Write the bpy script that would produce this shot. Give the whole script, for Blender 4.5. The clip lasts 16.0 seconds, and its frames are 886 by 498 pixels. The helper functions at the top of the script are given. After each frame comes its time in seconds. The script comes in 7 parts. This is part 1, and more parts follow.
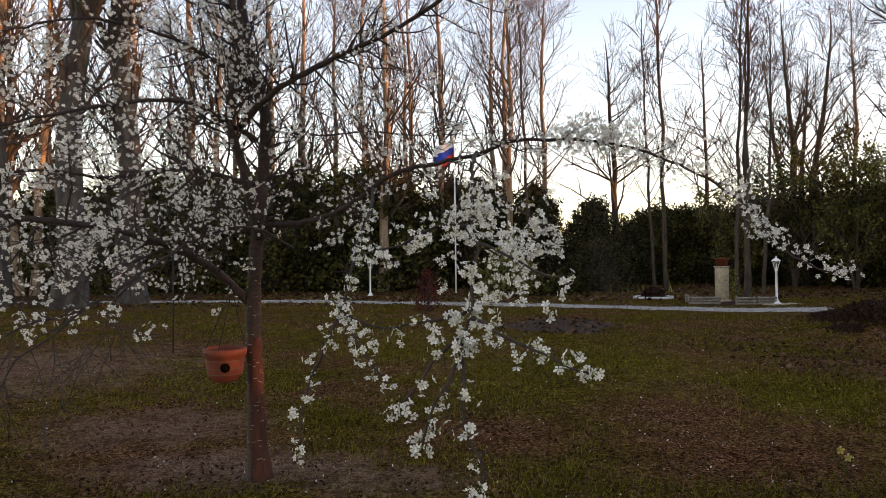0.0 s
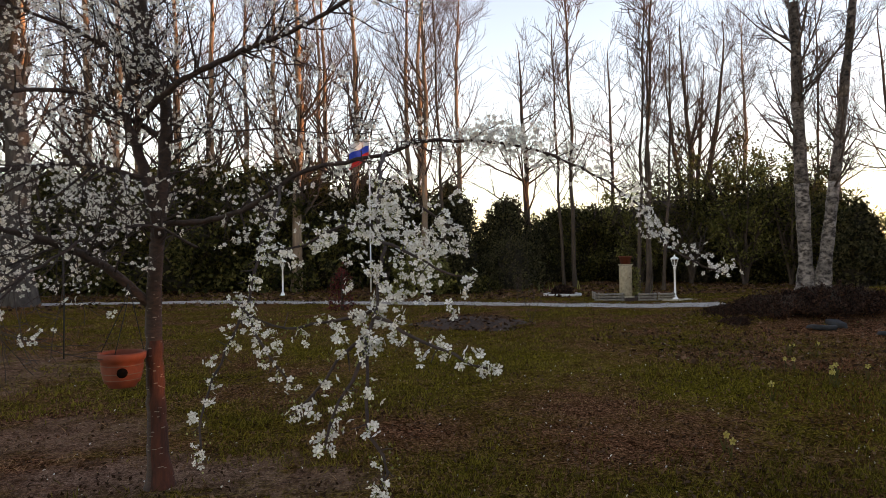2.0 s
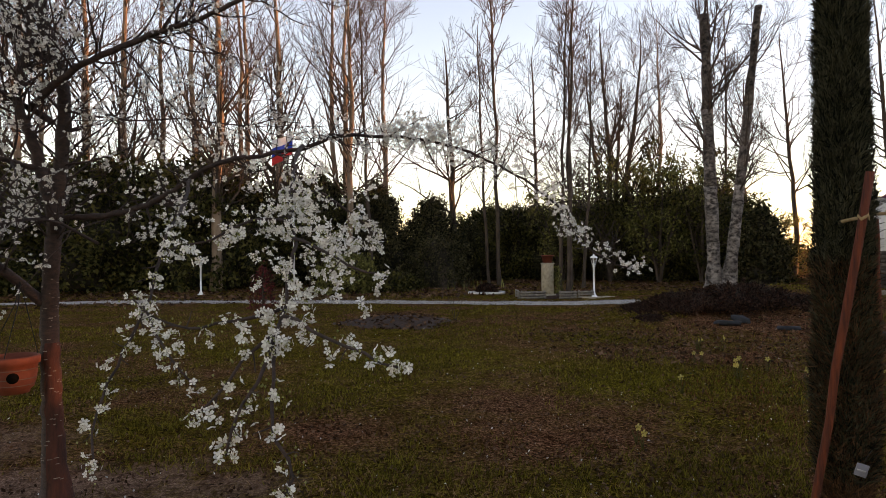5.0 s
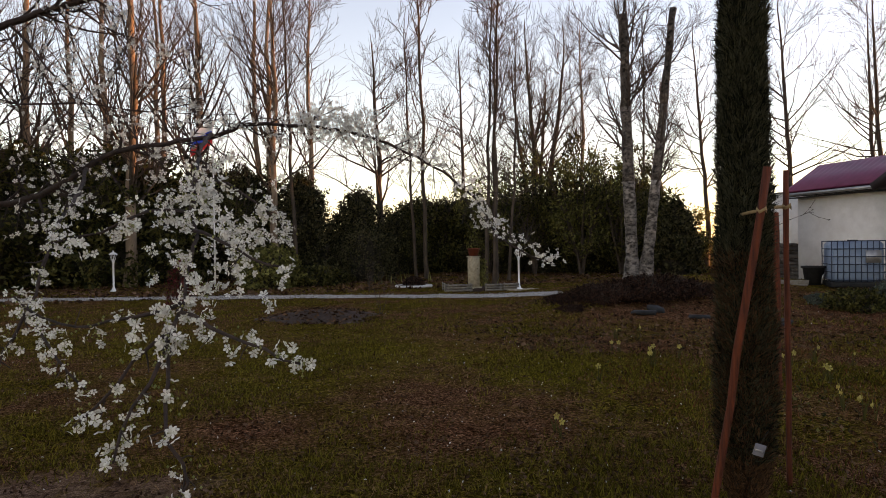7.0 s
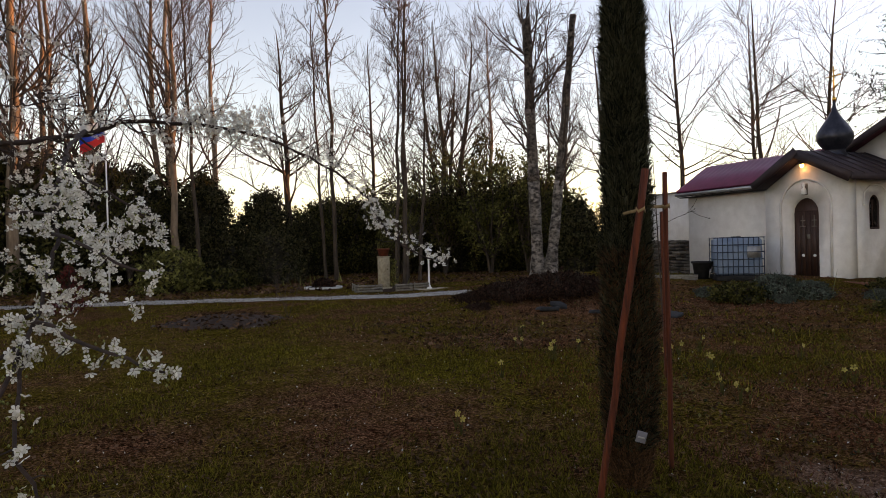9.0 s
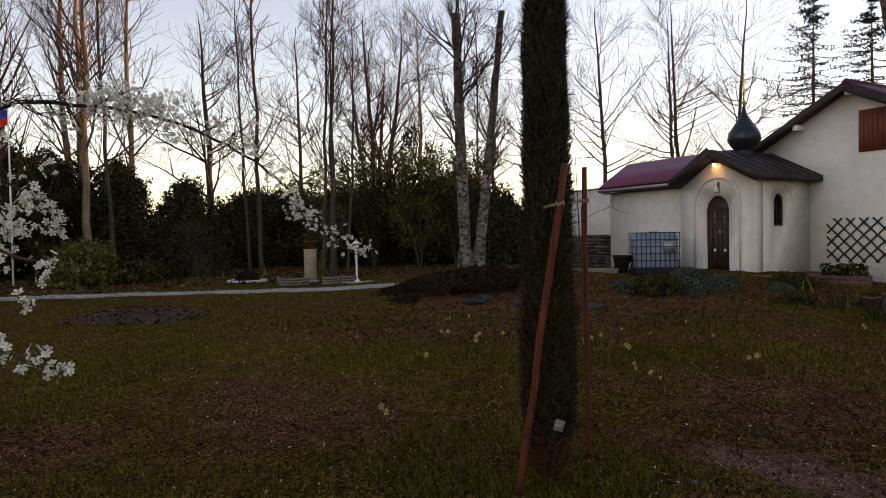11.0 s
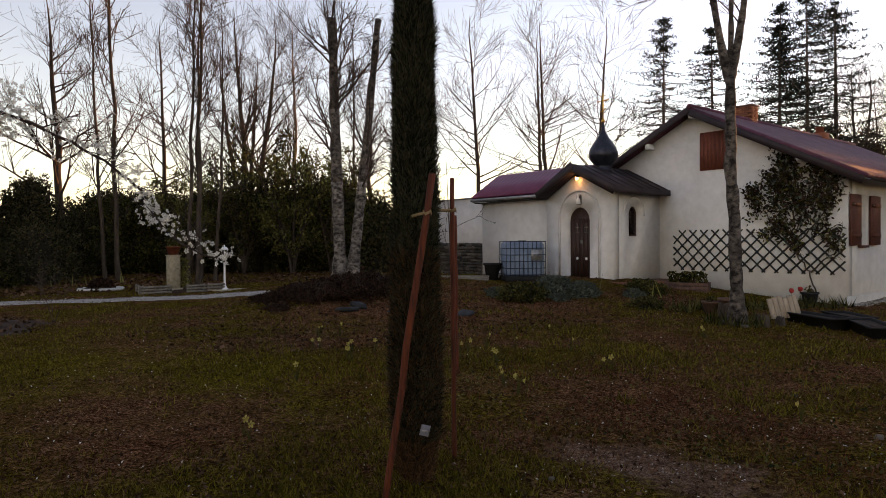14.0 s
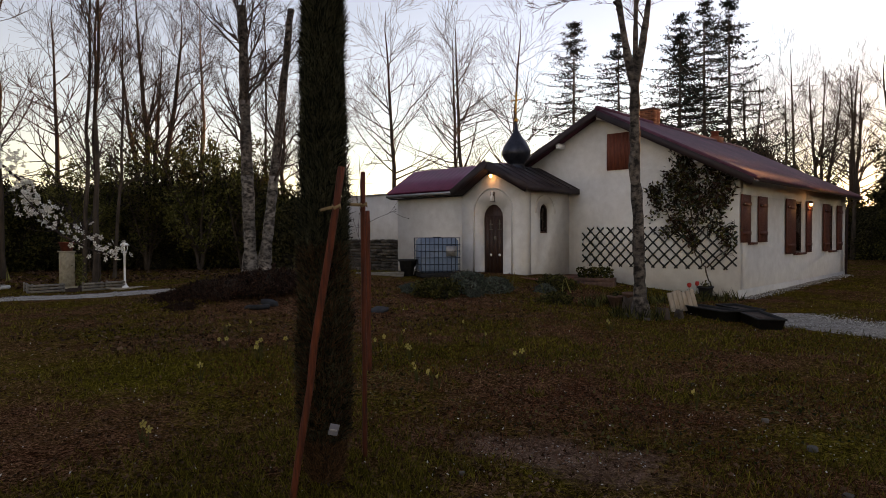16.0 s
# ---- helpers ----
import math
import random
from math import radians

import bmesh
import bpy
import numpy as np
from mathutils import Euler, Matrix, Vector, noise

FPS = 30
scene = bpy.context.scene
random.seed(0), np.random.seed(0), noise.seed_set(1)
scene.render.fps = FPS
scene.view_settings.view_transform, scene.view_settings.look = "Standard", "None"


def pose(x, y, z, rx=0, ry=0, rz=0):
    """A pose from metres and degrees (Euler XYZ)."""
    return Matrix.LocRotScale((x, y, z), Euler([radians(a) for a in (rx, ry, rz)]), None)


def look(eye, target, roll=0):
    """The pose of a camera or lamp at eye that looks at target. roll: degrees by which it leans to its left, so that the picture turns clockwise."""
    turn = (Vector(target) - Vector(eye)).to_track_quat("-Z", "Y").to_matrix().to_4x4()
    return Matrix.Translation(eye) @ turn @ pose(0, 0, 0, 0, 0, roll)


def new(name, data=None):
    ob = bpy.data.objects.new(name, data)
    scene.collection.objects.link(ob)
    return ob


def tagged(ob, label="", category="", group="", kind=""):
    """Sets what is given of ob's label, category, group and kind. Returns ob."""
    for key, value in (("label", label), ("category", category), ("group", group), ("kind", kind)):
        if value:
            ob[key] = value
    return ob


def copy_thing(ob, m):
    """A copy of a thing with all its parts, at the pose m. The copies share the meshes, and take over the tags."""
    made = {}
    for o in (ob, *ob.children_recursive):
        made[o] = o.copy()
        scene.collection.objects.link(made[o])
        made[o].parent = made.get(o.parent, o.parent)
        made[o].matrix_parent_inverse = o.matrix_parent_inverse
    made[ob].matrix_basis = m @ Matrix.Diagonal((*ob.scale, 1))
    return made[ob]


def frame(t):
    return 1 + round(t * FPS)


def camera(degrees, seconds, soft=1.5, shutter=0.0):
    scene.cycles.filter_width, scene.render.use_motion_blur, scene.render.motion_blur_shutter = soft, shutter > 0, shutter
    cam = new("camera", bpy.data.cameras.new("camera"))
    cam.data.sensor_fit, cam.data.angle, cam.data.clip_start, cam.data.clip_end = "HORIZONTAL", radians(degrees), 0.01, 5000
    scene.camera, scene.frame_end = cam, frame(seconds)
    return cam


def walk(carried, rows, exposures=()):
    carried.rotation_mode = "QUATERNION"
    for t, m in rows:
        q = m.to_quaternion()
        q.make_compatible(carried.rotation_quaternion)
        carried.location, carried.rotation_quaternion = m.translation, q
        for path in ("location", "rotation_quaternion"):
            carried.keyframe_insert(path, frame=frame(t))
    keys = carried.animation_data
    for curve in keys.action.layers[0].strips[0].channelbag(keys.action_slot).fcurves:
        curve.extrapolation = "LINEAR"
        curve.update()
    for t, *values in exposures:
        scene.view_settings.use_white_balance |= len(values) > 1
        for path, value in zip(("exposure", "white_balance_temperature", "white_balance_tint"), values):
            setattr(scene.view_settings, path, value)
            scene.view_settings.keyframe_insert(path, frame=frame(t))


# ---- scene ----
cam = camera(69.0, 16.0, 0.7)
PATH = [
    (0, (0.026, -0.611, 1.589), (0.074, 1.388, 1.613), -0.7),
    (0.5, (0.032, -0.611, 1.585), (0.127, 1.387, 1.607), -0.8),
    (1, (0.041, -0.609, 1.588), (0.215, 1.384, 1.61), -0.6),
    (1.5, (0.054, -0.626, 1.586), (0.31, 1.358, 1.61), -0.6),
    (2, (0.063, -0.637, 1.59), (0.37, 1.339, 1.607), -0.8),
    (2.5, (0.072, -0.629, 1.586), (0.426, 1.34, 1.6), -0.8),
    (3, (0.082, -0.632, 1.586), (0.477, 1.329, 1.598), -0.8),
    (3.5, (0.086, -0.628, 1.587), (0.516, 1.325, 1.602), -0.6),
    (6, (0.156, -0.587, 1.576), (0.779, 1.314, 1.574), -0.8),
    (6.5, (0.177, -0.581, 1.574), (0.86, 1.298, 1.566), -0.8),
    (7, (0.191, -0.584, 1.576), (0.929, 1.274, 1.563), -0.8),
    (7.5, (0.21, -0.591, 1.574), (1.002, 1.245, 1.562), -1.0),
    (8, (0.225, -0.596, 1.575), (1.071, 1.216, 1.559), -1.1),
    (8.5, (0.257, -0.62, 1.579), (1.165, 1.163, 1.568), -1.3),
    (9, (0.288, -0.634, 1.577), (1.269, 1.109, 1.559), -1.45),
    (11.5, (0.339, -0.639, 1.567), (1.552, 0.951, 1.525), -0.9),
    (12, (0.346, -0.639, 1.571), (1.614, 0.907, 1.534), -0.9),
    (12.5, (0.343, -0.651, 1.572), (1.656, 0.857, 1.542), -0.9),
    (13, (0.339, -0.661, 1.571), (1.702, 0.802, 1.545), -0.4),
    (13.5, (0.348, -0.676, 1.571), (1.757, 0.743, 1.546), -0.6),
    (14, (0.352, -0.691, 1.572), (1.805, 0.684, 1.546), -0.4),
    (14.5, (0.366, -0.676, 1.568), (1.864, 0.649, 1.53), -0.0),
    (15, (0.376, -0.68, 1.571), (1.922, 0.589, 1.529), 0.1),
    (15.5, (0.407, -0.671, 1.561), (1.993, 0.546, 1.524), -0.2),
    (16, (0.409, -0.688, 1.562), (2.027, 0.487, 1.524), -0.2),
]
EXPOSURES = [(0, 0.84, 7250, 29), (3.5, 0.75, 7300, 30), (7, 0.53, 7400, 32), (9, 0.34, 7350, 32), (14.5, 0.22, 7500, 34), (16, -0.02, 7500, 34)]
walk(cam, [(t, look(eye, target, roll)) for t, eye, target, roll in PATH], EXPOSURES)

# ---- light ----
SUN_AZ, SUN_EL = 101.5, 4.1
world = bpy.data.worlds.new("evening_sky")
scene.world = world
world.use_nodes = True
wn = world.node_tree
sky = wn.nodes.new("ShaderNodeTexSky")
sky.sky_type, sky.sun_disc = "NISHITA", False
sky.sun_elevation, sky.sun_rotation = radians(SUN_EL), radians(SUN_AZ)
sky.altitude, sky.air_density, sky.dust_density, sky.ozone_density = 50, 0.9, 0.12, 1.0
pale = wn.nodes.new("ShaderNodeHueSaturation")
pale.inputs["Saturation"].default_value = 0.85
wn.links.new(sky.outputs[0], pale.inputs["Color"])
wn.links.new(pale.outputs[0], wn.nodes["Background"].inputs[0])
wn.nodes["Background"].inputs[1].default_value = 0.455
sun = new("sun", bpy.data.lights.new("sun", "SUN"))
sun.data.energy, sun.data.angle, sun.data.color = 9.0, radians(0.5), (1.0, 0.47, 0.15)
az, el = radians(SUN_AZ), radians(SUN_EL)
sun.matrix_world = look((0, 0, 60), (-math.sin(az) * 100, -math.cos(az) * 100, 60 - math.tan(el) * 100))

# ---- materials ----


def mat(name, c1, c2, scale=6.0, rough=0.85, bump=0.3, stretch=(1, 1, 1), metal=0.0, spec=0.3, wear=0.35, island=False, per_object=False, through_light=0.0, wear_scale=0.13, lo=0.3, hi=0.7):
    """Two-scale noise material; island / per_object: colour varies from piece to piece; through_light: share of translucency."""
    m = bpy.data.materials.new(name)
    m.use_nodes = True
    t, link = m.node_tree.nodes, m.node_tree.links.new
    bsdf = t["Principled BSDF"]
    co, mp = t.new("ShaderNodeTexCoord"), t.new("ShaderNodeMapping")
    mp.inputs["Scale"].default_value = stretch
    link(co.outputs["Object"], mp.inputs[0])
    n1, n2 = t.new("ShaderNodeTexNoise"), t.new("ShaderNodeTexNoise")
    n1.inputs["Scale"].default_value, n1.inputs["Detail"].default_value, n1.inputs["Roughness"].default_value = scale, 7, 0.65
    n2.inputs["Scale"].default_value, n2.inputs["Detail"].default_value = scale * wear_scale, 4
    link(mp.outputs[0], n1.inputs["Vector"])
    link(co.outputs["Object"], n2.inputs["Vector"])
    ramp = t.new("ShaderNodeValToRGB")
    ramp.color_ramp.elements[0].position, ramp.color_ramp.elements[1].position = lo, hi
    ramp.color_ramp.elements[0].color, ramp.color_ramp.elements[1].color = (*c1, 1), (*c2, 1)
    link(n1.outputs["Fac"], ramp.inputs[0])
    if island or per_object:
        src = t.new("ShaderNodeNewGeometry").outputs["Random Per Island"] if island else t.new("ShaderNodeObjectInfo").outputs["Random"]
        mixf = t.new("ShaderNodeMath")
        mixf.operation = "MULTIPLY_ADD"
        mixf.inputs[1].default_value = 0.44
        half = t.new("ShaderNodeMath")
        half.operation = "MULTIPLY"
        half.inputs[1].default_value = 0.4
        link(n1.outputs["Fac"], half.inputs[0])
        link(src, mixf.inputs[0])
        link(half.outputs[0], mixf.inputs[2])
        link(mixf.outputs[0], ramp.inputs[0])
    stain = t.new("ShaderNodeMapRange")
    stain.inputs["From Min"].default_value, stain.inputs["From Max"].default_value = 0.3, 0.7
    stain.inputs["To Min"].default_value, stain.inputs["To Max"].default_value = 1 - wear, 1.0
    link(n2.outputs["Fac"], stain.inputs["Value"])
    mul = t.new("ShaderNodeMix")
    mul.data_type, mul.blend_type = "RGBA", "MULTIPLY"
    mul.inputs["Factor"].default_value = 1.0
    link(ramp.outputs[0], mul.inputs["A"])
    link(stain.outputs[0], mul.inputs["B"])
    link(mul.outputs["Result"], bsdf.inputs["Base Color"])
    bsdf.inputs["Roughness"].default_value, bsdf.inputs["Metallic"].default_value = rough, metal
    bsdf.inputs["Specular IOR Level"].default_value = spec if not island else min(spec, 0.05)
    if bump:
        bp = t.new("ShaderNodeBump")
        bp.inputs["Strength"].default_value, bp.inputs["Distance"].default_value = bump, 0.3 / scale
        link(n1.outputs["Fac"], bp.inputs["Height"])
        link(bp.outputs[0], bsdf.inputs["Normal"])
    if through_light:
        tr, mx = t.new("ShaderNodeBsdfTranslucent"), t.new("ShaderNodeMixShader")
        mx.inputs[0].default_value = through_light
        link(mul.outputs["Result"], tr.inputs[0])
        link(bsdf.outputs[0], mx.inputs[1])
        link(tr.outputs[0], mx.inputs[2])
        link(mx.outputs[0], t["Material Output"].inputs[0])
    return m


def glow(name, colour, strength):
    m = bpy.data.materials.new(name)
    m.use_nodes = True
    b = m.node_tree.nodes["Principled BSDF"]
    b.inputs["Base Color"].default_value = (*colour, 1)
    b.inputs["Emission Color"].default_value, b.inputs["Emission Strength"].default_value = (*colour, 1), strength
    return m


def glass_mat(name):
    m = bpy.data.materials.new(name)
    m.use_nodes = True
    b = m.node_tree.nodes["Principled BSDF"]
    b.inputs["Base Color"].default_value, b.inputs["Roughness"].default_value = (0.9, 0.93, 0.93, 1), 0.03
    b.inputs["Transmission Weight"].default_value, b.inputs["IOR"].default_value = 1.0, 1.45
    return m


def ground_mat():
    """Mossy lawn thinning into bare soil and leaf litter, with a few worn sandy patches."""
    m = bpy.data.materials.new("lawn")
    m.use_nodes = True
    t, link = m.node_tree.nodes, m.node_tree.links.new
    bsdf = t["Principled BSDF"]
    co = t.new("ShaderNodeTexCoord")

    def noise_at(scale, detail=6, rough=0.6):
        n = t.new("ShaderNodeTexNoise")
        n.inputs["Scale"].default_value, n.inputs["Detail"].default_value, n.inputs["Roughness"].default_value = scale, detail, rough
        link(co.outputs["Object"], n.inputs["Vector"])
        return n.outputs["Fac"]

    def ramp(fac, stops):
        r = t.new("ShaderNodeValToRGB")
        e = r.color_ramp.elements
        while len(e) < len(stops):
            e.new(0.5)
        for k, (p, c) in enumerate(stops):
            e[k].position, e[k].color = p, (*c, 1)
        link(fac, r.inputs[0])
        return r.outputs[0]

    def mix(fac, a, b, blend="MIX"):
        x = t.new("ShaderNodeMix")
        x.data_type, x.blend_type = "RGBA", blend
        if isinstance(fac, float):
            x.inputs["Factor"].default_value = fac
        else:
            link(fac, x.inputs["Factor"])
        link(a, x.inputs["A"])
        link(b, x.inputs["B"])
        return x.outputs["Result"]

    grass = ramp(noise_at(26, 10, 0.82), [(0.4, (0.005, 0.005, 0.0007)), (0.5, (0.052, 0.041, 0.004)), (0.6, (0.27, 0.2, 0.03))])
    soil = ramp(noise_at(34, 10, 0.85), [(0.4, (0.006, 0.003, 0.0015)), (0.5, (0.08, 0.032, 0.015)), (0.61, (0.42, 0.225, 0.13))])
    cover = ramp(noise_at(0.55, 6, 0.62), [(0.42, (0, 0, 0)), (0.6, (0.85, 0.85, 0.85))])
    fine = ramp(noise_at(6, 6, 0.75), [(0.38, (0, 0, 0)), (0.66, (0.6, 0.6, 0.6))])
    col = mix(mix(0.5, cover, fine, "ADD"), grass, soil)
    sand = ramp(noise_at(48, 10, 0.85), [(0.38, (0.02, 0.01, 0.006)), (0.5, (0.17, 0.098, 0.068)), (0.64, (0.48, 0.32, 0.24))])
    moss = ramp(noise_at(30, 10, 0.82), [(0.4, (0.005, 0.0055, 0.0005)), (0.5, (0.078, 0.063, 0.005)), (0.6, (0.3, 0.235, 0.036))])
    wob, speck = noise_at(1.7, 6, 0.7), noise_at(7, 6, 0.75)
    both = t.new("ShaderNodeMath")
    both.operation = "ADD"
    link(wob, both.inputs[0])
    link(speck, both.inputs[1])
    for cx, cy, rx, ry, cover_col, amount in ((11.3, 8.8, 4.2, 3.4, soil, 0.9), (8.2, 2.6, 2.6, 1.6, soil, 0.75), (-6.2, 9.2, 3.0, 2.6, sand, 0.7), (6.2, 2.2, 1.5, 1.1, soil, 0.8), (2.6, 4.5, 1.3, 0.9, soil, 0.7), (0.6, 5.2, 1.2, 0.7, soil, 0.6), (4.9, 5.9, 1.5, 1.1, moss, 0.85), (6.9, 4.3, 1.1, 0.7, moss, 0.7), (6.1, -0.35, 0.7, 0.5, moss, 0.8), (9.3, 2.1, 1.0, 0.6, moss, 0.75), (2.4, 8.6, 2.4, 2.2, moss, 0.6), (0.5, 11.5, 2.0, 1.6, moss, 0.5), (4.62, 1.4, 0.42, 0.85, sand, 0.9), (4.92, 0.85, 0.25, 0.2, sand, 0.8), (-1.35, 4.35, 1.2, 0.5, sand, 0.85), (-0.2, 4.0, 0.6, 0.35, sand, 0.7), (-2.6, 5.6, 1.3, 0.8, sand, 0.6)):
        mp, ln, add, rng_ = t.new("ShaderNodeMapping"), t.new("ShaderNodeVectorMath"), t.new("ShaderNodeMath"), t.new("ShaderNodeMapRange")
        mp.inputs["Location"].default_value, mp.inputs["Scale"].default_value = (-cx / rx, -cy / ry, 0), (1 / rx, 1 / ry, 0)
        link(co.outputs["Object"], mp.inputs[0])
        ln.operation = "LENGTH"
        link(mp.outputs[0], ln.inputs[0])
        add.operation = "MULTIPLY_ADD"
        add.inputs[1].default_value = 1.8
        link(both.outputs[0], add.inputs[0])
        link(ln.outputs["Value"], add.inputs[2])
        rng_.inputs["From Min"].default_value, rng_.inputs["From Max"].default_value = 2.3, 2.9
        rng_.inputs["To Min"].default_value, rng_.inputs["To Max"].default_value = amount, 0.0
        link(add.outputs[0], rng_.inputs["Value"])
        col = mix(rng_.outputs[0], col, cover_col)
    clump = ramp(noise_at(11, 4, 0.7), [(0.38, (0.5, 0.48, 0.46)), (0.5, (0.92, 0.92, 0.92)), (0.6, (1.0, 1.0, 1.0))])
    blot = ramp(noise_at(2.6, 5, 0.65), [(0.36, (0.62, 0.58, 0.54)), (0.58, (1.0, 1.0, 1.0))])
    col = mix(1.0, mix(1.0, col, clump, "MULTIPLY"), blot, "MULTIPLY")
    link(col, bsdf.inputs["Base Color"])
    bsdf.inputs["Roughness"].default_value, bsdf.inputs["Specular IOR Level"].default_value = 1.0, 0.0
    bp = t.new("ShaderNodeBump")
    bp.inputs["Strength"].default_value, bp.inputs["Distance"].default_value = 0.8, 0.03
    link(noise_at(35, 8, 0.75), bp.inputs["Height"])
    link(bp.outputs[0], bsdf.inputs["Normal"])
    return m


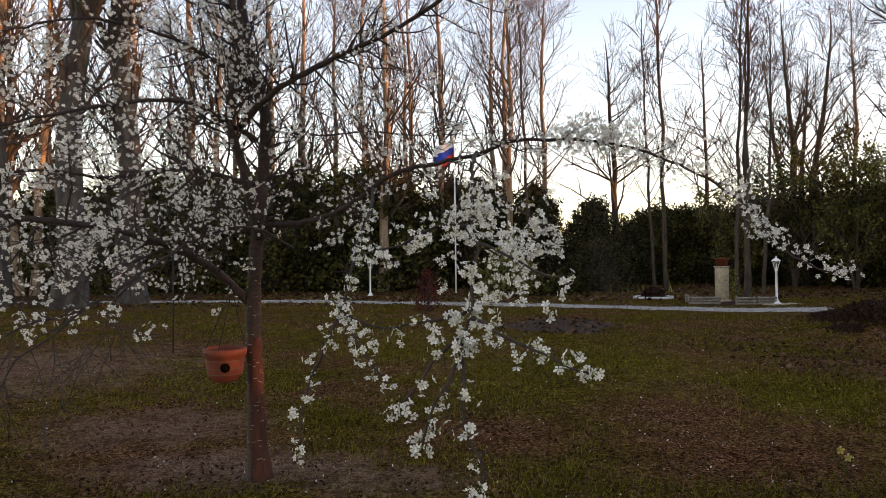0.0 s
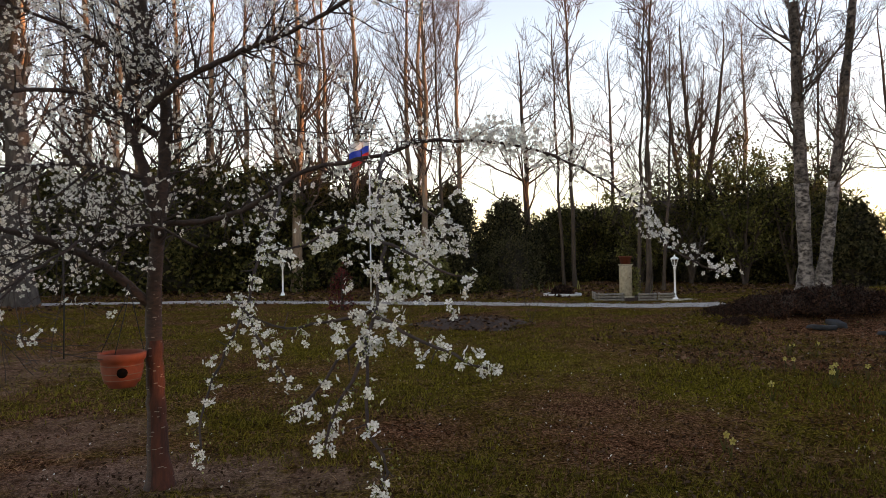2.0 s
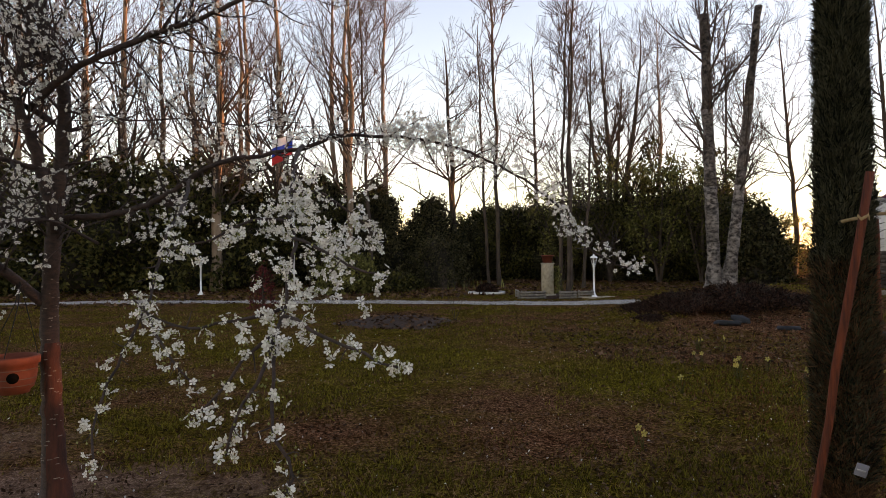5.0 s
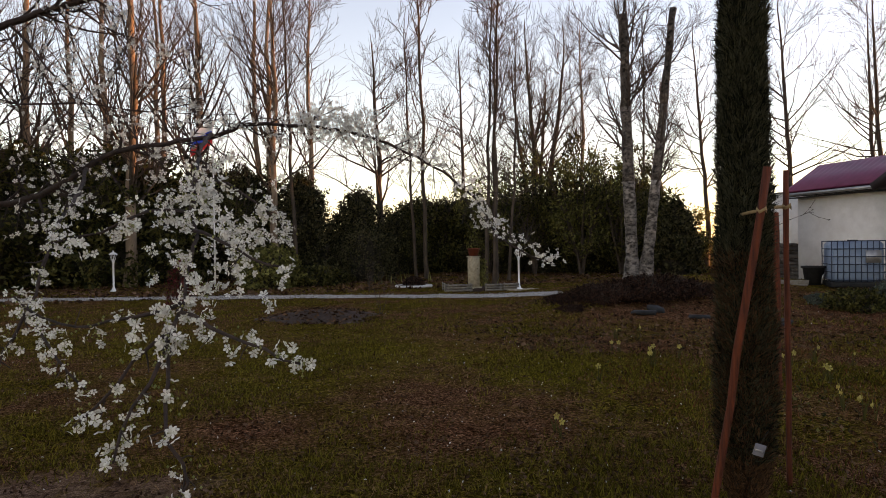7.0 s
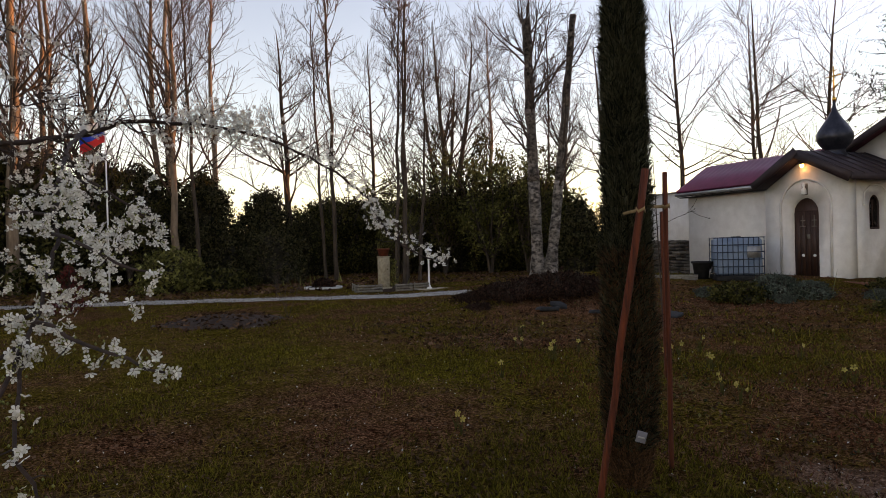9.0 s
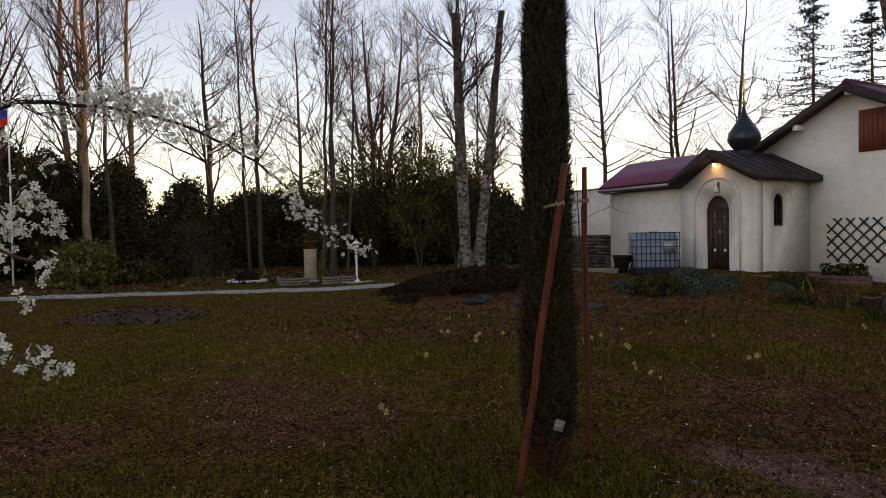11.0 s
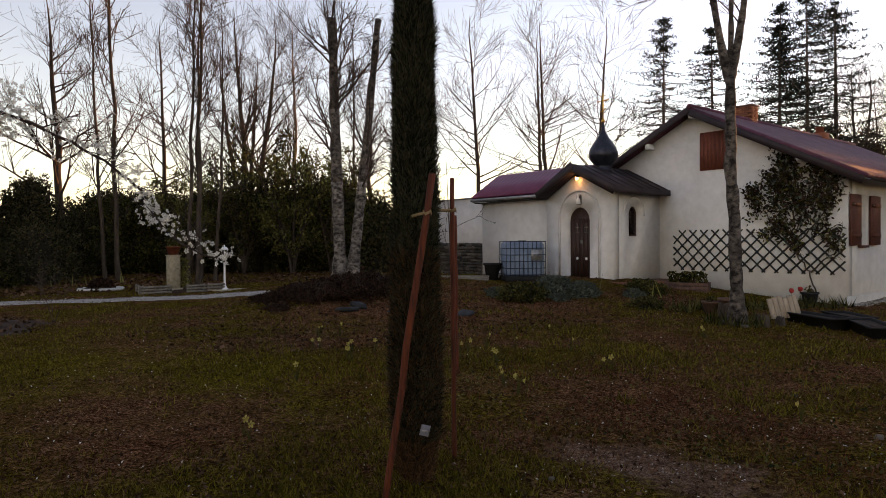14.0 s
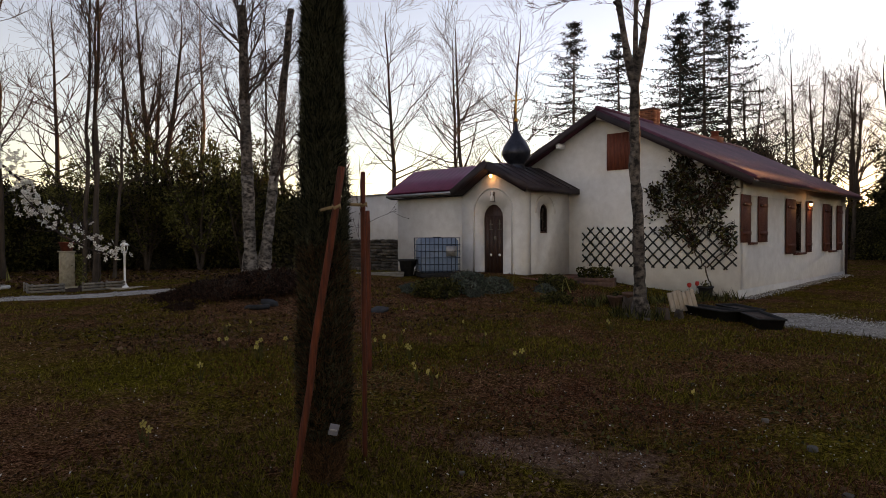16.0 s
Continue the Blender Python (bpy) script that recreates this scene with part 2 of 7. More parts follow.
M = dict(
    lawn=ground_mat(),
    gravel=mat("gravel", (0.17, 0.15, 0.135), (0.54, 0.51, 0.47), 45, 0.95, 0.7),
    pebble=mat("pale_pebbles", (0.16, 0.14, 0.12), (0.62, 0.58, 0.53), 8, 0.9, 0.0, island=True),
    drive=mat("worn_gravel", (0.14, 0.12, 0.1), (0.42, 0.37, 0.32), 30, 0.95, 0.8, wear=0.6),
    bark=mat("grey_bark", (0.026, 0.018, 0.013), (0.11, 0.08, 0.058), 9, 0.95, 0.7, (1, 1, 0.25)),
    bark_old=mat("old_grey_bark", (0.02, 0.016, 0.014), (0.11, 0.095, 0.085), 5, 0.95, 0.9, (1, 1, 0.3)),
    bark_tall=mat("poplar_bark", (0.13, 0.09, 0.062), (0.36, 0.26, 0.18), 6, 0.95, 0.6, (1, 1, 0.2)),
    twig=mat("twigs", (0.035, 0.024, 0.019), (0.1, 0.072, 0.056), 4, 0.9, 0.0),
    plum_bark=mat("plum_bark", (0.009, 0.005, 0.004), (0.055, 0.029, 0.021), 22, 0.8, 0.8, (1, 1, 2.2), spec=0.4),
    plum_red=mat("peeled_bark", (0.014, 0.005, 0.003), (0.1, 0.027, 0.013), 22, 0.85, 0.8, (1, 1, 0.22)),
    birch=mat("birch_bark", (0.03, 0.023, 0.019), (0.3, 0.26, 0.23), 6, 0.85, 0.9, (1, 1, 1.6), wear=0.7, wear_scale=0.3, lo=0.4, hi=0.6),
    birch_mid=mat("greying_bark", (0.025, 0.019, 0.015), (0.23, 0.19, 0.165), 8, 0.88, 0.9, (1, 1, 1.4), wear=0.65, wear_scale=0.25, lo=0.38, hi=0.62),
    birch_dark=mat("mottled_bark", (0.014, 0.01, 0.008), (0.19, 0.155, 0.13), 7, 0.9, 0.9, (1, 1, 1.3), wear=0.7, wear_scale=0.3, lo=0.4, hi=0.62),
    petal=mat("petals", (0.56, 0.53, 0.46), (0.85, 0.83, 0.77), 8, 0.6, 0.0, wear=0.08, island=True, through_light=0.35),
    bud=mat("buds", (0.22, 0.24, 0.08), (0.45, 0.42, 0.16), 8, 0.7, 0.0, island=True, through_light=0.2),
    evergreen=mat("evergreen_leaves", (0.014, 0.015, 0.006), (0.145, 0.128, 0.06), 3, 0.7, 0.0, island=True, through_light=0.15),
    laurel=mat("laurel_leaves", (0.018, 0.02, 0.005), (0.165, 0.148, 0.045), 3, 0.55, 0.0, island=True, through_light=0.25),
    spring=mat("young_leaves", (0.08, 0.08, 0.022), (0.3, 0.28, 0.085), 3, 0.6, 0.0, island=True, through_light=0.3),
    grey_leaf=mat("lavender_leaves", (0.04, 0.055, 0.042), (0.17, 0.19, 0.155), 3, 0.8, 0.0, island=True),
    red_leaf=mat("dull_red_leaves", (0.05, 0.012, 0.012), (0.2, 0.045, 0.04), 3, 0.7, 0.0, island=True, through_light=0.2),
    rust=mat("rusty_weeds", (0.05, 0.017, 0.008), (0.24, 0.085, 0.04), 3, 0.9, 0.0, island=True),
    heather=mat("dry_heather", (0.013, 0.008, 0.006), (0.085, 0.044, 0.03), 3, 0.9, 0.0, island=True),
    cypress=mat("cypress_sprigs", (0.006, 0.007, 0.004), (0.12, 0.115, 0.068), 3, 0.75, 0.0, island=True, through_light=0.1),
    cypress_dry=mat("dry_cypress", (0.04, 0.022, 0.012), (0.19, 0.1, 0.05), 3, 0.85, 0.0, island=True),
    # near-black brown that stands for the shade deep in foliage
    core=mat("painted_inner_shade", (0.014, 0.011, 0.007), (0.042, 0.033, 0.02), 4, 0.95, 0.5),
    fir=mat("fir_needles", (0.008, 0.014, 0.01), (0.03, 0.042, 0.028), 3, 0.75, 0.0, island=True),
    blade=mat("grass_blades", (0.045, 0.036, 0.003), (0.25, 0.2, 0.026), 3, 0.7, 0.0, island=True, through_light=0.25),
    straw=mat("dry_grass", (0.06, 0.028, 0.012), (0.4, 0.235, 0.115), 3, 0.9, 0.0, island=True),
    litter=mat("leaf_litter", (0.03, 0.015, 0.008), (0.2, 0.115, 0.068), 3, 0.9, 0.0, island=True),
    pale=mat("fallen_petals", (0.5, 0.48, 0.44), (0.8, 0.78, 0.74), 3, 0.9, 0.0, island=True),
    plaster=mat("white_render", (0.56, 0.53, 0.5), (0.67, 0.645, 0.615), 3.5, 0.92, 0.25, wear=0.16),
    plaster_low=mat("plinth_render", (0.5, 0.48, 0.45), (0.62, 0.6, 0.57), 3.5, 0.92, 0.25, wear=0.25),
    roof_purple=mat("purple_sheet_roof", (0.115, 0.012, 0.048), (0.2, 0.024, 0.085), 2.5, 0.45, 0.1, spec=0.5, wear=0.3),
    roof_main=mat("faded_roof", (0.07, 0.02, 0.038), (0.145, 0.044, 0.075), 5, 0.7, 0.35, wear=0.4),
    roof_brown=mat("brown_seam_roof", (0.02, 0.012, 0.015), (0.05, 0.03, 0.034), 3, 0.6, 0.1, spec=0.35),
    dome=mat("slate_blue_dome", (0.022, 0.024, 0.035), (0.05, 0.052, 0.07), 6, 0.35, 0.2, metal=0.6),
    gold=mat("gilt", (0.75, 0.42, 0.08), (0.9, 0.58, 0.16), 8, 0.25, 0.05, metal=1.0, wear=0.1),
    red_wood=mat("red_brown_boards", (0.12, 0.03, 0.018), (0.21, 0.06, 0.035), 9, 0.65, 0.3, (6, 6, 0.6)),
    shutter_wood=mat("brown_shutters", (0.07, 0.018, 0.01), (0.14, 0.04, 0.022), 9, 0.65, 0.3, (6, 6, 0.6)),
    dark_wood=mat("dark_door_wood", (0.03, 0.014, 0.01), (0.075, 0.035, 0.024), 9, 0.5, 0.3, (6, 6, 0.6)),
    stake=mat("stained_stake", (0.025, 0.005, 0.0015), (0.17, 0.034, 0.009), 16, 0.75, 0.7, (2.5, 2.5, 0.18)),
    grey_wood=mat("weathered_boards", (0.1, 0.085, 0.07), (0.3, 0.27, 0.23), 12, 0.9, 0.5, (1, 6, 1)),
    pale_wood=mat("pale_pallet_wood", (0.3, 0.22, 0.15), (0.5, 0.4, 0.3), 10, 0.9, 0.4, (1, 1, 0.3)),
    trellis=mat("dark_trellis", (0.015, 0.016, 0.016), (0.045, 0.045, 0.042), 8, 0.75, 0.2),
    terracotta=mat("terracotta", (0.1, 0.021, 0.009), (0.175, 0.04, 0.017), 9, 0.75, 0.15, wear=0.25),
    dark_clay=mat("weathered_clay", (0.08, 0.04, 0.03), (0.16, 0.09, 0.065), 9, 0.85, 0.3),
    white_paint=mat("white_paint", (0.72, 0.72, 0.72), (0.82, 0.82, 0.81), 8, 0.45, 0.05, wear=0.12),
    stone=mat("pale_stone", (0.24, 0.2, 0.13), (0.46, 0.39, 0.28), 7, 0.9, 0.5),
    rubble=mat("rubble_stone", (0.06, 0.052, 0.045), (0.18, 0.155, 0.13), 6, 0.95, 0.6, per_object=True),
    slab=mat("blue_grey_slab", (0.01, 0.011, 0.013), (0.034, 0.036, 0.04), 8, 0.8, 0.4),
    brick=mat("brick", (0.22, 0.075, 0.04), (0.38, 0.16, 0.09), 9, 0.9, 0.4, per_object=True),
    plastic=mat("black_plastic", (0.01, 0.01, 0.011), (0.026, 0.025, 0.025), 10, 0.8, 0.2, spec=0.2),
    tank=mat("translucent_tank", (0.13, 0.19, 0.29), (0.22, 0.29, 0.4), 3, 0.45, 0.1, wear=0.25),
    cage=mat("galvanised_cage", (0.02, 0.03, 0.06), (0.05, 0.07, 0.11), 8, 0.5, 0.1, metal=0.3),
    zinc=mat("zinc_gutter", (0.3, 0.3, 0.31), (0.45, 0.45, 0.46), 8, 0.45, 0.1, metal=0.7),
    iron=mat("dark_iron", (0.02, 0.02, 0.02), (0.05, 0.05, 0.05), 8, 0.6, 0.2, metal=0.5),
    strap=mat("tie_strap", (0.2, 0.13, 0.06), (0.38, 0.26, 0.13), 20, 0.8, 0.2),
    tag=mat("pale_tag", (0.13, 0.13, 0.16), (0.22, 0.22, 0.26), 12, 0.5, 0.1),
    soil=mat("dug_soil", (0.015, 0.008, 0.005), (0.075, 0.042, 0.028), 16, 0.95, 0.9),
    yellow=mat("daffodil_petals", (0.4, 0.33, 0.07), (0.58, 0.5, 0.2), 6, 0.6, 0.0, island=True, through_light=0.3),
    red_flower=mat("red_tulip", (0.5, 0.03, 0.02), (0.65, 0.06, 0.04), 6, 0.6, 0.0, through_light=0.2),
    flag_white=mat("flag_white", (0.7, 0.7, 0.72), (0.8, 0.8, 0.8), 6, 0.8, 0.0, through_light=0.3),
    flag_blue=mat("flag_blue", (0.02, 0.05, 0.42), (0.03, 0.08, 0.5), 6, 0.8, 0.0, through_light=0.3),
    flag_red=mat("flag_red", (0.6, 0.03, 0.03), (0.7, 0.05, 0.05), 6, 0.8, 0.0, through_light=0.3),
    curtain=mat("curtain", (0.5, 0.48, 0.45), (0.65, 0.63, 0.6), 10, 0.9, 0.2, (4, 4, 0.3)),
    # near-black without gloss, for the darkness of a hole that isn't cut
    hole_shade=mat("painted_hole_shade", (0.004, 0.003, 0.002), (0.008, 0.006, 0.005), 10, 1.0, 0.0, spec=0.0),
    # dark colour that stands for the gloom of unlit rooms
    inside=mat("painted_room_gloom", (0.03, 0.025, 0.02), (0.06, 0.05, 0.04), 3, 0.9, 0.0),
    tile_red=mat("terrace_tiles", (0.2, 0.075, 0.045), (0.33, 0.14, 0.09), 9, 0.8, 0.2, per_object=True),
    glass=glass_mat("window_glass"),
    bulb=glow("lit_bulb", (1.0, 0.5, 0.14), 14.0),
)

# ---- mesh helpers ----


def unit(v):
    return v / np.maximum(np.linalg.norm(v, axis=-1, keepdims=True), 1e-9)


def make_mesh(name, verts, faces, mats, smooth=False, index=None):
    """verts (N,3); faces: one or more arrays (M,K); index: a material slot for each array."""
    me = bpy.data.meshes.new(name)
    verts = np.asarray(verts, np.float32).reshape(-1, 3)
    faces = [np.asarray(f, np.int32) for f in faces if len(f)]
    loops = np.concatenate([f.ravel() for f in faces])
    sizes = np.concatenate([np.full(len(f), f.shape[1], np.int32) for f in faces])
    me.vertices.add(len(verts))
    me.vertices.foreach_set("co", verts.ravel())
    me.loops.add(len(loops))
    me.loops.foreach_set("vertex_index", loops)
    me.polygons.add(len(sizes))
    me.polygons.foreach_set("loop_start", np.r_[0, np.cumsum(sizes)[:-1]].astype(np.int32))
    if smooth:
        me.polygons.foreach_set("use_smooth", np.ones(len(sizes), bool))
    for m in mats:
        me.materials.append(m)
    if index:
        me.polygons.foreach_set("material_index", np.concatenate([np.full(len(f), k, np.int32) for f, k in zip(faces, index)]))
    me.update(calc_edges=True)
    return me


class Build:
    """Collects vertices and faces of one mesh."""

    def __init__(self):
        self.v, self.f, self.n = [], [], 0

    def add(self, verts, faces):
        verts = np.asarray(verts, float).reshape(-1, 3)
        for f in faces if isinstance(faces, list) and faces and isinstance(faces[0], np.ndarray) and faces[0].ndim == 2 else [np.asarray(faces)]:
            self.f.append(f + self.n)
        self.v.append(verts)
        self.n += len(verts)
        return self

    def box(self, x0, x1, y0, y1, z0, z1, m=None, bevel=0.0):
        b = bevel
        if b <= 0:
            v = np.array([(x, y, z) for z in (z0, z1) for y in (y0, y1) for x in (x0, x1)], float)
            f = np.array([(0, 2, 3, 1), (4, 5, 7, 6), (0, 1, 5, 4), (2, 6, 7, 3), (0, 4, 6, 2), (1, 3, 7, 5)])
            faces = [f]
        else:
            bm = bmesh.new()
            bmesh.ops.create_cube(bm, size=1.0)
            for q in bm.verts:
                q.co = Vector(((x0 + x1) / 2 + q.co.x * (x1 - x0), (y0 + y1) / 2 + q.co.y * (y1 - y0), (z0 + z1) / 2 + q.co.z * (z1 - z0)))
            bmesh.ops.bevel(bm, geom=bm.edges[:], offset=b, segments=1, affect="EDGES")
            bm.verts.index_update()
            v = np.array([q.co[:] for q in bm.verts])
            faces = [np.array([[q.index for q in g.verts] for g in bm.faces if len(g.verts) == k]) for k in (3, 4) if any(len(g.verts) == k for g in bm.faces)]
            bm.free()
        if m is not None:
            v = v @ np.array(m.to_3x3()).T + np.array(m.translation)
        return self.add(v, faces)

    def tube(self, pts, radii, sides=8, caps=True):
        P = np.asarray(pts, float)[None]
        R = np.broadcast_to(np.asarray(radii, float), (1, P.shape[1]))
        v, f = tubes(P, R, sides)
        self.add(v, [f])
        if caps:
            n = len(v)
            self.add(np.zeros((0, 3)), [np.array([list(range(sides))[::-1]]) - n, np.array([list(range(n - sides, n))]) - n])
        return self

    def lathe(self, profile, sides=24, at=(0, 0, 0), wobble=0.0):
        prof = np.asarray(profile, float)
        a = np.linspace(0, 2 * np.pi, sides, endpoint=False)
        v = np.stack([prof[:, None, 0] * np.cos(a), prof[:, None, 0] * np.sin(a), prof[:, None, 1] + 0 * a], -1) + np.array(at)
        i, j = np.meshgrid(np.arange(len(prof) - 1), np.arange(sides), indexing="ij")
        k = (j + 1) % sides
        f = np.stack([i * sides + j, i * sides + k, (i + 1) * sides + k, (i + 1) * sides + j], -1).reshape(-1, 4)
        return self.add(v.reshape(-1, 3), [f])

    def slab(self, outline, holes, thick, m):
        """A flat wall in the local xz plane, thick along +y, with holes through it, laid by m."""
        from mathutils.geometry import tessellate_polygon
        loops = [[Vector((x, 0, z)) for x, z in loop] for loop in [outline, *holes]]
        flat = [p for loop in loops for p in loop]
        tri = np.array(tessellate_polygon(loops))
        n = len(flat)
        v = np.array([p[:] for p in flat])
        v = np.concatenate([v, v + (0, thick, 0)])
        quads, at = [], 0
        for loop in loops:
            k = len(loop)
            quads += [(at + i, at + (i + 1) % k, n + at + (i + 1) % k, n + at + i) for i in range(k)]
            at += k
        v = v @ np.array(m.to_3x3()).T + np.array(m.translation)
        return self.add(v, [tri, tri[:, ::-1] + n, np.array(quads)])

    def mesh(self, name, material, smooth=False):
        mats = material if isinstance(material, (list, tuple)) else [material]
        me = make_mesh(name, np.concatenate(self.v), self.f, mats, smooth)
        bm = bmesh.new()
        bm.from_mesh(me)
        if len(bm.faces) < 20000:
            bmesh.ops.recalc_face_normals(bm, faces=bm.faces)
            bm.to_mesh(me)
        bm.free()
        return me


def tubes(P, R, sides):
    """P (B,N,3) centre lines, R (B,N) radii: vertices and quads of all the tubes."""
    B, N, _ = P.shape
    T = unit(np.gradient(P, axis=1))
    ref = np.where(np.abs(T[:, :1, 2:3]) > 0.8, np.array([1.0, 0, 0]), np.array([0, 0, 1.0]))
    a = unit(np.cross(T, np.broadcast_to(ref, T.shape)))
    b = np.cross(T, a)
    ang = np.linspace(0, 2 * np.pi, sides, endpoint=False)
    ring = a[:, :, None] * np.cos(ang)[:, None] + b[:, :, None] * np.sin(ang)[:, None]
    v = (P[:, :, None] + ring * R[:, :, None, None]).reshape(-1, 3)
    i, j, k = np.meshgrid(np.arange(B), np.arange(N - 1), np.arange(sides), indexing="ij")
    base, nxt = i * N * sides + j * sides, (k + 1) % sides
    return v, np.stack([base + k, base + nxt, base + sides + nxt, base + sides + k], -1).reshape(-1, 4)


def part(name, build, material, parent=None, label="", smooth=False, kind=""):
    me = build.mesh(name, material, smooth) if isinstance(build, Build) else build
    ob = new(name, me)
    ob.parent = parent
    return tagged(ob, label, kind=kind)


def thing(name, label, category, group="", m=None, kind=""):
    ob = new(name)
    ob.empty_display_size = 0.2
    if m is not None:
        ob.matrix_basis = m
    return tagged(ob, label, category, group, kind)


def at(x, y, z=0.0, rz=0.0, s=1.0, sz=None):
    return pose(x, y, z, 0, 0, rz) @ Matrix.Diagonal((s, s, sz or s, 1))


def sprout(rng, P, R, n, lo, hi, length, angle, rise, M=4, wob=0.12, r0=0.5, r1=0.15, taper=0.5):
    """n side branches on each of the branches P: from lo to hi of its length, at about that angle, bending upwards by rise."""
    B, N, _ = P.shape
    s = rng.uniform(lo, hi, (B, n)) * (N - 1)
    k = np.minimum(s.astype(int), N - 2)
    f = (s - k)[..., None]
    row = np.arange(B)[:, None]
    start = P[row, k] * (1 - f) + P[row, k + 1] * f
    tang = unit(P[row, k + 1] - P[row, k])
    side = unit(np.cross(tang, rng.normal(size=(B, n, 3))))
    an = np.radians(angle) * rng.uniform(0.7, 1.3, (B, n, 1))
    way = tang * np.cos(an) + side * np.sin(an)
    frac = s / (N - 1)
    ln = length * (1 - taper * (frac - lo) / max(hi - lo, 1e-6)) * rng.uniform(0.6, 1.25, (B, n))
    rad = (R[row, k] * (1 - f[..., 0]) + R[row, k + 1] * f[..., 0]) * r0
    pts, p = [start], start
    for i in range(M - 1):
        way = unit(way + np.array([0, 0, rise]) / (M - 1) + rng.normal(size=way.shape) * wob)
        p = p + way * (ln / (M - 1))[..., None]
        pts.append(p)
    out = np.stack(pts, 2).reshape(B * n, M, 3)
    rr = rad.reshape(-1, 1) * np.linspace(1, r1, M)
    return out, rr


def fuzz(x, y, s=1.0, seed=0.0):
    """A cheap smooth noise from sines, about -1 to 1."""
    return (np.sin(1.7 * x * s + 2.1 * y * s + seed) + np.sin(-2.3 * x * s + 1.3 * y * s + 1.7 + seed * 2) + np.sin(3.1 * x * s - 2.7 * y * s + 4.2 + seed) * 0.7
            + np.sin(5.3 * x * s + 4.1 * y * s + seed * 3) * 0.4) / 3.1


def near_line(x, y, x0, y0, x1, y1):
    dx, dy = x1 - x0, y1 - y0
    s = np.clip(((x - x0) * dx + (y - y0) * dy) / (dx * dx + dy * dy), 0, 1)
    return np.hypot(x - x0 - s * dx, y - y0 - s * dy)


def height(x, y):
    """The lawn's height: a low rise towards the chapel and the birches, a slight fall by the drive."""
    x, y = np.asarray(x, float), np.asarray(y, float)
    h = 0.46 * np.exp(-(near_line(x, y, 14.6, 14.6, 17.6, 9.3) / 3.3) ** 2)
    h = h + 0.3 * np.exp(-(near_line(x, y, 9.5, 11.8, 12.5, 13.0) / 2.0) ** 2)
    h = h - 0.16 * np.exp(-(((x - 17) / 7) ** 2 + ((y - 0.5) / 4) ** 2))
    fade = np.exp(-((x - 4) ** 2 + (y - 10) ** 2) / 900)
    return h + fade * (0.02 * fuzz(x, y, 1.1) + 0.012 * fuzz(x, y, 3.7, 2.0))


def on(x, y):
    return float(height(x, y))


def leaf_cloud(rng, centres, normals, size, long=1.6):
    """One folded leaf (two triangles) at each centre, lying roughly along the surface."""
    n = len(centres)
    d = unit(rng.normal(size=(n, 3)) + normals * 0.6)
    side = unit(np.cross(d, normals + rng.normal(size=(n, 3)) * 0.7))
    sz = size * rng.uniform(0.6, 1.3, (n, 1))
    up = np.cross(side, d) * sz * 0.25
    v = np.stack([centres - d * sz * long * 0.5, centres + side * sz * 0.45 + up, centres + d * sz * long * 0.5, centres - side * sz * 0.45 + up], 1)
    i = np.arange(n)[:, None] * 4
    return v.reshape(-1, 3), np.concatenate([i + (0, 1, 2), i + (0, 2, 3)])


# ---- ground ----


def axis_steps(lo, hi, step, far):
    mid = np.arange(lo, hi + 1e-6, step)
    grow = np.cumsum(step * 1.32 ** np.arange(1, 60))
    grow = grow[grow < far]
    return np.r_[(lo - grow)[::-1], mid, hi + grow]


gx, gy = axis_steps(-14, 22, 0.2, 1600), axis_steps(-3, 27, 0.2, 1600)
X, Y = np.meshgrid(gx, gy)
i, j = np.meshgrid(np.arange(len(gy) - 1), np.arange(len(gx) - 1), indexing="ij")
k = i * len(gx) + j
ground = new("ground", make_mesh("ground", np.stack([X, Y, height(X, Y)], -1).reshape(-1, 3), [np.stack([k, k + 1, k + 1 + len(gx), k + len(gx)], -1).reshape(-1, 4)], [M["lawn"]], True))
tagged(ground, "dark mossy lawn with worn bare earth patches", "ground", kind="structure")


def gravel_strip(name, line, width, label, seed, mt="gravel"):
    """A gravel way along a line, with ragged edges, a little proud of the lawn."""
    rng = np.random.default_rng(seed)
    line = np.array(line, float)
    d = np.r_[0, np.cumsum(np.linalg.norm(np.diff(line, axis=0), axis=1))]
    s = np.arange(0, d[-1], 0.25)
    c = np.stack([np.interp(s, d, line[:, 0]), np.interp(s, d, line[:, 1])], 1)
    t = unit(np.gradient(c, axis=0))
    nrm = np.stack([-t[:, 1], t[:, 0]], 1)
    cols = np.array([-1, -0.93, -0.5, 0, 0.5, 0.93, 1])
    w = width / 2 + 0.05 * np.cumsum(rng.normal(size=(len(s), 1)) * 0.25, 0).clip(-1, 1) + rng.normal(size=(len(s), 1)) * 0.025
    p = c[:, None] + nrm[:, None] * (cols[None, :, None] * w[:, :, None])
    z = height(p[..., 0], p[..., 1]) + np.array([-0.03, 0.012, 0.028, 0.034, 0.028, 0.012, -0.03]) + 0.004
    v = np.concatenate([p, z[..., None]], -1).reshape(-1, 3)
    i, j = np.meshgrid(np.arange(len(s) - 1), np.arange(len(cols) - 1), indexing="ij")
    k = i * len(cols) + j
    me = make_mesh(name, v, [np.stack([k, k + len(cols), k + len(cols) + 1, k + 1], -1).reshape(-1, 4)], [M[mt]], True)
    return tagged(new(name, me), label, "path", kind="structure")


gravel_strip("path", [(-40, 25.5), (-13, 24.6), (-5.5, 23.5), (0, 21.4), (4.4, 19.4), (10.6, 16.0)], 1.0, "pale gravel garden path crossing the lawn", 3)
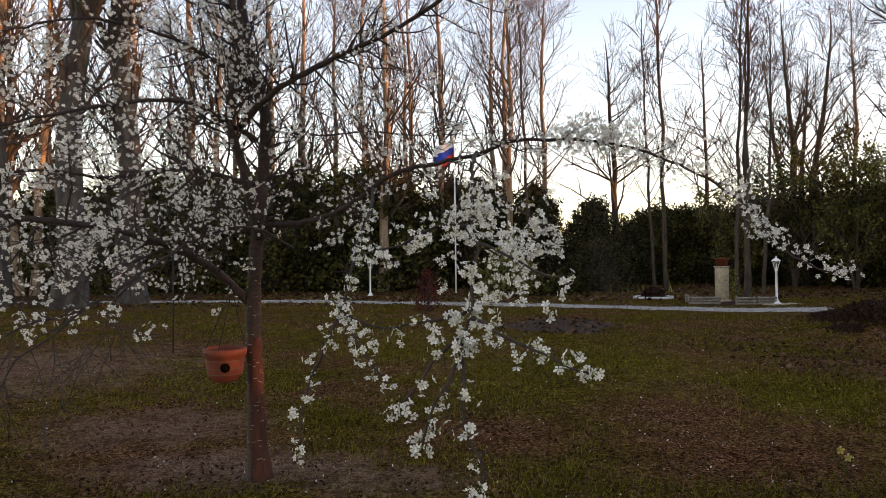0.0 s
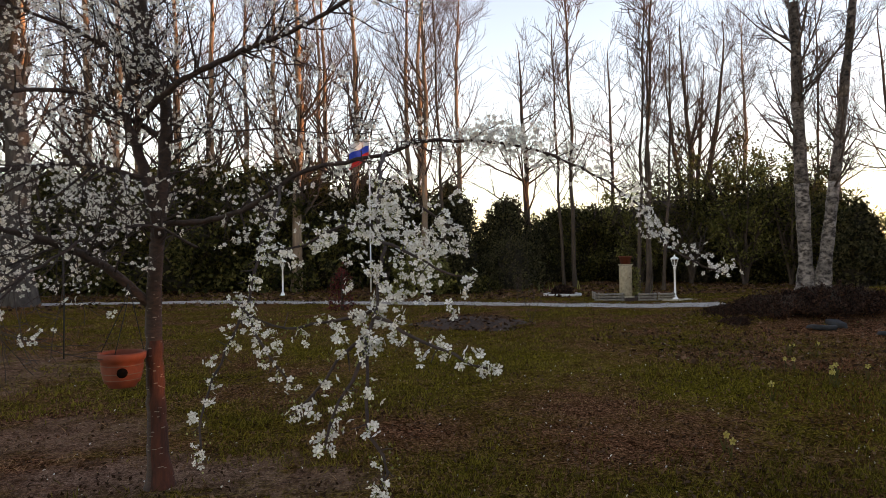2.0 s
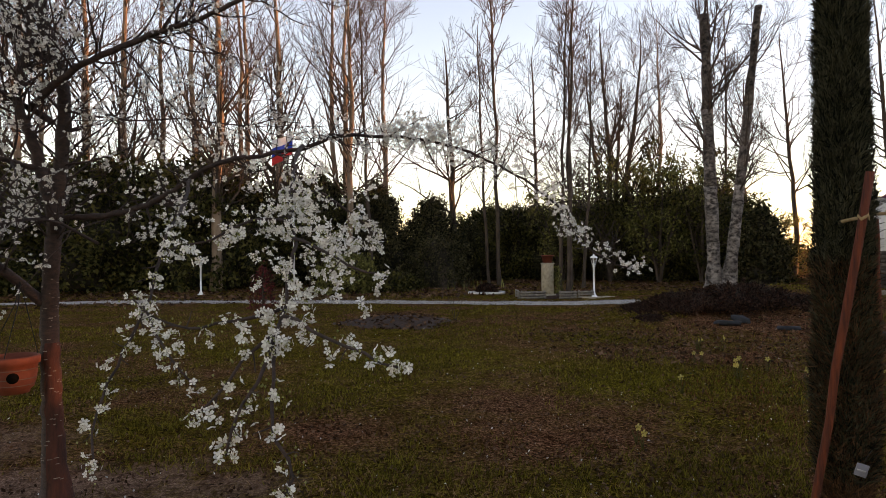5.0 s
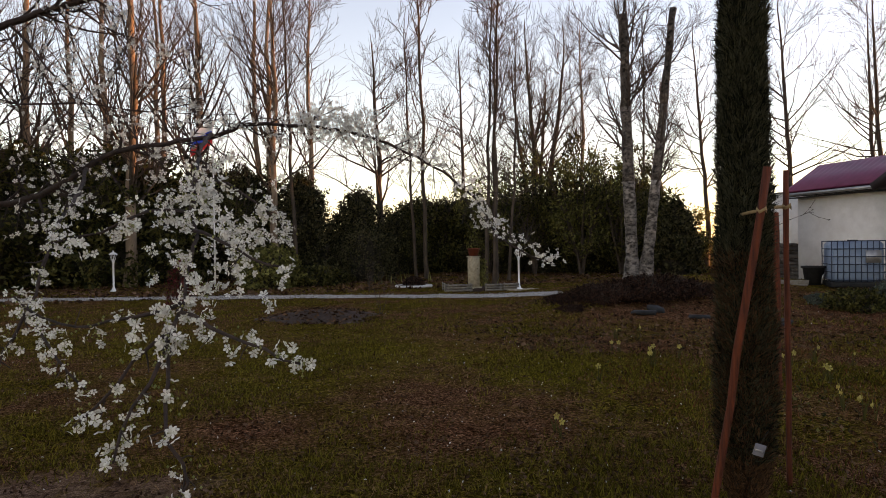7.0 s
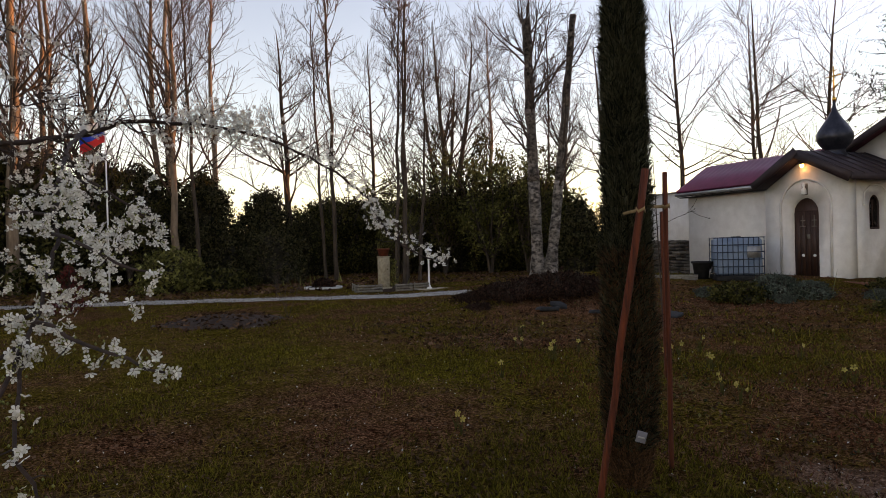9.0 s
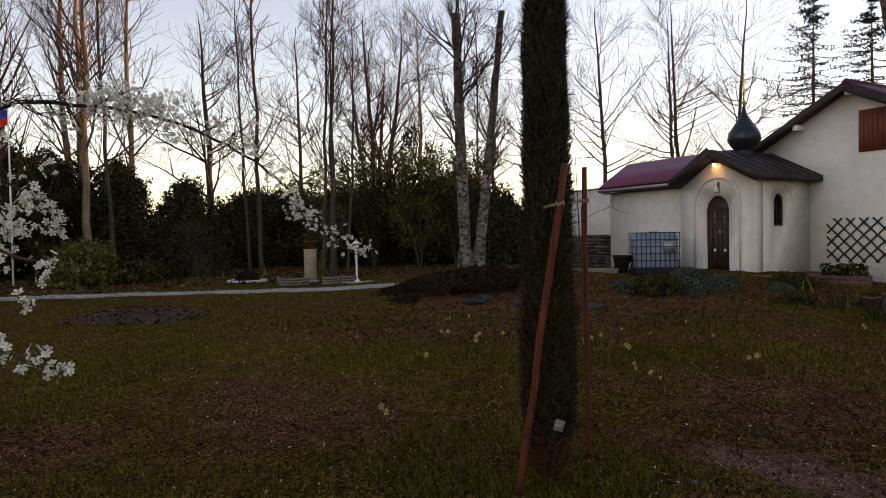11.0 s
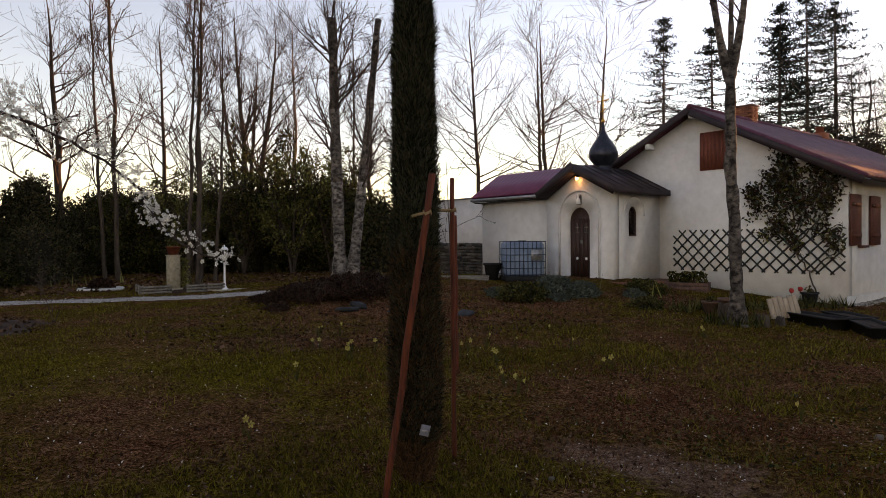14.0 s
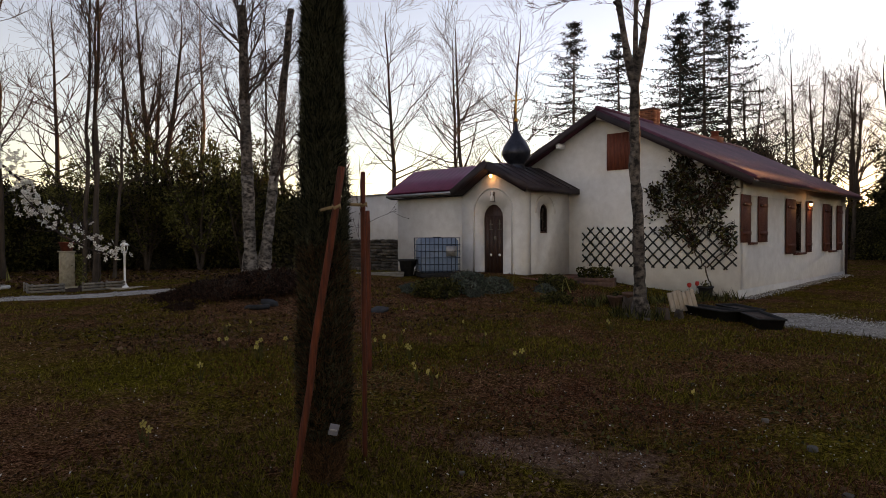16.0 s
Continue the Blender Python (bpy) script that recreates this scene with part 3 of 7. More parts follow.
gravel_strip("drive", [(15.6, 1.75), (14.2, 0.2), (13.6, -3), (13.5, -9)], 2.0, "pale gravel drive beside the house", 4, "drive")

# ---- house, in its own frame: x along the side wall, y along the gable wall ----
HOUSE = pose(18.7, 2.79, 0, 0, 0, -7.4)


def arch(cx, half, z0, spring, n=10):
    """An opening with a round head."""
    a = np.linspace(0, np.pi, n)
    return [(cx - half, z0), *[(cx - half * math.cos(q), spring + half * math.sin(q)) for q in a], (cx + half, z0)]


def rect(x0, x1, z0, z1):
    return [(x0, z0), (x0, z1), (x1, z1), (x1, z0)]


def face_x(x):
    """Lays a wall slab into the plane at x, its outline's first number running along +y and its thickness along +x."""
    return Matrix(((0, 1, 0, x), (1, 0, 0, 0), (0, 0, 1, 0), (0, 0, 0, 1)))


def face_y(y):
    return Matrix.Translation((0, y, 0))


LONG, WIDE, SIDE, EAVE, APEX = 12.0, 8.12, 0.2, 3.24, 5.28
MID = (SIDE + WIDE) / 2
house = thing("house", "white rendered single-storey house with a faded purple-brown roof", "house", m=HOUSE)
part("gable_wall", Build().slab([(SIDE, -0.6), (SIDE, EAVE), (MID, APEX), (WIDE, EAVE), (WIDE, -0.6)], [rect(3.22, 4.02, 3.57, 4.63)], 0.3, face_x(0)), M["plaster"], house)
part("back_wall", Build().slab([(SIDE, -0.6), (SIDE, EAVE), (MID, APEX), (WIDE, EAVE), (WIDE, -0.6)], [], 0.3, face_x(LONG - 0.3)), M["plaster"], house)
WINDOWS = ((0.78, 1.28, 1.38, 2.66), (5.0, 6.2, 1.0, 2.68), (9.4, 10.4, 1.0, 2.68))
part("side_wall", Build().slab(rect(0.3, LONG - 0.3, -0.6, EAVE), [rect(*w) for w in WINDOWS], 0.3, face_y(SIDE)), M["plaster"], house)
part("far_wall", Build().slab(rect(0.3, LONG - 0.3, -0.6, EAVE), [], 0.3, face_y(WIDE - 0.3)), M["plaster"], house)
part("plinth", Build().box(-0.02, LONG, SIDE - 0.03, SIDE, -0.6, 0.12), M["plaster_low"], house, "slightly projecting rendered plinth")
# unseen floor and ceiling, coloured dark so the rooms look unlit
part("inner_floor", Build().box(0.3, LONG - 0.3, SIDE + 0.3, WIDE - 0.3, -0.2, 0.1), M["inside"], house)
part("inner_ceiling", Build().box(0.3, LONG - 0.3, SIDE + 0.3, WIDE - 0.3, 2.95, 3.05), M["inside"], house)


def roof_plane(x0, x1, ya, za, yb, zb, thick, waves=0, amp=0.0):
    """A sloped sheet from the eave (ya, za) to the ridge (yb, zb), with ribs running down the slope."""
    b = Build()
    n = max(2, waves)
    xs = np.linspace(x0, x1, n)
    up = np.array([-(zb - za), yb - ya])
    up = up / np.linalg.norm(up) * (1 if yb > ya else -1)
    lift = amp * (np.arange(n) % 2)
    v = []
    for base in (0.0, thick):
        for y, z in ((ya, za), (yb, zb)):
            v.append(np.stack([xs, y + (base + (lift if base else 0)) * up[0] + 0 * xs, z + (base + (lift if base else 0)) * up[1] + 0 * xs], 1))
    v = np.concatenate(v)
    q = np.arange(n - 1)
    f = [np.stack([q, q + 1, n + q + 1, n + q], 1), np.stack([2 * n + q, 3 * n + q, 3 * n + q + 1, 2 * n + q + 1], 1),
         np.stack([q, 2 * n + q, 2 * n + q + 1, q + 1], 1), np.stack([n + q, n + q + 1, 3 * n + q + 1, 3 * n + q], 1),
         np.array([[0, n, 3 * n, 2 * n], [n - 1, 3 * n - 1, 4 * n - 1, 2 * n - 1]])]
    return b.add(v, f)


RISE = (APEX - EAVE) / (MID - SIDE)
part("roof_slope", roof_plane(-0.38, LONG + 0.35, SIDE - 0.5, EAVE - 0.5 * RISE + 0.02, MID, APEX + 0.02, 0.09, 90, 0.018), M["roof_main"], house)
part("roof_slope", roof_plane(-0.38, LONG + 0.35, WIDE + 0.5, EAVE - 0.5 * RISE + 0.02, MID, APEX + 0.02, 0.09, 90, 0.018), M["roof_main"], house)
part("ridge_cap", Build().tube([(-0.4, MID, APEX + 0.12), (LONG + 0.37, MID, APEX + 0.12)], 0.09, 8), M["roof_main"], house)
for a, b in (((SIDE - 0.5, EAVE - 0.5 * RISE), (MID, APEX)), ((WIDE + 0.5, EAVE - 0.5 * RISE), (MID, APEX))):
    ang = math.atan2(b[1] - a[1], b[0] - a[0])
    ln = math.hypot(b[0] - a[0], b[1] - a[1])
    part("verge_board", Build().box(0, ln, -0.012, 0.012, -0.14, 0.05, Matrix.Translation((-0.4, a[0], a[1])) @ Matrix.Rotation(radians(90), 4, "Z") @ Matrix.Rotation(-ang, 4, "Y")), M["roof_brown"], house, "dark verge board")
for y, z in ((1.2, EAVE + (1.2 - SIDE) * RISE - 0.2), (MID, APEX - 0.2), (5.6, EAVE + (WIDE - 5.6) * RISE - 0.2), (7.6, EAVE + (WIDE - 7.6) * RISE - 0.2)):
    part("purlin_end", Build().box(-0.34, 0.0, y - 0.07, y + 0.07, z, z + 0.16, None, 0.01), M["white_paint"], house, "pale purlin end under the verge")
gut = Build()
a = np.linspace(np.pi, 2 * np.pi, 8)
gut.add(np.concatenate([np.stack([np.full(8, x), SIDE - 0.56 + 0.06 * np.cos(a), EAVE - 0.5 * RISE + 0.02 + 0.06 * np.sin(a)], 1) for x in (-0.3, LONG + 0.3)]), [np.stack([np.arange(7), np.arange(1, 8), np.arange(9, 16), np.arange(8, 15)], 1)])
part("gutter", gut, M["roof_brown"], house, "dark half-round eaves gutter")
part("downpipe", Build().tube([(LONG - 0.1, SIDE - 0.52, EAVE - 0.25), (LONG - 0.1, SIDE - 0.1, EAVE - 0.5), (LONG - 0.1, SIDE - 0.06, -0.2)], 0.04, 8), M["roof_brown"], house)
hatch = part("loft_hatch", Build().box(-0.03, 0.05, 3.2, 4.04, 3.55, 4.65, None, 0.01), M["red_wood"], house, "closed red-brown loft shutter")
for k in range(7):
    part("board", Build().box(-0.045, -0.03, 3.22 + k * 0.117, 3.22 + k * 0.117 + 0.11, 3.57, 4.63), M["red_wood"], hatch)


def shutter(parent, x0, x1, z0, z1, y=SIDE - 0.05):
    s = part("shutter", Build().box(x0, x1, y - 0.02, y + 0.02, z0, z1, None, 0.006), M["shutter_wood"], parent, "red-brown wooden shutter")
    for z in (z0 + 0.2, z1 - 0.3):
        part("batten", Build().box(x0 + 0.04, x1 - 0.04, y - 0.045, y - 0.02, z, z + 0.1), M["shutter_wood"], s)
    part("hinge", Build().box(x0 + 0.02, x0 + 0.2, y - 0.052, y - 0.046, z1 - 0.27, z1 - 0.235), M["iron"], s)
    return s


def casement(x0, x1, z0, z1, bars):
    w = part("window", Build().box(x0 - 0.06, x1 + 0.06, SIDE - 0.06, SIDE + 0.26, z0 - 0.06, z0), M["shutter_wood"], house, "wooden casement window with a net curtain")
    for a, b, c, d in ((x0, x0 + 0.06, z0, z1), (x1 - 0.06, x1, z0, z1), (x0 + 0.06, x1 - 0.06, z0, z0 + 0.06), (x0 + 0.06, x1 - 0.06, z1 - 0.06, z1)):
        part("window_frame", Build().box(a, b, SIDE + 0.1, SIDE + 0.16, c, d), M["dark_wood"], w)
    for k in range(bars):
        x = x0 + (x1 - x0) * (k + 1) / (bars + 1)
        part("glazing_bar", Build().box(x - 0.03, x + 0.03, SIDE + 0.105, SIDE + 0.155, z0 + 0.06, z1 - 0.06), M["dark_wood"], w)
    p = part("pane", Build().box(x0 + 0.05, x1 - 0.05, SIDE + 0.128, SIDE + 0.134, z0 + 0.05, z1 - 0.05), M["glass"], w)
    p.visible_shadow = False
    c = Build()
    xs = np.linspace(x0 + 0.02, x0 + (x1 - x0) * 0.42, 24)
    yy = SIDE + 0.2 + 0.012 * np.sin(xs * 70)
    c.add(np.concatenate([np.stack([xs, yy, np.full(24, z)], 1) for z in (z0 + 0.15, z1 - 0.05)]), [np.stack([np.arange(23), np.arange(1, 24), np.arange(25, 48), np.arange(24, 47)], 1)])
    part("net_curtain", c, M["curtain"], w)


casement(*WINDOWS[0], 0)
casement(*WINDOWS[1], 1)
casement(*WINDOWS[2], 1)
for x0, x1, z0, z1 in ((0.05, 0.75, 1.38, 2.66), (1.42, 2.15, 1.38, 2.66), (4.0, 4.95, 1.0, 2.7), (6.25, 6.85, 1.0, 2.7), (8.45, 9.35, 1.0, 2.7), (10.45, 11.2, 1.0, 2.7)):
    shutter(house, x0, x1, z0, z1)

# wall lamps with lit bulbs, each with the lamp that it is


def wall_lamp(parent_m, x, y, z, watts, label):
    t = thing("wall_lamp", label, "lamp", m=parent_m @ Matrix.Translation((x, y, z)))
    part("bracket", Build().box(-0.04, 0.04, -0.1, 0.0, 0.05, 0.1, None, 0.005), M["iron"], t)
    part("bulb", Build().lathe([(0.001, -0.075), (0.035, -0.06), (0.05, -0.02), (0.04, 0.03), (0.02, 0.05), (0.001, 0.05)], 12, (0, -0.1, 0)), M["bulb"], t, "glowing warm bulb", True)
    part("cap", Build().lathe([(0.07, 0.0), (0.06, 0.045), (0.02, 0.075), (0.001, 0.08)], 12, (0, -0.1, 0.02)), M["iron"], t, "", True)
    li = bpy.data.lights.new("lamp_light", "POINT")
    li.energy, li.color, li.shadow_soft_size = watts, (1.0, 0.55, 0.2), 0.05
    ob = new("lamp_light", li)
    ob.matrix_basis = parent_m @ Matrix.Translation((x, y - 0.22, z - 0.1))
    return t


wall_lamp(HOUSE, 6.5, SIDE - 0.02, 2.62, 6.0, "small lit wall lamp beside a shuttered window")

# ---- chapel: porch-like annex with an onion dome ----
FRONT, CR, CL = -2.35, 5.38, 7.87
chapel = thing("chapel", "small white rendered chapel with a brown seamed roof and onion dome", "chapel", m=HOUSE)
door_hole = arch(6.62, 0.41, 0.36, 2.14)
part("front_wall", Build().slab([(CR, -0.4), (CR, 2.98), (6.5, 3.66), (CL, 2.83), (CL, -0.4)], [door_hole], 0.28, face_x(FRONT)), M["plaster"], chapel)
part("side_wall", Build().slab(rect(FRONT + 0.28, 0.0, -0.4, 2.96), [arch(-1.34, 0.26, 1.66, 2.3)], 0.28, face_y(CR)), M["plaster"], chapel)
part("side_wall", Build().slab(rect(FRONT + 0.28, 0.0, -0.4, 2.83), [], 0.28, face_y(CL - 0.28)), M["plaster"], chapel)
# added backing sheet, its dark colour standing for the chapel's unlit inside
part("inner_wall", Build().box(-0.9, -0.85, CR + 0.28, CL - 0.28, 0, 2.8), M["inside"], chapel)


def arch_band(cx, half, spring, width, proud, m, legs):
    b = Build()
    a = np.linspace(0, np.pi, 22)
    pts = [(cx - half, spring - legs), *[(cx - half * math.cos(q), spring + half * math.sin(q)) for q in a], (cx + half, spring - legs)]
    outer = [(cx - half - width, spring - legs), *[(cx - (half + width) * math.cos(q), spring + (half + width) * math.sin(q)) for q in a], (cx + half + width, spring - legs)]
    n = len(pts)
    v = [(x, y, z) for y in (0, -proud) for loop in (pts, outer) for x, z in loop]
    q = np.arange(n - 1)
    f = [np.stack([q, q + 1, n + q + 1, n + q], 1), np.stack([2 * n + q, 3 * n + q, 3 * n + q + 1, 2 * n + q + 1], 1), np.stack([q, 2 * n + q, 2 * n + q + 1, q + 1], 1), np.stack([n + q, n + q + 1, 3 * n + q + 1, 3 * n + q], 1),
         np.array([[0, n, 3 * n, 2 * n], [n - 1, 2 * n - 1, 4 * n - 1, 3 * n - 1]])]
    v = np.array(v) @ np.array(m.to_3x3()).T + np.array(m.translation)
    return b.add(v, f)


part("arch_moulding", arch_band(6.6, 0.72, 2.3, 0.06, 0.035, face_x(FRONT), 1.9), M["plaster"], chapel, "raised round arch framing the door")
part("arch_moulding", arch_band(-1.34, 0.47, 2.32, 0.05, 0.03, face_y(CR), 0.05), M["plaster"], chapel, "raised round arch over the side window")
door = part("door", Build().slab(arch(6.62, 0.41, 0.36, 2.14), [], 0.05, face_x(FRONT + 0.12)), M["dark_wood"], chapel, "dark arched wooden door with pale ornaments")
for k in range(5):
    part("plank", Build().box(FRONT + 0.108, FRONT + 0.12, 6.23 + k * 0.156, 6.23 + k * 0.156 + 0.146, 0.38, 2.2), M["dark_wood"], door)
for y in (6.42, 6.76):
    part("rosette", Build().lathe([(0.001, 0.03), (0.03, 0.028), (0.045, 0.01), (0.045, 0)], 10).add(np.zeros((0, 3)), [np.zeros((0, 4), int)]), M["white_paint"], door, "pale round rosette").matrix_basis = Matrix.Translation((FRONT + 0.108, y, 1.0)) @ Matrix.Rotation(radians(-90), 4, "Y")
    part("cross_ornament", Build().box(FRONT + 0.098, FRONT + 0.108, y - 0.012, y + 0.012, 1.78, 2.08).box(FRONT + 0.098, FRONT + 0.108, y - 0.07, y + 0.07, 1.93, 1.955).box(FRONT + 0.098, FRONT + 0.108, y - 0.08, y + 0.08, 1.77, 1.79), M["grey_wood"], door, "small grey cross ornament")
part("plaque", Build().box(FRONT + 0.098, FRONT + 0.108, 6.55, 6.65, 1.45, 1.57), M["grey_wood"], door, "small square plaque")
part("threshold", Build().box(FRONT - 0.25, FRONT, 6.1, 7.1, 0.2, 0.36, None, 0.015), M["tile_red"], chapel, "worn red tiled step")
part("icon", Build().box(FRONT - 0.025, FRONT, 6.5, 6.68, 2.62, 2.92, None, 0.008), M["grey_wood"], chapel, "small framed icon panel")
part("icon_panel", Build().box(FRONT - 0.03, FRONT - 0.025, 6.53, 6.65, 2.66, 2.88), M["dark_wood"], chapel)
part("figure", Build().lathe([(0.001, 2.63), (0.075, 2.64), (0.06, 2.77), (0.025, 2.83), (0.042, 2.88), (0.03, 2.93), (0.001, 2.95)], 10, (FRONT - 0.05, 6.59, 0)), M["white_paint"], chapel, "small pale figure in the niche", True)
win = part("window", Build().slab(arch(-1.34, 0.26, 1.66, 2.3), [arch(-1.34, 0.21, 1.71, 2.3)], 0.05, face_y(CR + 0.1)), M["dark_wood"], chapel, "narrow round-headed window")
part("pane", Build().slab(arch(-1.34, 0.215, 1.705, 2.3), [], 0.008, face_y(CR + 0.12)), M["glass"], win).visible_shadow = False
part("glazing_bar", Build().box(-1.35, -1.33, CR + 0.1, CR + 0.13, 1.76, 2.42), M["dark_wood"], win)
SLOPE_R, SLOPE_L = (5.02, 2.98), (7.93, 2.88)
for ya, za in (SLOPE_R, SLOPE_L):
    sl = part("roof_slope", roof_plane(FRONT - 0.4, 0.0, ya, za, 6.5, 3.74, 0.06), M["roof_brown"], chapel)
    for k in range(7):
        x = FRONT - 0.36 + k * 0.42
        n = np.array([0, -(3.74 - za), 6.5 - ya])
        n = n / np.linalg.norm(n) * (1 if ya < 6.5 else -1)
        part("seam", Build().tube([np.array([x, ya, za]) + n * 0.075, np.array([x, 6.5, 3.74]) + n * 0.075], 0.016, 4), M["roof_brown"], sl)
    ang, ln = math.atan2(3.74 - za, 6.5 - ya), math.hypot(3.74 - za, 6.5 - ya)
    part("verge_board", Build().box(0, ln, -0.012, 0.012, -0.16, 0.07, Matrix.Translation((FRONT - 0.41, ya, za)) @ Matrix.Rotation(radians(90), 4, "Z") @ Matrix.Rotation(-ang, 4, "Y")), M["roof_brown"], chapel)
part("fascia", Build().box(FRONT - 0.4, 0.0, 5.0, 5.02, 2.88, 3.04), M["roof_brown"], chapel)
dome = part("onion_dome", Build().lathe([(0.3, 3.55), (0.3, 3.72), (0.24, 3.8), (0.267, 3.86), (0.371, 3.98), (0.447, 4.12), (0.452, 4.22), (0.406, 4.38), (0.29, 4.56), (0.162, 4.74), (0.075, 4.9), (0.04, 5.06), (0.025, 5.18), (0.001, 5.2)], 28, (-1.3, 6.5, 0)), M["dome"], chapel, "dark slate-blue onion dome", True)
cross = Build().lathe([(0.001, 5.14), (0.045, 5.17), (0.06, 5.22), (0.045, 5.27), (0.012, 5.3), (0.001, 5.3)], 12, (-1.3, 6.5, 0))
cross.box(-1.315, -1.285, 6.482, 6.518, 5.28, 6.12, None, 0.006).box(-1.312, -1.288, 6.28, 6.72, 5.83, 5.87, None, 0.006).box(-1.312, -1.288, 6.4, 6.6, 5.98, 6.01, None, 0.006)
cross.box(-0.13, 0.13, -0.012, 0.012, -0.015, 0.015, Matrix.Translation((-1.3, 6.5, 5.55)) @ Matrix.Rotation(radians(90), 4, "Z") @ Matrix.Rotation(radians(22), 4, "Y"))
part("cross", cross, M["gold"], dome, "gilded cross on a small ball")
wall_lamp(HOUSE @ Matrix.Translation((FRONT, 6.6, 3.42)) @ Matrix.Rotation(radians(-90), 4, "Z"), 0, 0, 0, 1.5, "small lit lamp under the chapel gable")

# ---- low wing with the purple roof, and the outbuilding behind it ----
wing = thing("annex", "low white rendered wing with a bright purple sheet roof", "annex", m=HOUSE)
part("front_wall", Build().slab(rect(CL + 0.01, 11.8, -0.4, 2.92), [], 0.25, face_x(-1.5)), M["plaster"], wing)
part("end_wall", Build().slab([(-1.25, -0.4), (-1.25, 2.92), (-0.4, 3.9), (1.2, 2.92), (1.2, -0.4)], [], 0.25, face_y(11.55)), M["plaster"], wing)


def wing_roof(ya, za, yb, zb):
    b = roof_plane(CL - 0.3, 12.0, ya, za, yb, zb, 0.06, 40, 0.015)
    b.v = [v[:, [1, 0, 2]] for v in b.v]
    return b


part("roof_slope", wing_roof(-1.82, 3.1, -0.4, 4.0), M["roof_purple"], wing, "glossy purple sheet roof")
part("roof_slope", wing_roof(1.4, 2.9, -0.4, 4.0), M["roof_purple"], wing)
part("fascia", Build().box(-1.8, -1.77, CL + 0.1, 12.0, 2.96, 3.12), M["iron"], wing)
part("soffit", Build().box(-1.77, -1.5, CL + 0.1, 11.95, 2.92, 2.95), M["iron"], wing)
part("gutter", Build().tube([(-1.86, CL + 0.1, 3.03), (-1.86, 12.0, 3.03)], 0.055, 8), M["zinc"], wing, "grey zinc gutter")
shed = thing("outbuilding", "plain white rendered outbuilding behind a rubble wall", "outbuilding", m=HOUSE)
part("front_wall", Build().slab(rect(11.9, 17.0, 0.0, 3.3), [], 0.25, face_x(0.2)), M["plaster"], shed)
part("end_wall", Build().slab(rect(0.45, 3.5, 0.0, 3.3), [], 0.25, face_y(16.75)), M["plaster"], shed)
part("flat_roof", Build().box(0.15, 3.6, 11.85, 17.05, 3.3, 3.36), M["zinc"], shed)

# ---- trees ----


def bare_tree(name, label, seed, tall, rad, limbs, lean=0.02, forks=1, rise=0.5, angle=48, first=0.25, limb_len=0.28, bark="bark_tall", bushy=6):
    """A leafless tree: tapered trunk, limbs, boughs and fine twigs."""
    rng = np.random.default_rng(seed)
    t = thing(name, label, "tree")
    n = 14
    z = np.linspace(-0.15, tall, n)
    P = []
    for k in range(forks):
        wob = np.cumsum(rng.normal(size=(n, 2)) * 0.0045 * tall, 0) + np.linspace(0, 1, n)[:, None] ** 1.2 * rng.normal(size=2) * lean * tall
        off = np.array([math.cos(k * 2.4), math.sin(k * 2.4)]) * (rad * 1.3 if forks > 1 else 0)
        P.append(np.concatenate([wob + off * (1 + 2.2 * z[:, None] / tall), z[:, None]], 1))
    P = np.array(P)
    R = np.repeat((rad * (1 - np.clip(z, 0, None) / tall) ** 0.8 * 0.95 + 0.012 + 0.35 * rad * np.exp(-np.clip(z, 0, None) / (1.6 * rad)))[None], forks, 0)
    v, f = tubes(P, R, 9)
    part("trunk", Build().add(v, [f]), M[bark], t, "", True)
    b = Build()
    L1, r1 = sprout(rng, P, R, limbs + 6, first, 0.97, tall * limb_len, angle, rise, 6, 0.1, 0.42, 0.2, 0.75)
    L2, r2 = sprout(rng, L1, r1, bushy, 0.15, 1.0, tall * limb_len * 0.45, 40, 0.45, 4, 0.12, 0.6, 0.25, 0.5)
    L3, r3 = sprout(rng, L2, r2, 3, 0.15, 1.0, tall * limb_len * 0.28, 38, 0.35, 3, 0.12, 0.7, 0.5, 0.4)
    for q, r, s in ((L1, r1, 5), (L2, r2, 4), (L3, r3, 3)):
        v, f = tubes(q, np.maximum(r, 0.0068), s)
        b.add(v, [f])
    part("crown", b, M["bark"] if bark != "birch" else M["twig"], t, "bare twigs without leaves", True)
    return t


poplar = [
    bare_tree("poplar", "tall leafless tree catching the last orange sunlight", 11, 19, 0.24, 26, angle=40, rise=0.8, first=0.16, limb_len=0.27),
    bare_tree("poplar", "tall slender leafless tree behind the hedge", 12, 17, 0.17, 22, angle=42, rise=0.7, first=0.22, limb_len=0.27),
    bare_tree("poplar", "tall leafless tree with two stems", 13, 18, 0.17, 15, forks=2, angle=45, rise=0.6, first=0.2),
]
old_poplar = bare_tree("poplar", "stout old grey-barked leafless tree beside the lawn", 14, 27, 0.5, 22, angle=34, rise=0.7, first=0.2, limb_len=0.17, bark="bark_old")
oak = [
    bare_tree("bare_tree", "leafless tree with a wide crown of fine twigs", 21, 15, 0.25, 18, angle=58, rise=0.35, first=0.28, limb_len=0.34, bark="bark"),
    bare_tree("bare_tree", "leafless tree with an open crown", 22, 14, 0.2, 16, forks=2, angle=52, rise=0.5, first=0.3, limb_len=0.3, bark="bark"),
]
oak.append(bare_tree("bare_tree", "slender leafless tree with spreading limbs", 23, 16, 0.17, 20, angle=60, rise=0.4, first=0.24, limb_len=0.36, bark="bark"))
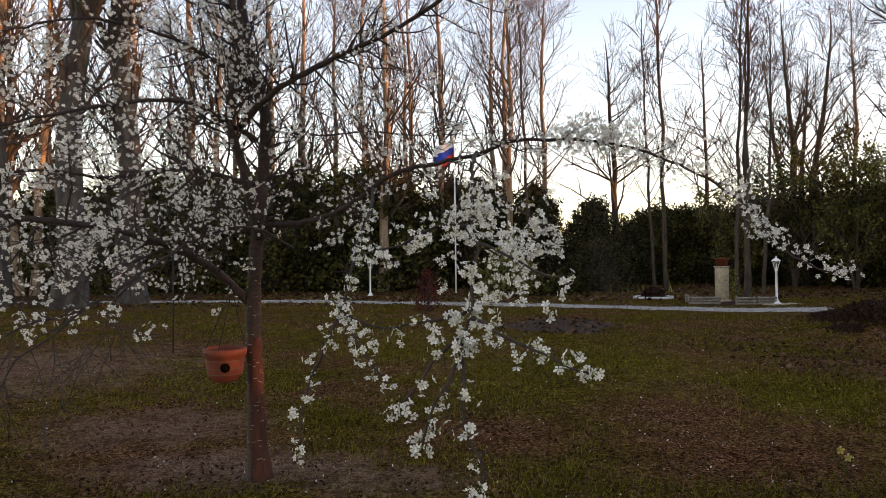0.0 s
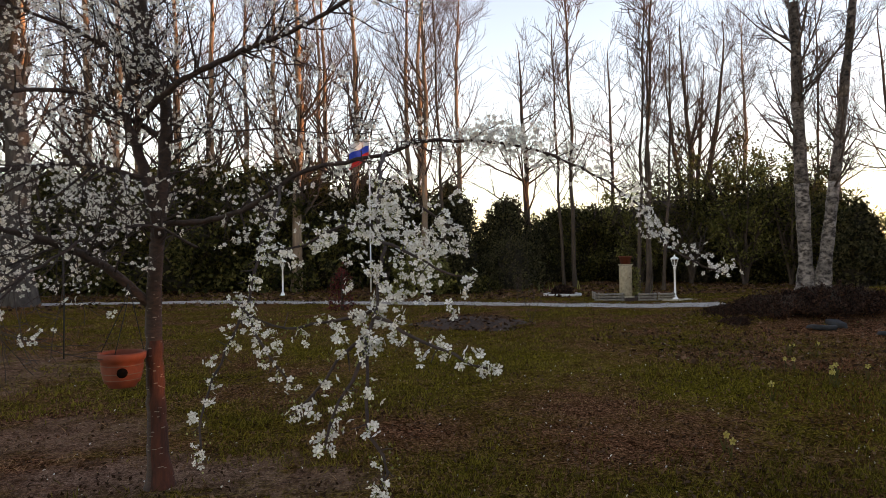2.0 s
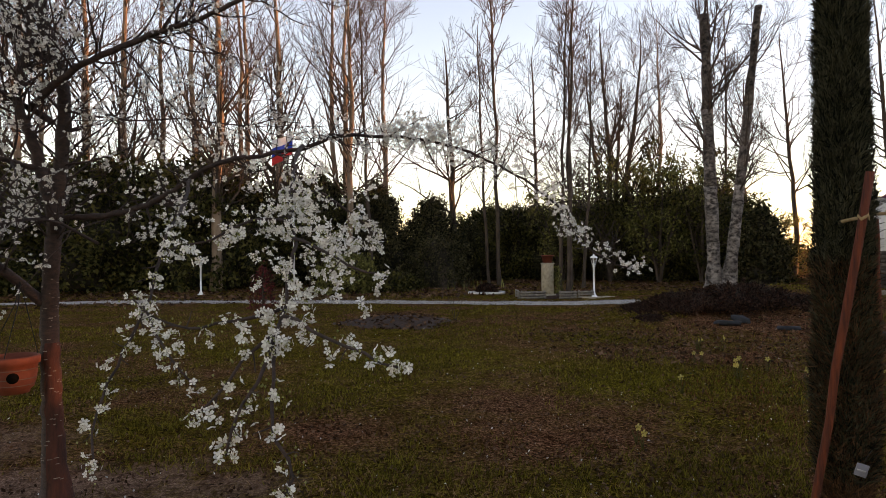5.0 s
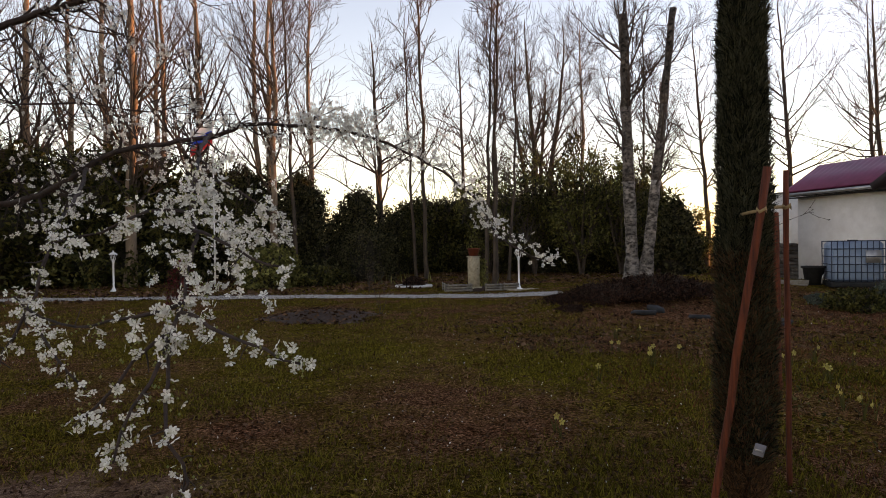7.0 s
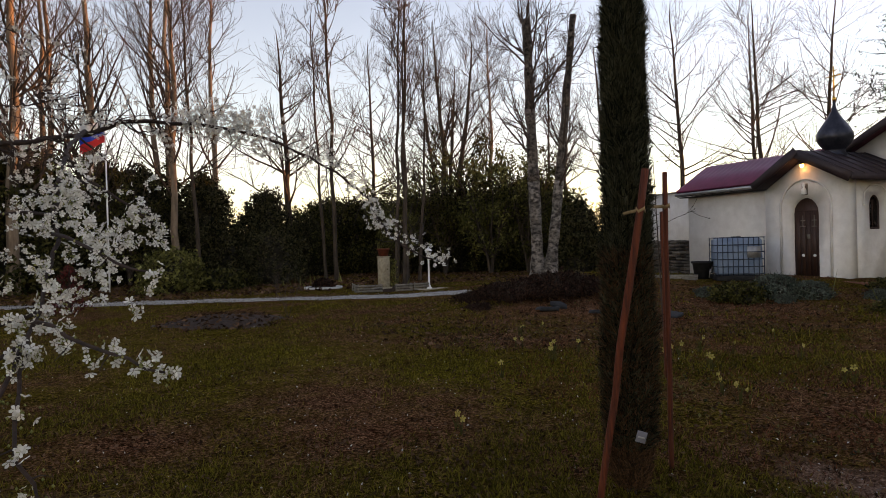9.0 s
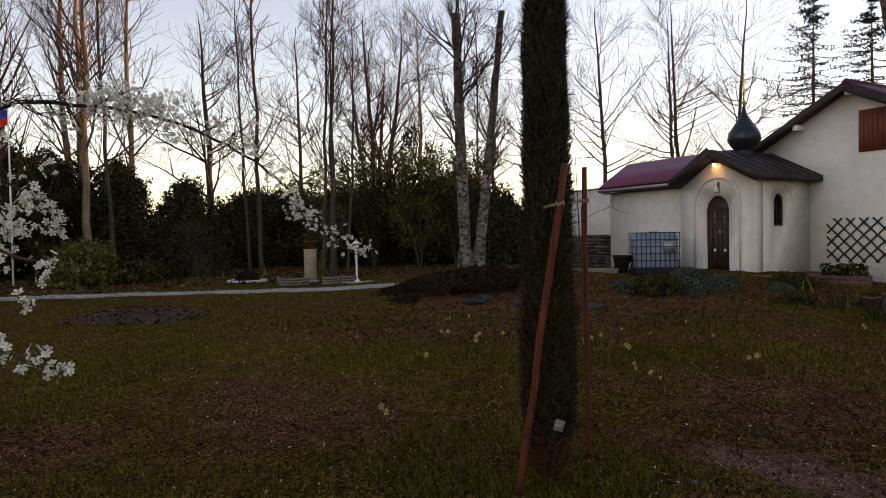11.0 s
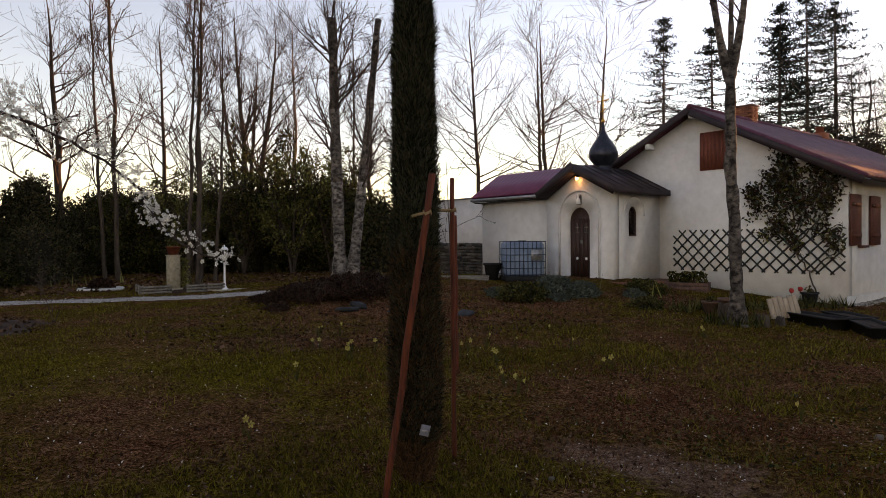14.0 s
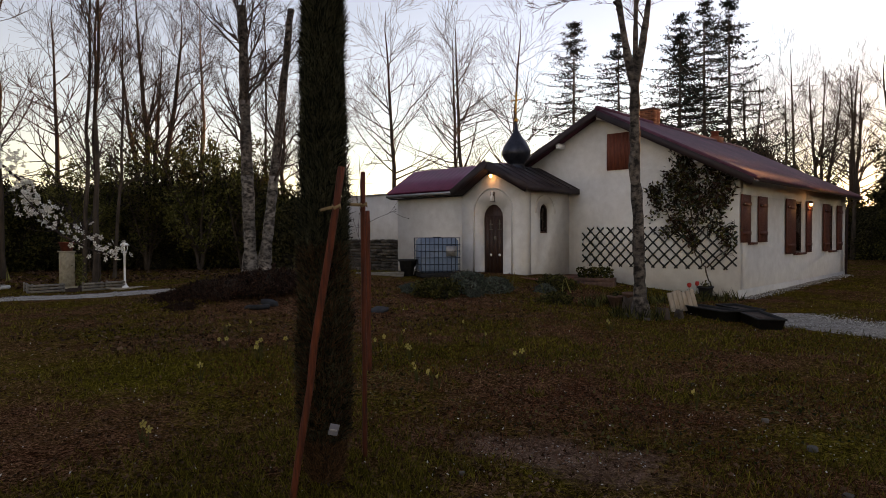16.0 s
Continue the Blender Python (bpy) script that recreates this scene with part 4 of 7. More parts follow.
pole = bare_tree("young_tree", "slim leafless young tree", 31, 9, 0.05, 12, angle=35, rise=0.9, first=0.3, limb_len=0.2, bark="bark", bushy=4)


def stand(kinds, spots, group):
    """Plants one tree of the given kinds at each spot: x, y, kind, scale, turn."""
    for x, y, k, s in spots:
        src = kinds[k]
        used = src.get("planted")
        m = at(x, y, on(x, y) - 0.05, (x * 77 + y * 31) % 360, s)
        if used:
            ob = copy_thing(src, m)
        else:
            ob = src
            ob.matrix_basis = m
            src["planted"] = 1
        tagged(ob, group=group)


stand(poplar, [(-17, 25.8, 0, 1.05), (-16, 39.8, 1, 1.1), (-10.8, 33.7, 1, 1.1), (-12, 39.7, 2, 1.1), (-6.7, 35.6, 0, 1.0), (-6, 41.6, 1, 1.15)], "tall trees behind the lawn")
stand([old_poplar], [(-12.4, 21.7, 0, 1.0), (-10.8, 23.7, 0, 0.95), (-15.4, 23.2, 0, 0.8)], "stout old trees beside the lawn")
stand(poplar, [(-3.5, 33.5, 1, 1.05), (-2, 29.5, 0, 0.95), (-1, 41.4, 2, 1.1), (0.7, 33.4, 0, 0.95), (3.9, 35.3, 2, 1.0), (4.1, 29.8, 1, 0.9), (7.5, 41.2, 1, 1.1), (-21, 36, 0, 1.1), (-24, 31, 1, 1.1), (-14, 31, 1, 1.1), (-18.5, 30, 2, 1.05), (-20, 43, 0, 1.2), (-9.2, 38.6, 2, 1.1), (-13.6, 36.4, 0, 1.15), (-17.4, 37, 1, 1.2)], "tall trees behind the lawn")
stand(oak + poplar, [(10.5, 34.6, 0, 0.9), (16.9, 38.3, 2, 0.95), (18.6, 31.1, 1, 1.0), (19.9, 33.5, 1, 0.9), (30.1, 30.6, 2, 1.0), (31.4, 25.8, 2, 1.05), (45, 30, 2, 1.2), (31.5, 36, 0, 1.0), (25, 36, 4, 0.9), (37.7, 24.6, 2, 1.1), (44, 24.4, 2, 1.2)], "leafless trees round the garden")
stand(oak + poplar, [(54, 13, 2, 0.9), (57, 8.5, 2, 0.85), (54.1, 6.6, 2, 0.85), (60, 5.0, 2, 1.0), (49.5, 2.4, 2, 0.85), (51, -2, 1, 0.95), (58, 2.6, 0, 1.0), (55, 9.8, 1, 1.0), (63, 7.2, 2, 1.15), (61, -0.5, 1, 1.1), (66, 3.8, 0, 1.2), (52, 4.6, 1, 0.9)], "leafless trees beyond the house")
stand([pole], [(10.1, 27.8, 0, 1.35), (10.55, 27.6, 0, 1.3), (10.5, 21.1, 0, 0.95), (10.75, 20.9, 0, 1.05), (11.0, 21.2, 0, 0.9), (4.9, 29.4, 0, 1.2), (13.2, 24.4, 0, 0.9), (24.5, 30, 0, 1.2)], "slim young trees")


# ---- evergreen belt, shrubs and conifers ----


def evergreen(name, label, seed, wide, tall, leaf, count, size, cone=0.6, ragged=0.28, category="tree", inner=0.66, shoots=160):
    """A dense bush or small conifer: short trunk, solid body coloured dark for the inner shade, and a shell of single
    leaves with an uneven outline.
    """
    rng = np.random.default_rng(seed)
    t = thing(name, label, category)

    def radius(a, z):
        q = z / tall
        base = np.clip(np.minimum(q / 0.1 + 0.55, 1), 0, 1) * (1 - cone * np.clip(q, 0, 1)) * np.sqrt(np.clip(1 - np.clip(q, 0, 1) ** 5, 0, 1))
        return wide * base * (1 + ragged * fuzz(a * 1.3, z * 1.4 / max(tall, 1) * 4, 1.0, seed) + 0.5 * ragged * fuzz(a * 4, z * 3, 1.0, seed + 2))

    # solid body under the leaves, its dark colour replacing shade among the twigs
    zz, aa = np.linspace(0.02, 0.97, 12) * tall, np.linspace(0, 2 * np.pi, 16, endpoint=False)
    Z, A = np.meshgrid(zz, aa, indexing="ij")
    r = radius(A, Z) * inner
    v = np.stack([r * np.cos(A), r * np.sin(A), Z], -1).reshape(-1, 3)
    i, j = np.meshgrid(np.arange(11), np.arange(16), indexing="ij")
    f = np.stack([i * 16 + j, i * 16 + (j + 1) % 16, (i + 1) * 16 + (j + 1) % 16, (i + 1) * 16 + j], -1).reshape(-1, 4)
    part("inner_crown", Build().add(v, [f]), M["core"], t, "solid dark body standing for the shade between inner twigs")
    part("trunk", Build().tube([(0, 0, -0.2), (0.02, 0.01, tall * 0.3), (0, 0.03, tall * 0.7)], [0.06 * wide + 0.02, 0.05 * wide + 0.01, 0.01], 6), M["bark"], t)
    z = (1 - np.sqrt(rng.uniform(0, 1, count)) * (0.5 + cone / 2)) * tall if cone > 0.3 else rng.uniform(0.01, 1.0, count) * tall
    z = np.clip(rng.permutation(np.r_[z[: count // 2], rng.uniform(0.0, 1.0, count - count // 2) * tall]), 0.01, tall * 1.02)
    a = rng.uniform(0, 2 * np.pi, count)
    r = radius(a, z) * (1.06 - 0.35 * rng.uniform(0, 1, count) ** 2) + rng.normal(size=count) * 0.03 * wide
    tip = np.clip(fuzz(a * 5, z * 2.4, 1.0, seed + 5), 0, 1) ** 2
    r = r * (1 + 1.6 * ragged * tip * rng.uniform(0, 1, count))
    z = z + tall * 0.5 * ragged * np.clip(fuzz(a * 3, r * 3 / wide, 1.3, seed + 7), 0, 1) * rng.uniform(0, 1, count) ** 2 * np.clip(z / tall * 1.4, 0, 1)
    c = np.stack([r * np.cos(a), r * np.sin(a), z + rng.normal(size=count) * 0.02 * tall], -1)
    n = unit(np.stack([np.cos(a), np.sin(a), 0.5 + 0 * a], -1))
    if wide > 0.9:
        half, knots = count // 2, 170
        pick = rng.integers(0, count, knots)
        knot = c[pick] * np.where(np.arange(3) < 2, rng.uniform(0.85, 1.22, (knots, 1)), rng.uniform(0.92, 1.1, (knots, 1)))
        who = rng.integers(0, knots, half)
        along = rng.uniform(-0.5, 1.0, (half, 1))
        c[:half] = knot[who] + along * unit(n[pick] + (0, 0, 0.5))[who] * 0.16 * min(wide, tall) + rng.normal(size=(half, 3)) * 0.045 * min(wide, tall)
        c[:, 2] = np.maximum(c[:, 2], 0.02)
        n[:half] = n[pick][who]
    v, f = leaf_cloud(rng, c, n, size)
    part("foliage", make_mesh("foliage", v, [f], [M[leaf]]), None, t)
    za, ta = rng.uniform(0.15, 1.0, shoots) * tall, rng.uniform(0, 2 * np.pi, shoots)
    ra = radius(ta, np.minimum(za, tall * 0.97)) * 0.85
    foot = np.stack([ra * np.cos(ta), ra * np.sin(ta), za * 0.97], -1)
    way = unit(np.stack([np.cos(ta), np.sin(ta), rng.uniform(0.3, 2.2, shoots)], -1) + rng.normal(size=(shoots, 3)) * 0.3) * (min(wide, tall) * rng.uniform(0.12, 0.42, shoots))[:, None]
    q = foot[:, None] + way[:, None] * np.linspace(0, 1, 4)[None, :, None] + rng.normal(size=(shoots, 4, 3)) * 0.012 * wide
    v, f = tubes(q, np.tile(np.linspace(0.006, 0.002, 4) * max(wide, 0.6), (shoots, 1)), 3)
    part("shoot", Build().add(v, [f]), M["twig"], t, "thin bare shoots", kind="stuff")
    return t


def fir_tree(seed, tall, label):
    """A spruce: straight trunk and whorls of drooping boughs set with needle sprays, with gaps between them."""
    rng = np.random.default_rng(seed)
    t = thing("fir_tree", label, "tree")
    part("trunk", Build().tube([(0, 0, -0.2), (0.05, 0, tall * 0.5), (0, 0.05, tall)], [0.2, 0.11, 0.015], 7), M["bark"], t, "", True)
    P, Rr = [], []
    for z0 in np.arange(tall * 0.12, tall * 0.985, tall * 0.048):
        for _ in range(rng.integers(7, 12)):
            z = min(z0 + rng.normal() * tall * 0.022, tall * 0.99)
            reach = (1 - z / tall) ** 0.85 * tall * 0.47 + 0.15
            a, ln = rng.uniform(0, 2 * np.pi), reach * rng.uniform(0.5, 1.15)
            s = np.linspace(0, 1, 5)
            P.append(np.stack([np.cos(a) * s * ln, np.sin(a) * s * ln, z - rng.uniform(0.05, 0.4) * ln * s + 0.3 * ln * s**2.2], 1))
            Rr.append(np.linspace(0.035, 0.008, 5))
    P, Rr = np.array(P), np.array(Rr)
    v, f = tubes(P, Rr, 3)
    part("bough", Build().add(v, [f]), M["bark"], t, "", kind="stuff")
    n = 34
    s = rng.uniform(0.12, 1.0, (len(P), n)) * 4
    k = np.minimum(s.astype(int), 3)
    q = (s - k)[..., None]
    row = np.arange(len(P))[:, None]
    c = (P[row, k] * (1 - q) + P[row, k + 1] * q).reshape(-1, 3)
    c = c + rng.normal(size=c.shape) * (0.17, 0.17, 0.04) + (0, 0, -0.04)
    v, f = leaf_cloud(rng, c, np.tile([[0, 0, 1.0]], (len(c), 1)), 0.07, 3.6)
    part("needle_spray", make_mesh("needle_spray", v, [f], [M["fir"]]), None, t, kind="stuff")
    return t


def budding_tree(seed, tall, label, leaf, leaves, stems=5):
    """A many-stemmed bush-tree just coming into leaf, which the sky shows through."""
    rng = np.random.default_rng(seed)
    t = thing("budding_tree", label, "tree")
    n = 8
    s = np.linspace(0, 1, n)
    P, R = [], []
    for k in range(stems):
        a, out = k * 2.4 + rng.uniform(0, 1), rng.uniform(0.1, 0.32) * tall
        P.append(np.stack([np.cos(a) * out * s**1.3, np.sin(a) * out * s**1.3, tall * rng.uniform(0.75, 1.0) * s - 0.1], 1) + np.cumsum(rng.normal(size=(n, 3)) * 0.03, 0))
        R.append(0.055 * (1 - s) + 0.012)
    P, R = np.array(P), np.array(R)
    L1, r1 = sprout(rng, P, R, 9, 0.12, 1.0, tall * 0.3, 45, 0.4, 5, 0.12, 0.6, 0.25)
    L2, r2 = sprout(rng, L1, r1, 6, 0.2, 1.0, tall * 0.13, 45, 0.2, 3, 0.15, 0.6, 0.4)
    b = Build()
    for q, r, m in ((P, R, 5), (L1, np.maximum(r1, 0.007), 4), (L2, np.maximum(r2, 0.006), 3)):
        b.add(*[(v, [f]) for v, f in [tubes(q, r, m)]][0])
    part("crown", b, M["bark"], t)
    ends = np.concatenate([L2[:, 1:].reshape(-1, 3), L1[:, 2:].reshape(-1, 3)])
    c = ends[rng.integers(0, len(ends), leaves)] + rng.normal(size=(leaves, 3)) * 0.1
    v, f = leaf_cloud(rng, c, unit(rng.normal(size=c.shape) + (0, 0, 1)), 0.085)
    part("leaves", make_mesh("leaves", v, [f], [M[leaf]]), None, t, kind="stuff")
    return t


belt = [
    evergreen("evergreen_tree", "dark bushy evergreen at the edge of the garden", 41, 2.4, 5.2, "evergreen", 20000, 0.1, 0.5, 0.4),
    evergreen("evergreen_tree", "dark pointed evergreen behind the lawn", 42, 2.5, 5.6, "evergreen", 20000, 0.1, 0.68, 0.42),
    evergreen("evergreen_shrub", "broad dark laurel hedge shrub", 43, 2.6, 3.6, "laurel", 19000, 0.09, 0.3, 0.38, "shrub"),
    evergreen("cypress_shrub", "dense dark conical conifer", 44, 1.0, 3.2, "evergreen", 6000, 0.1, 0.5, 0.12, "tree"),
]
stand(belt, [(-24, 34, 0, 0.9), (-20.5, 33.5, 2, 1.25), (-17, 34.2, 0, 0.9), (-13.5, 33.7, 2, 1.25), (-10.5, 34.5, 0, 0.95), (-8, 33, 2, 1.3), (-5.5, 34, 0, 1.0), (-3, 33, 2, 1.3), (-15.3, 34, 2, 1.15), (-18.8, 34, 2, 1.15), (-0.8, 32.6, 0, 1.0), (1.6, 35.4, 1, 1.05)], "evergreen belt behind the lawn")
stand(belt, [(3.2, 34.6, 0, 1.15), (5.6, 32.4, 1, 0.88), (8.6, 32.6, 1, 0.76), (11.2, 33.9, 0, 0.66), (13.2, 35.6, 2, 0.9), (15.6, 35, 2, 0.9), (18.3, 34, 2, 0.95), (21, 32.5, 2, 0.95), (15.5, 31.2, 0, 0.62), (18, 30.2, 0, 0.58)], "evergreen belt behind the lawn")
# the evergreen at (53, -1.4) is placed and sized to shade the roof
# unseen trees added to block the low sun: x 62-63, and y below -8
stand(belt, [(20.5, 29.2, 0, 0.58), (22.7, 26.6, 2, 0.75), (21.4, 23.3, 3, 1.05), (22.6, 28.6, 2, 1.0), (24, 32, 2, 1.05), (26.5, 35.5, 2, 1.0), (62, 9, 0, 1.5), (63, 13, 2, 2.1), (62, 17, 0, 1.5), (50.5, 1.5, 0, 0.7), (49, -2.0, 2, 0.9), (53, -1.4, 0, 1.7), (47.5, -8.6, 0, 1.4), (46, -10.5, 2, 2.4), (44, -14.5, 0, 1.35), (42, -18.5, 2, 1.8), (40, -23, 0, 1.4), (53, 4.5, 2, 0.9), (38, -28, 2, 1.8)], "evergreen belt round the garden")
bud = [budding_tree(51, 5.6, "budding bush-tree with small yellow-green leaves", "spring", 5000), budding_tree(52, 6.4, "budding bush-tree with dark young leaves", "laurel", 4800, 6)]
stand(bud, [(15.0, 30.2, 0, 1.0), (16.8, 28.5, 1, 1.1), (18.5, 26.8, 0, 1.15), (20.3, 26.0, 1, 1.0), (19.2, 29.5, 1, 1.1), (22.5, 29.8, 0, 1.1), (25, 33, 1, 1.1), (28.5, 29.6, 0, 0.7), (2.2, 31.5, 1, 0.8)], "budding bushes at the lawn's edge")
firs = [fir_tree(61, 16.0, "tall dark spruce with gappy layered boughs"), fir_tree(62, 15.0, "dark spruce behind the house")]
stand(firs, [(42.2, 18.4, 0, 1.03), (45, 16.2, 1, 1.07), (43.5, 11.5, 1, 1.0), (42.3, 9.75, 0, 0.98), (47.5, 9.4, 1, 1.1), (46.5, 12.4, 0, 0.95)], "spruces behind the house")

# shrubs on the lawn and before the chapel
stand([evergreen("round_shrub", "rounded dark green shrub beside the wood", 71, 1.15, 2.3, "evergreen", 7000, 0.06, 0.25, 0.2, "shrub")], [(7.7, 27.7, 0, 1.0)], "")
stand([evergreen("yellow_green_shrub", "low shrub with yellow-green variegated leaves", 72, 1.1, 1.5, "spring", 3500, 0.1, 0.2, 0.3, "shrub")], [(3.2, 25.2, 0, 1.0)], "")
stand([evergreen("low_laurel", "low spreading dark green shrub", 73, 1.0, 0.8, "laurel", 2500, 0.09, 0.2, 0.3, "shrub")], [(4.9, 25.6, 0, 1.0), (5.9, 26.4, 0, 0.7), (13.2, 8.8, 0, 0.55), (15.9, 6.9, 0, 0.45), (13.9, 5.9, 0, 0.35)], "low green shrubs")
stand([evergreen("lavender_bush", "rounded grey-green lavender bush before the chapel", 74, 0.62, 0.62, "grey_leaf", 4500, 0.04, 0.15, 0.4, "shrub", 0.6, 400)], [(14.1, 8.5, 0, 0.85), (13.6, 9.1, 0, 0.65), (13.7, 8.0, 0, 0.4), (14.5, 7.9, 0, 0.75), (13.2, 9.6, 0, 0.5), (15.3, 6.9, 0, 0.45)], "lavender before the chapel")
stand([evergreen("heather_bush", "dry brown heather bush on the low mound", 75, 1.05, 0.42, "heather", 15000, 0.032, 0.55, 0.6, "shrub", 0.5, 500)], [(9.0, 11.4, 0, 0.85), (10.4, 11.6, 0, 1.4), (8.5, 12.4, 0, 0.6), (11.9, 11.8, 0, 0.6), (9.8, 13.0, 0, 0.85), (11.2, 13.2, 0, 0.8), (7.9, 11.3, 0, 0.4)], "heather on the mound")
stand([evergreen("red_leaf_shrub", "small open shrub with dull red leaves", 76, 0.34, 1.25, "red_leaf", 700, 0.05, 0.3, 0.6, "shrub", 0.12)], [(0.02, 18.6, 0, 1.0)], "")

# birches


def pollard_birch(name, label, base, stems, seed, bark="birch"):
    """A birch whose main stems may be sawn off, with shoots growing on; stems: foot x, y, z, top x, y, length, radius, share lost in thickness, where the shoots begin, their number, length and rise."""
    rng = np.random.default_rng(seed)
    t = thing(name, label, "tree", m=at(*base))
    for fx, fy, fz, dx, dy, tall, r, thin, lo, num, reach, rise in stems:
        s = np.linspace(0, 1, 30)
        P = np.stack([fx + (dx - fx) * s**0.9, fy + (dy - fy) * s**0.9, fz + tall * s], 1) + np.cumsum(rng.normal(size=(30, 3)) * (0.014, 0.014, 0), 0) * s[:, None]
        R = r * (1 - thin * s) + (0.95 * r * np.exp(-s * tall / 0.3) if fz < 1 else 0)
        R = R * (1 + rng.normal(size=30) * 0.075)
        if bark == "birch" and fz < 1:
            for lo_k, hi_k, mt in ((0, 11, "birch"), (11, 19, "birch_mid"), (19, 29, "birch_dark")):
                part("trunk", Build().tube(P[lo_k : hi_k + 1], R[lo_k : hi_k + 1], 12), M[mt], t, "scarred birch bark", True)
        else:
            part("trunk", Build().tube(P, R, 12), M["birch_dark"], t, "scarred birch bark", True)
        if not num:
            continue
        b = Build()
        K1, k1 = sprout(rng, P[None], R[None], 16, 0.3, 1.0, 0.22, 60, 0.3, 3, 0.1, 0.4, 0.5)
        v, f = tubes(K1, np.maximum(k1, 0.03), 5)
        part("knob", Build().add(v, [f]), M["birch_dark"], t, "dark knobs of cut side branches", kind="stuff")
        L1, r1 = sprout(rng, P[None], R[None], num, lo, 1.0, reach, 48, rise, 6, 0.1, 0.25, 0.2, 0.2)
        L2, r2 = sprout(rng, L1, r1, 7, 0.15, 1.0, reach * 0.45, 38, rise * 0.4, 4, 0.12, 0.6, 0.3)
        L3, r3 = sprout(rng, L2, r2, 4, 0.2, 1.0, reach * 0.22, 35, 0.0, 3, 0.12, 0.7, 0.5)
        for q, rr, m in ((L1, r1, 5), (L2, r2, 4), (L3, r3, 3)):
            v, f = tubes(q, np.maximum(rr, 0.005), m)
            b.add(v, [f])
        part("crown", b, M["twig"], t, "bare side shoots")
    return t


pollard_birch("birch", "old double-stemmed birch with sawn-off tops", (13.53, 16.2, 0.4), [(-0.12, 0.1, -0.15, -0.3, 0.22, 8.6, 0.2, 0.3, 0.35, 22, 2.6, 0.8), (0.13, -0.11, -0.15, 0.85, -0.73, 8.6, 0.19, 0.48, 0.35, 16, 1.8, 0.8), (-0.2, 0.16, 3.6, 0.1, 0.5, 6.5, 0.07, 0.9, 0.2, 14, 2.2, 0.6)], 81)
pollard_birch("birch", "tall birch standing before the house wall", (13.0, 3.62, -0.02), [(0, 0, -0.15, -0.1, 0.12, 4.75, 0.125, 0.25, 0.97, 0, 1, 0), (-0.1, 0.12, 4.5, 0.45, -0.5, 4.5, 0.085, 0.85, 0.2, 9, 1.7, -0.4), (-0.1, 0.12, 4.55, -0.55, 0.7, 4.2, 0.08, 0.85, 0.2, 9, 1.7, -0.4), (-0.1, 0.12, 4.5, 0.0, 0.1, 4.6, 0.06, 0.85, 0.3, 8, 1.5, -0.3)], 82, "birch_dark")

# ---- young cypress with its stakes ----
CY = (3.22, 2.27)


def young_cypress():
    rng = np.random.default_rng(91)
    t = thing("cypress", "slim young Italian cypress, dark green with a dry lower part", "tree", m=at(CY[0], CY[1], on(*CY)))
    part("trunk", Build().tube([(0, 0, -0.1), (0.01, 0, 1.5), (0, 0.01, 3.6)], [0.03, 0.022, 0.005], 8), M["bark"], t)
    zz = np.array([0.0, 0.12, 0.35, 0.7, 1.0, 1.5, 2.2, 2.9, 3.4, 3.9])
    rr = np.array([0.055, 0.1, 0.13, 0.14, 0.135, 0.126, 0.118, 0.106, 0.08, 0.01])
    # closed dark core: the shade behind the sprigs is put into its colour
    part("inner_crown", Build().lathe(np.stack([rr * 0.72, zz], 1)[1:], 14), M["core"], t, "solid dark body standing for the shade between inner twigs", True)

    def sprigs(n, lo, hi, seed):
        g = np.random.default_rng(seed)
        z, a = g.uniform(lo, hi, n), g.uniform(0, 2 * np.pi, n)
        r = np.interp(z, zz, rr) * (1 + 0.16 * fuzz(a * 2, z * 5, 1, 3) + 0.14 * fuzz(a * 5, z * 13, 1, 8)) * (1.1 - 0.4 * g.uniform(0, 1, n) ** 2)
        c = np.stack([r * np.cos(a), r * np.sin(a), z], 1)
        d = unit(np.stack([np.cos(a) * 0.5, np.sin(a) * 0.5, 1 + 0 * a], 1) + g.normal(size=(n, 3)) * 0.5)
        side = unit(np.cross(d, g.normal(size=(n, 3))))
        ln, w = g.uniform(0.02, 0.075, (n, 1)), g.uniform(0.0015, 0.0045, (n, 1))
        v = np.stack([c - side * w, c + side * w, c + d * ln], 1).reshape(-1, 3)
        return make_mesh("sprigs", v, [np.arange(n * 3).reshape(-1, 3)], [M["cypress"]])

    part("foliage", sprigs(90000, 0.3, 3.92, 92), None, t, "dense upright green sprigs")
    dry = sprigs(24000, 0.04, 1.5, 93)
    dry.materials[0] = M["cypress_dry"]
    part("dry_foliage", dry, None, t, "brown dried lower sprigs")
    return t


young_cypress()


def stake(label, foot, top, rad, seed):
    rng = np.random.default_rng(seed)
    a, b = np.array(foot), np.array(top)
    s = np.linspace(0, 1, 9)[:, None]
    p = a + (b - a) * s + rng.normal(size=(9, 3)) * 0.004
    t = thing("wooden_stake", label, "stake", "stakes tied to the young trees", at(*foot))
    p = p - a
    part("pole", Build().tube(p, rad * (1 + rng.normal(size=9) * 0.05), 9), M["stake"], t, "", False)
    return t, p


stA, pA = stake("leaning red-brown wooden stake tied to the cypress", (2.925, 2.265, -0.12), (3.115, 2.005, 1.98), 0.0225, 5)
stB, pB = stake("upright red-brown wooden stake beside the cypress", (3.765, 2.435, -0.12), (3.76, 2.44, 2.02), 0.0175, 6)
stC, pC = stake("upright wooden stake beside a bare sapling", (6.02, 4.46, -0.1), (6.0, 4.47, 1.88), 0.032, 7)


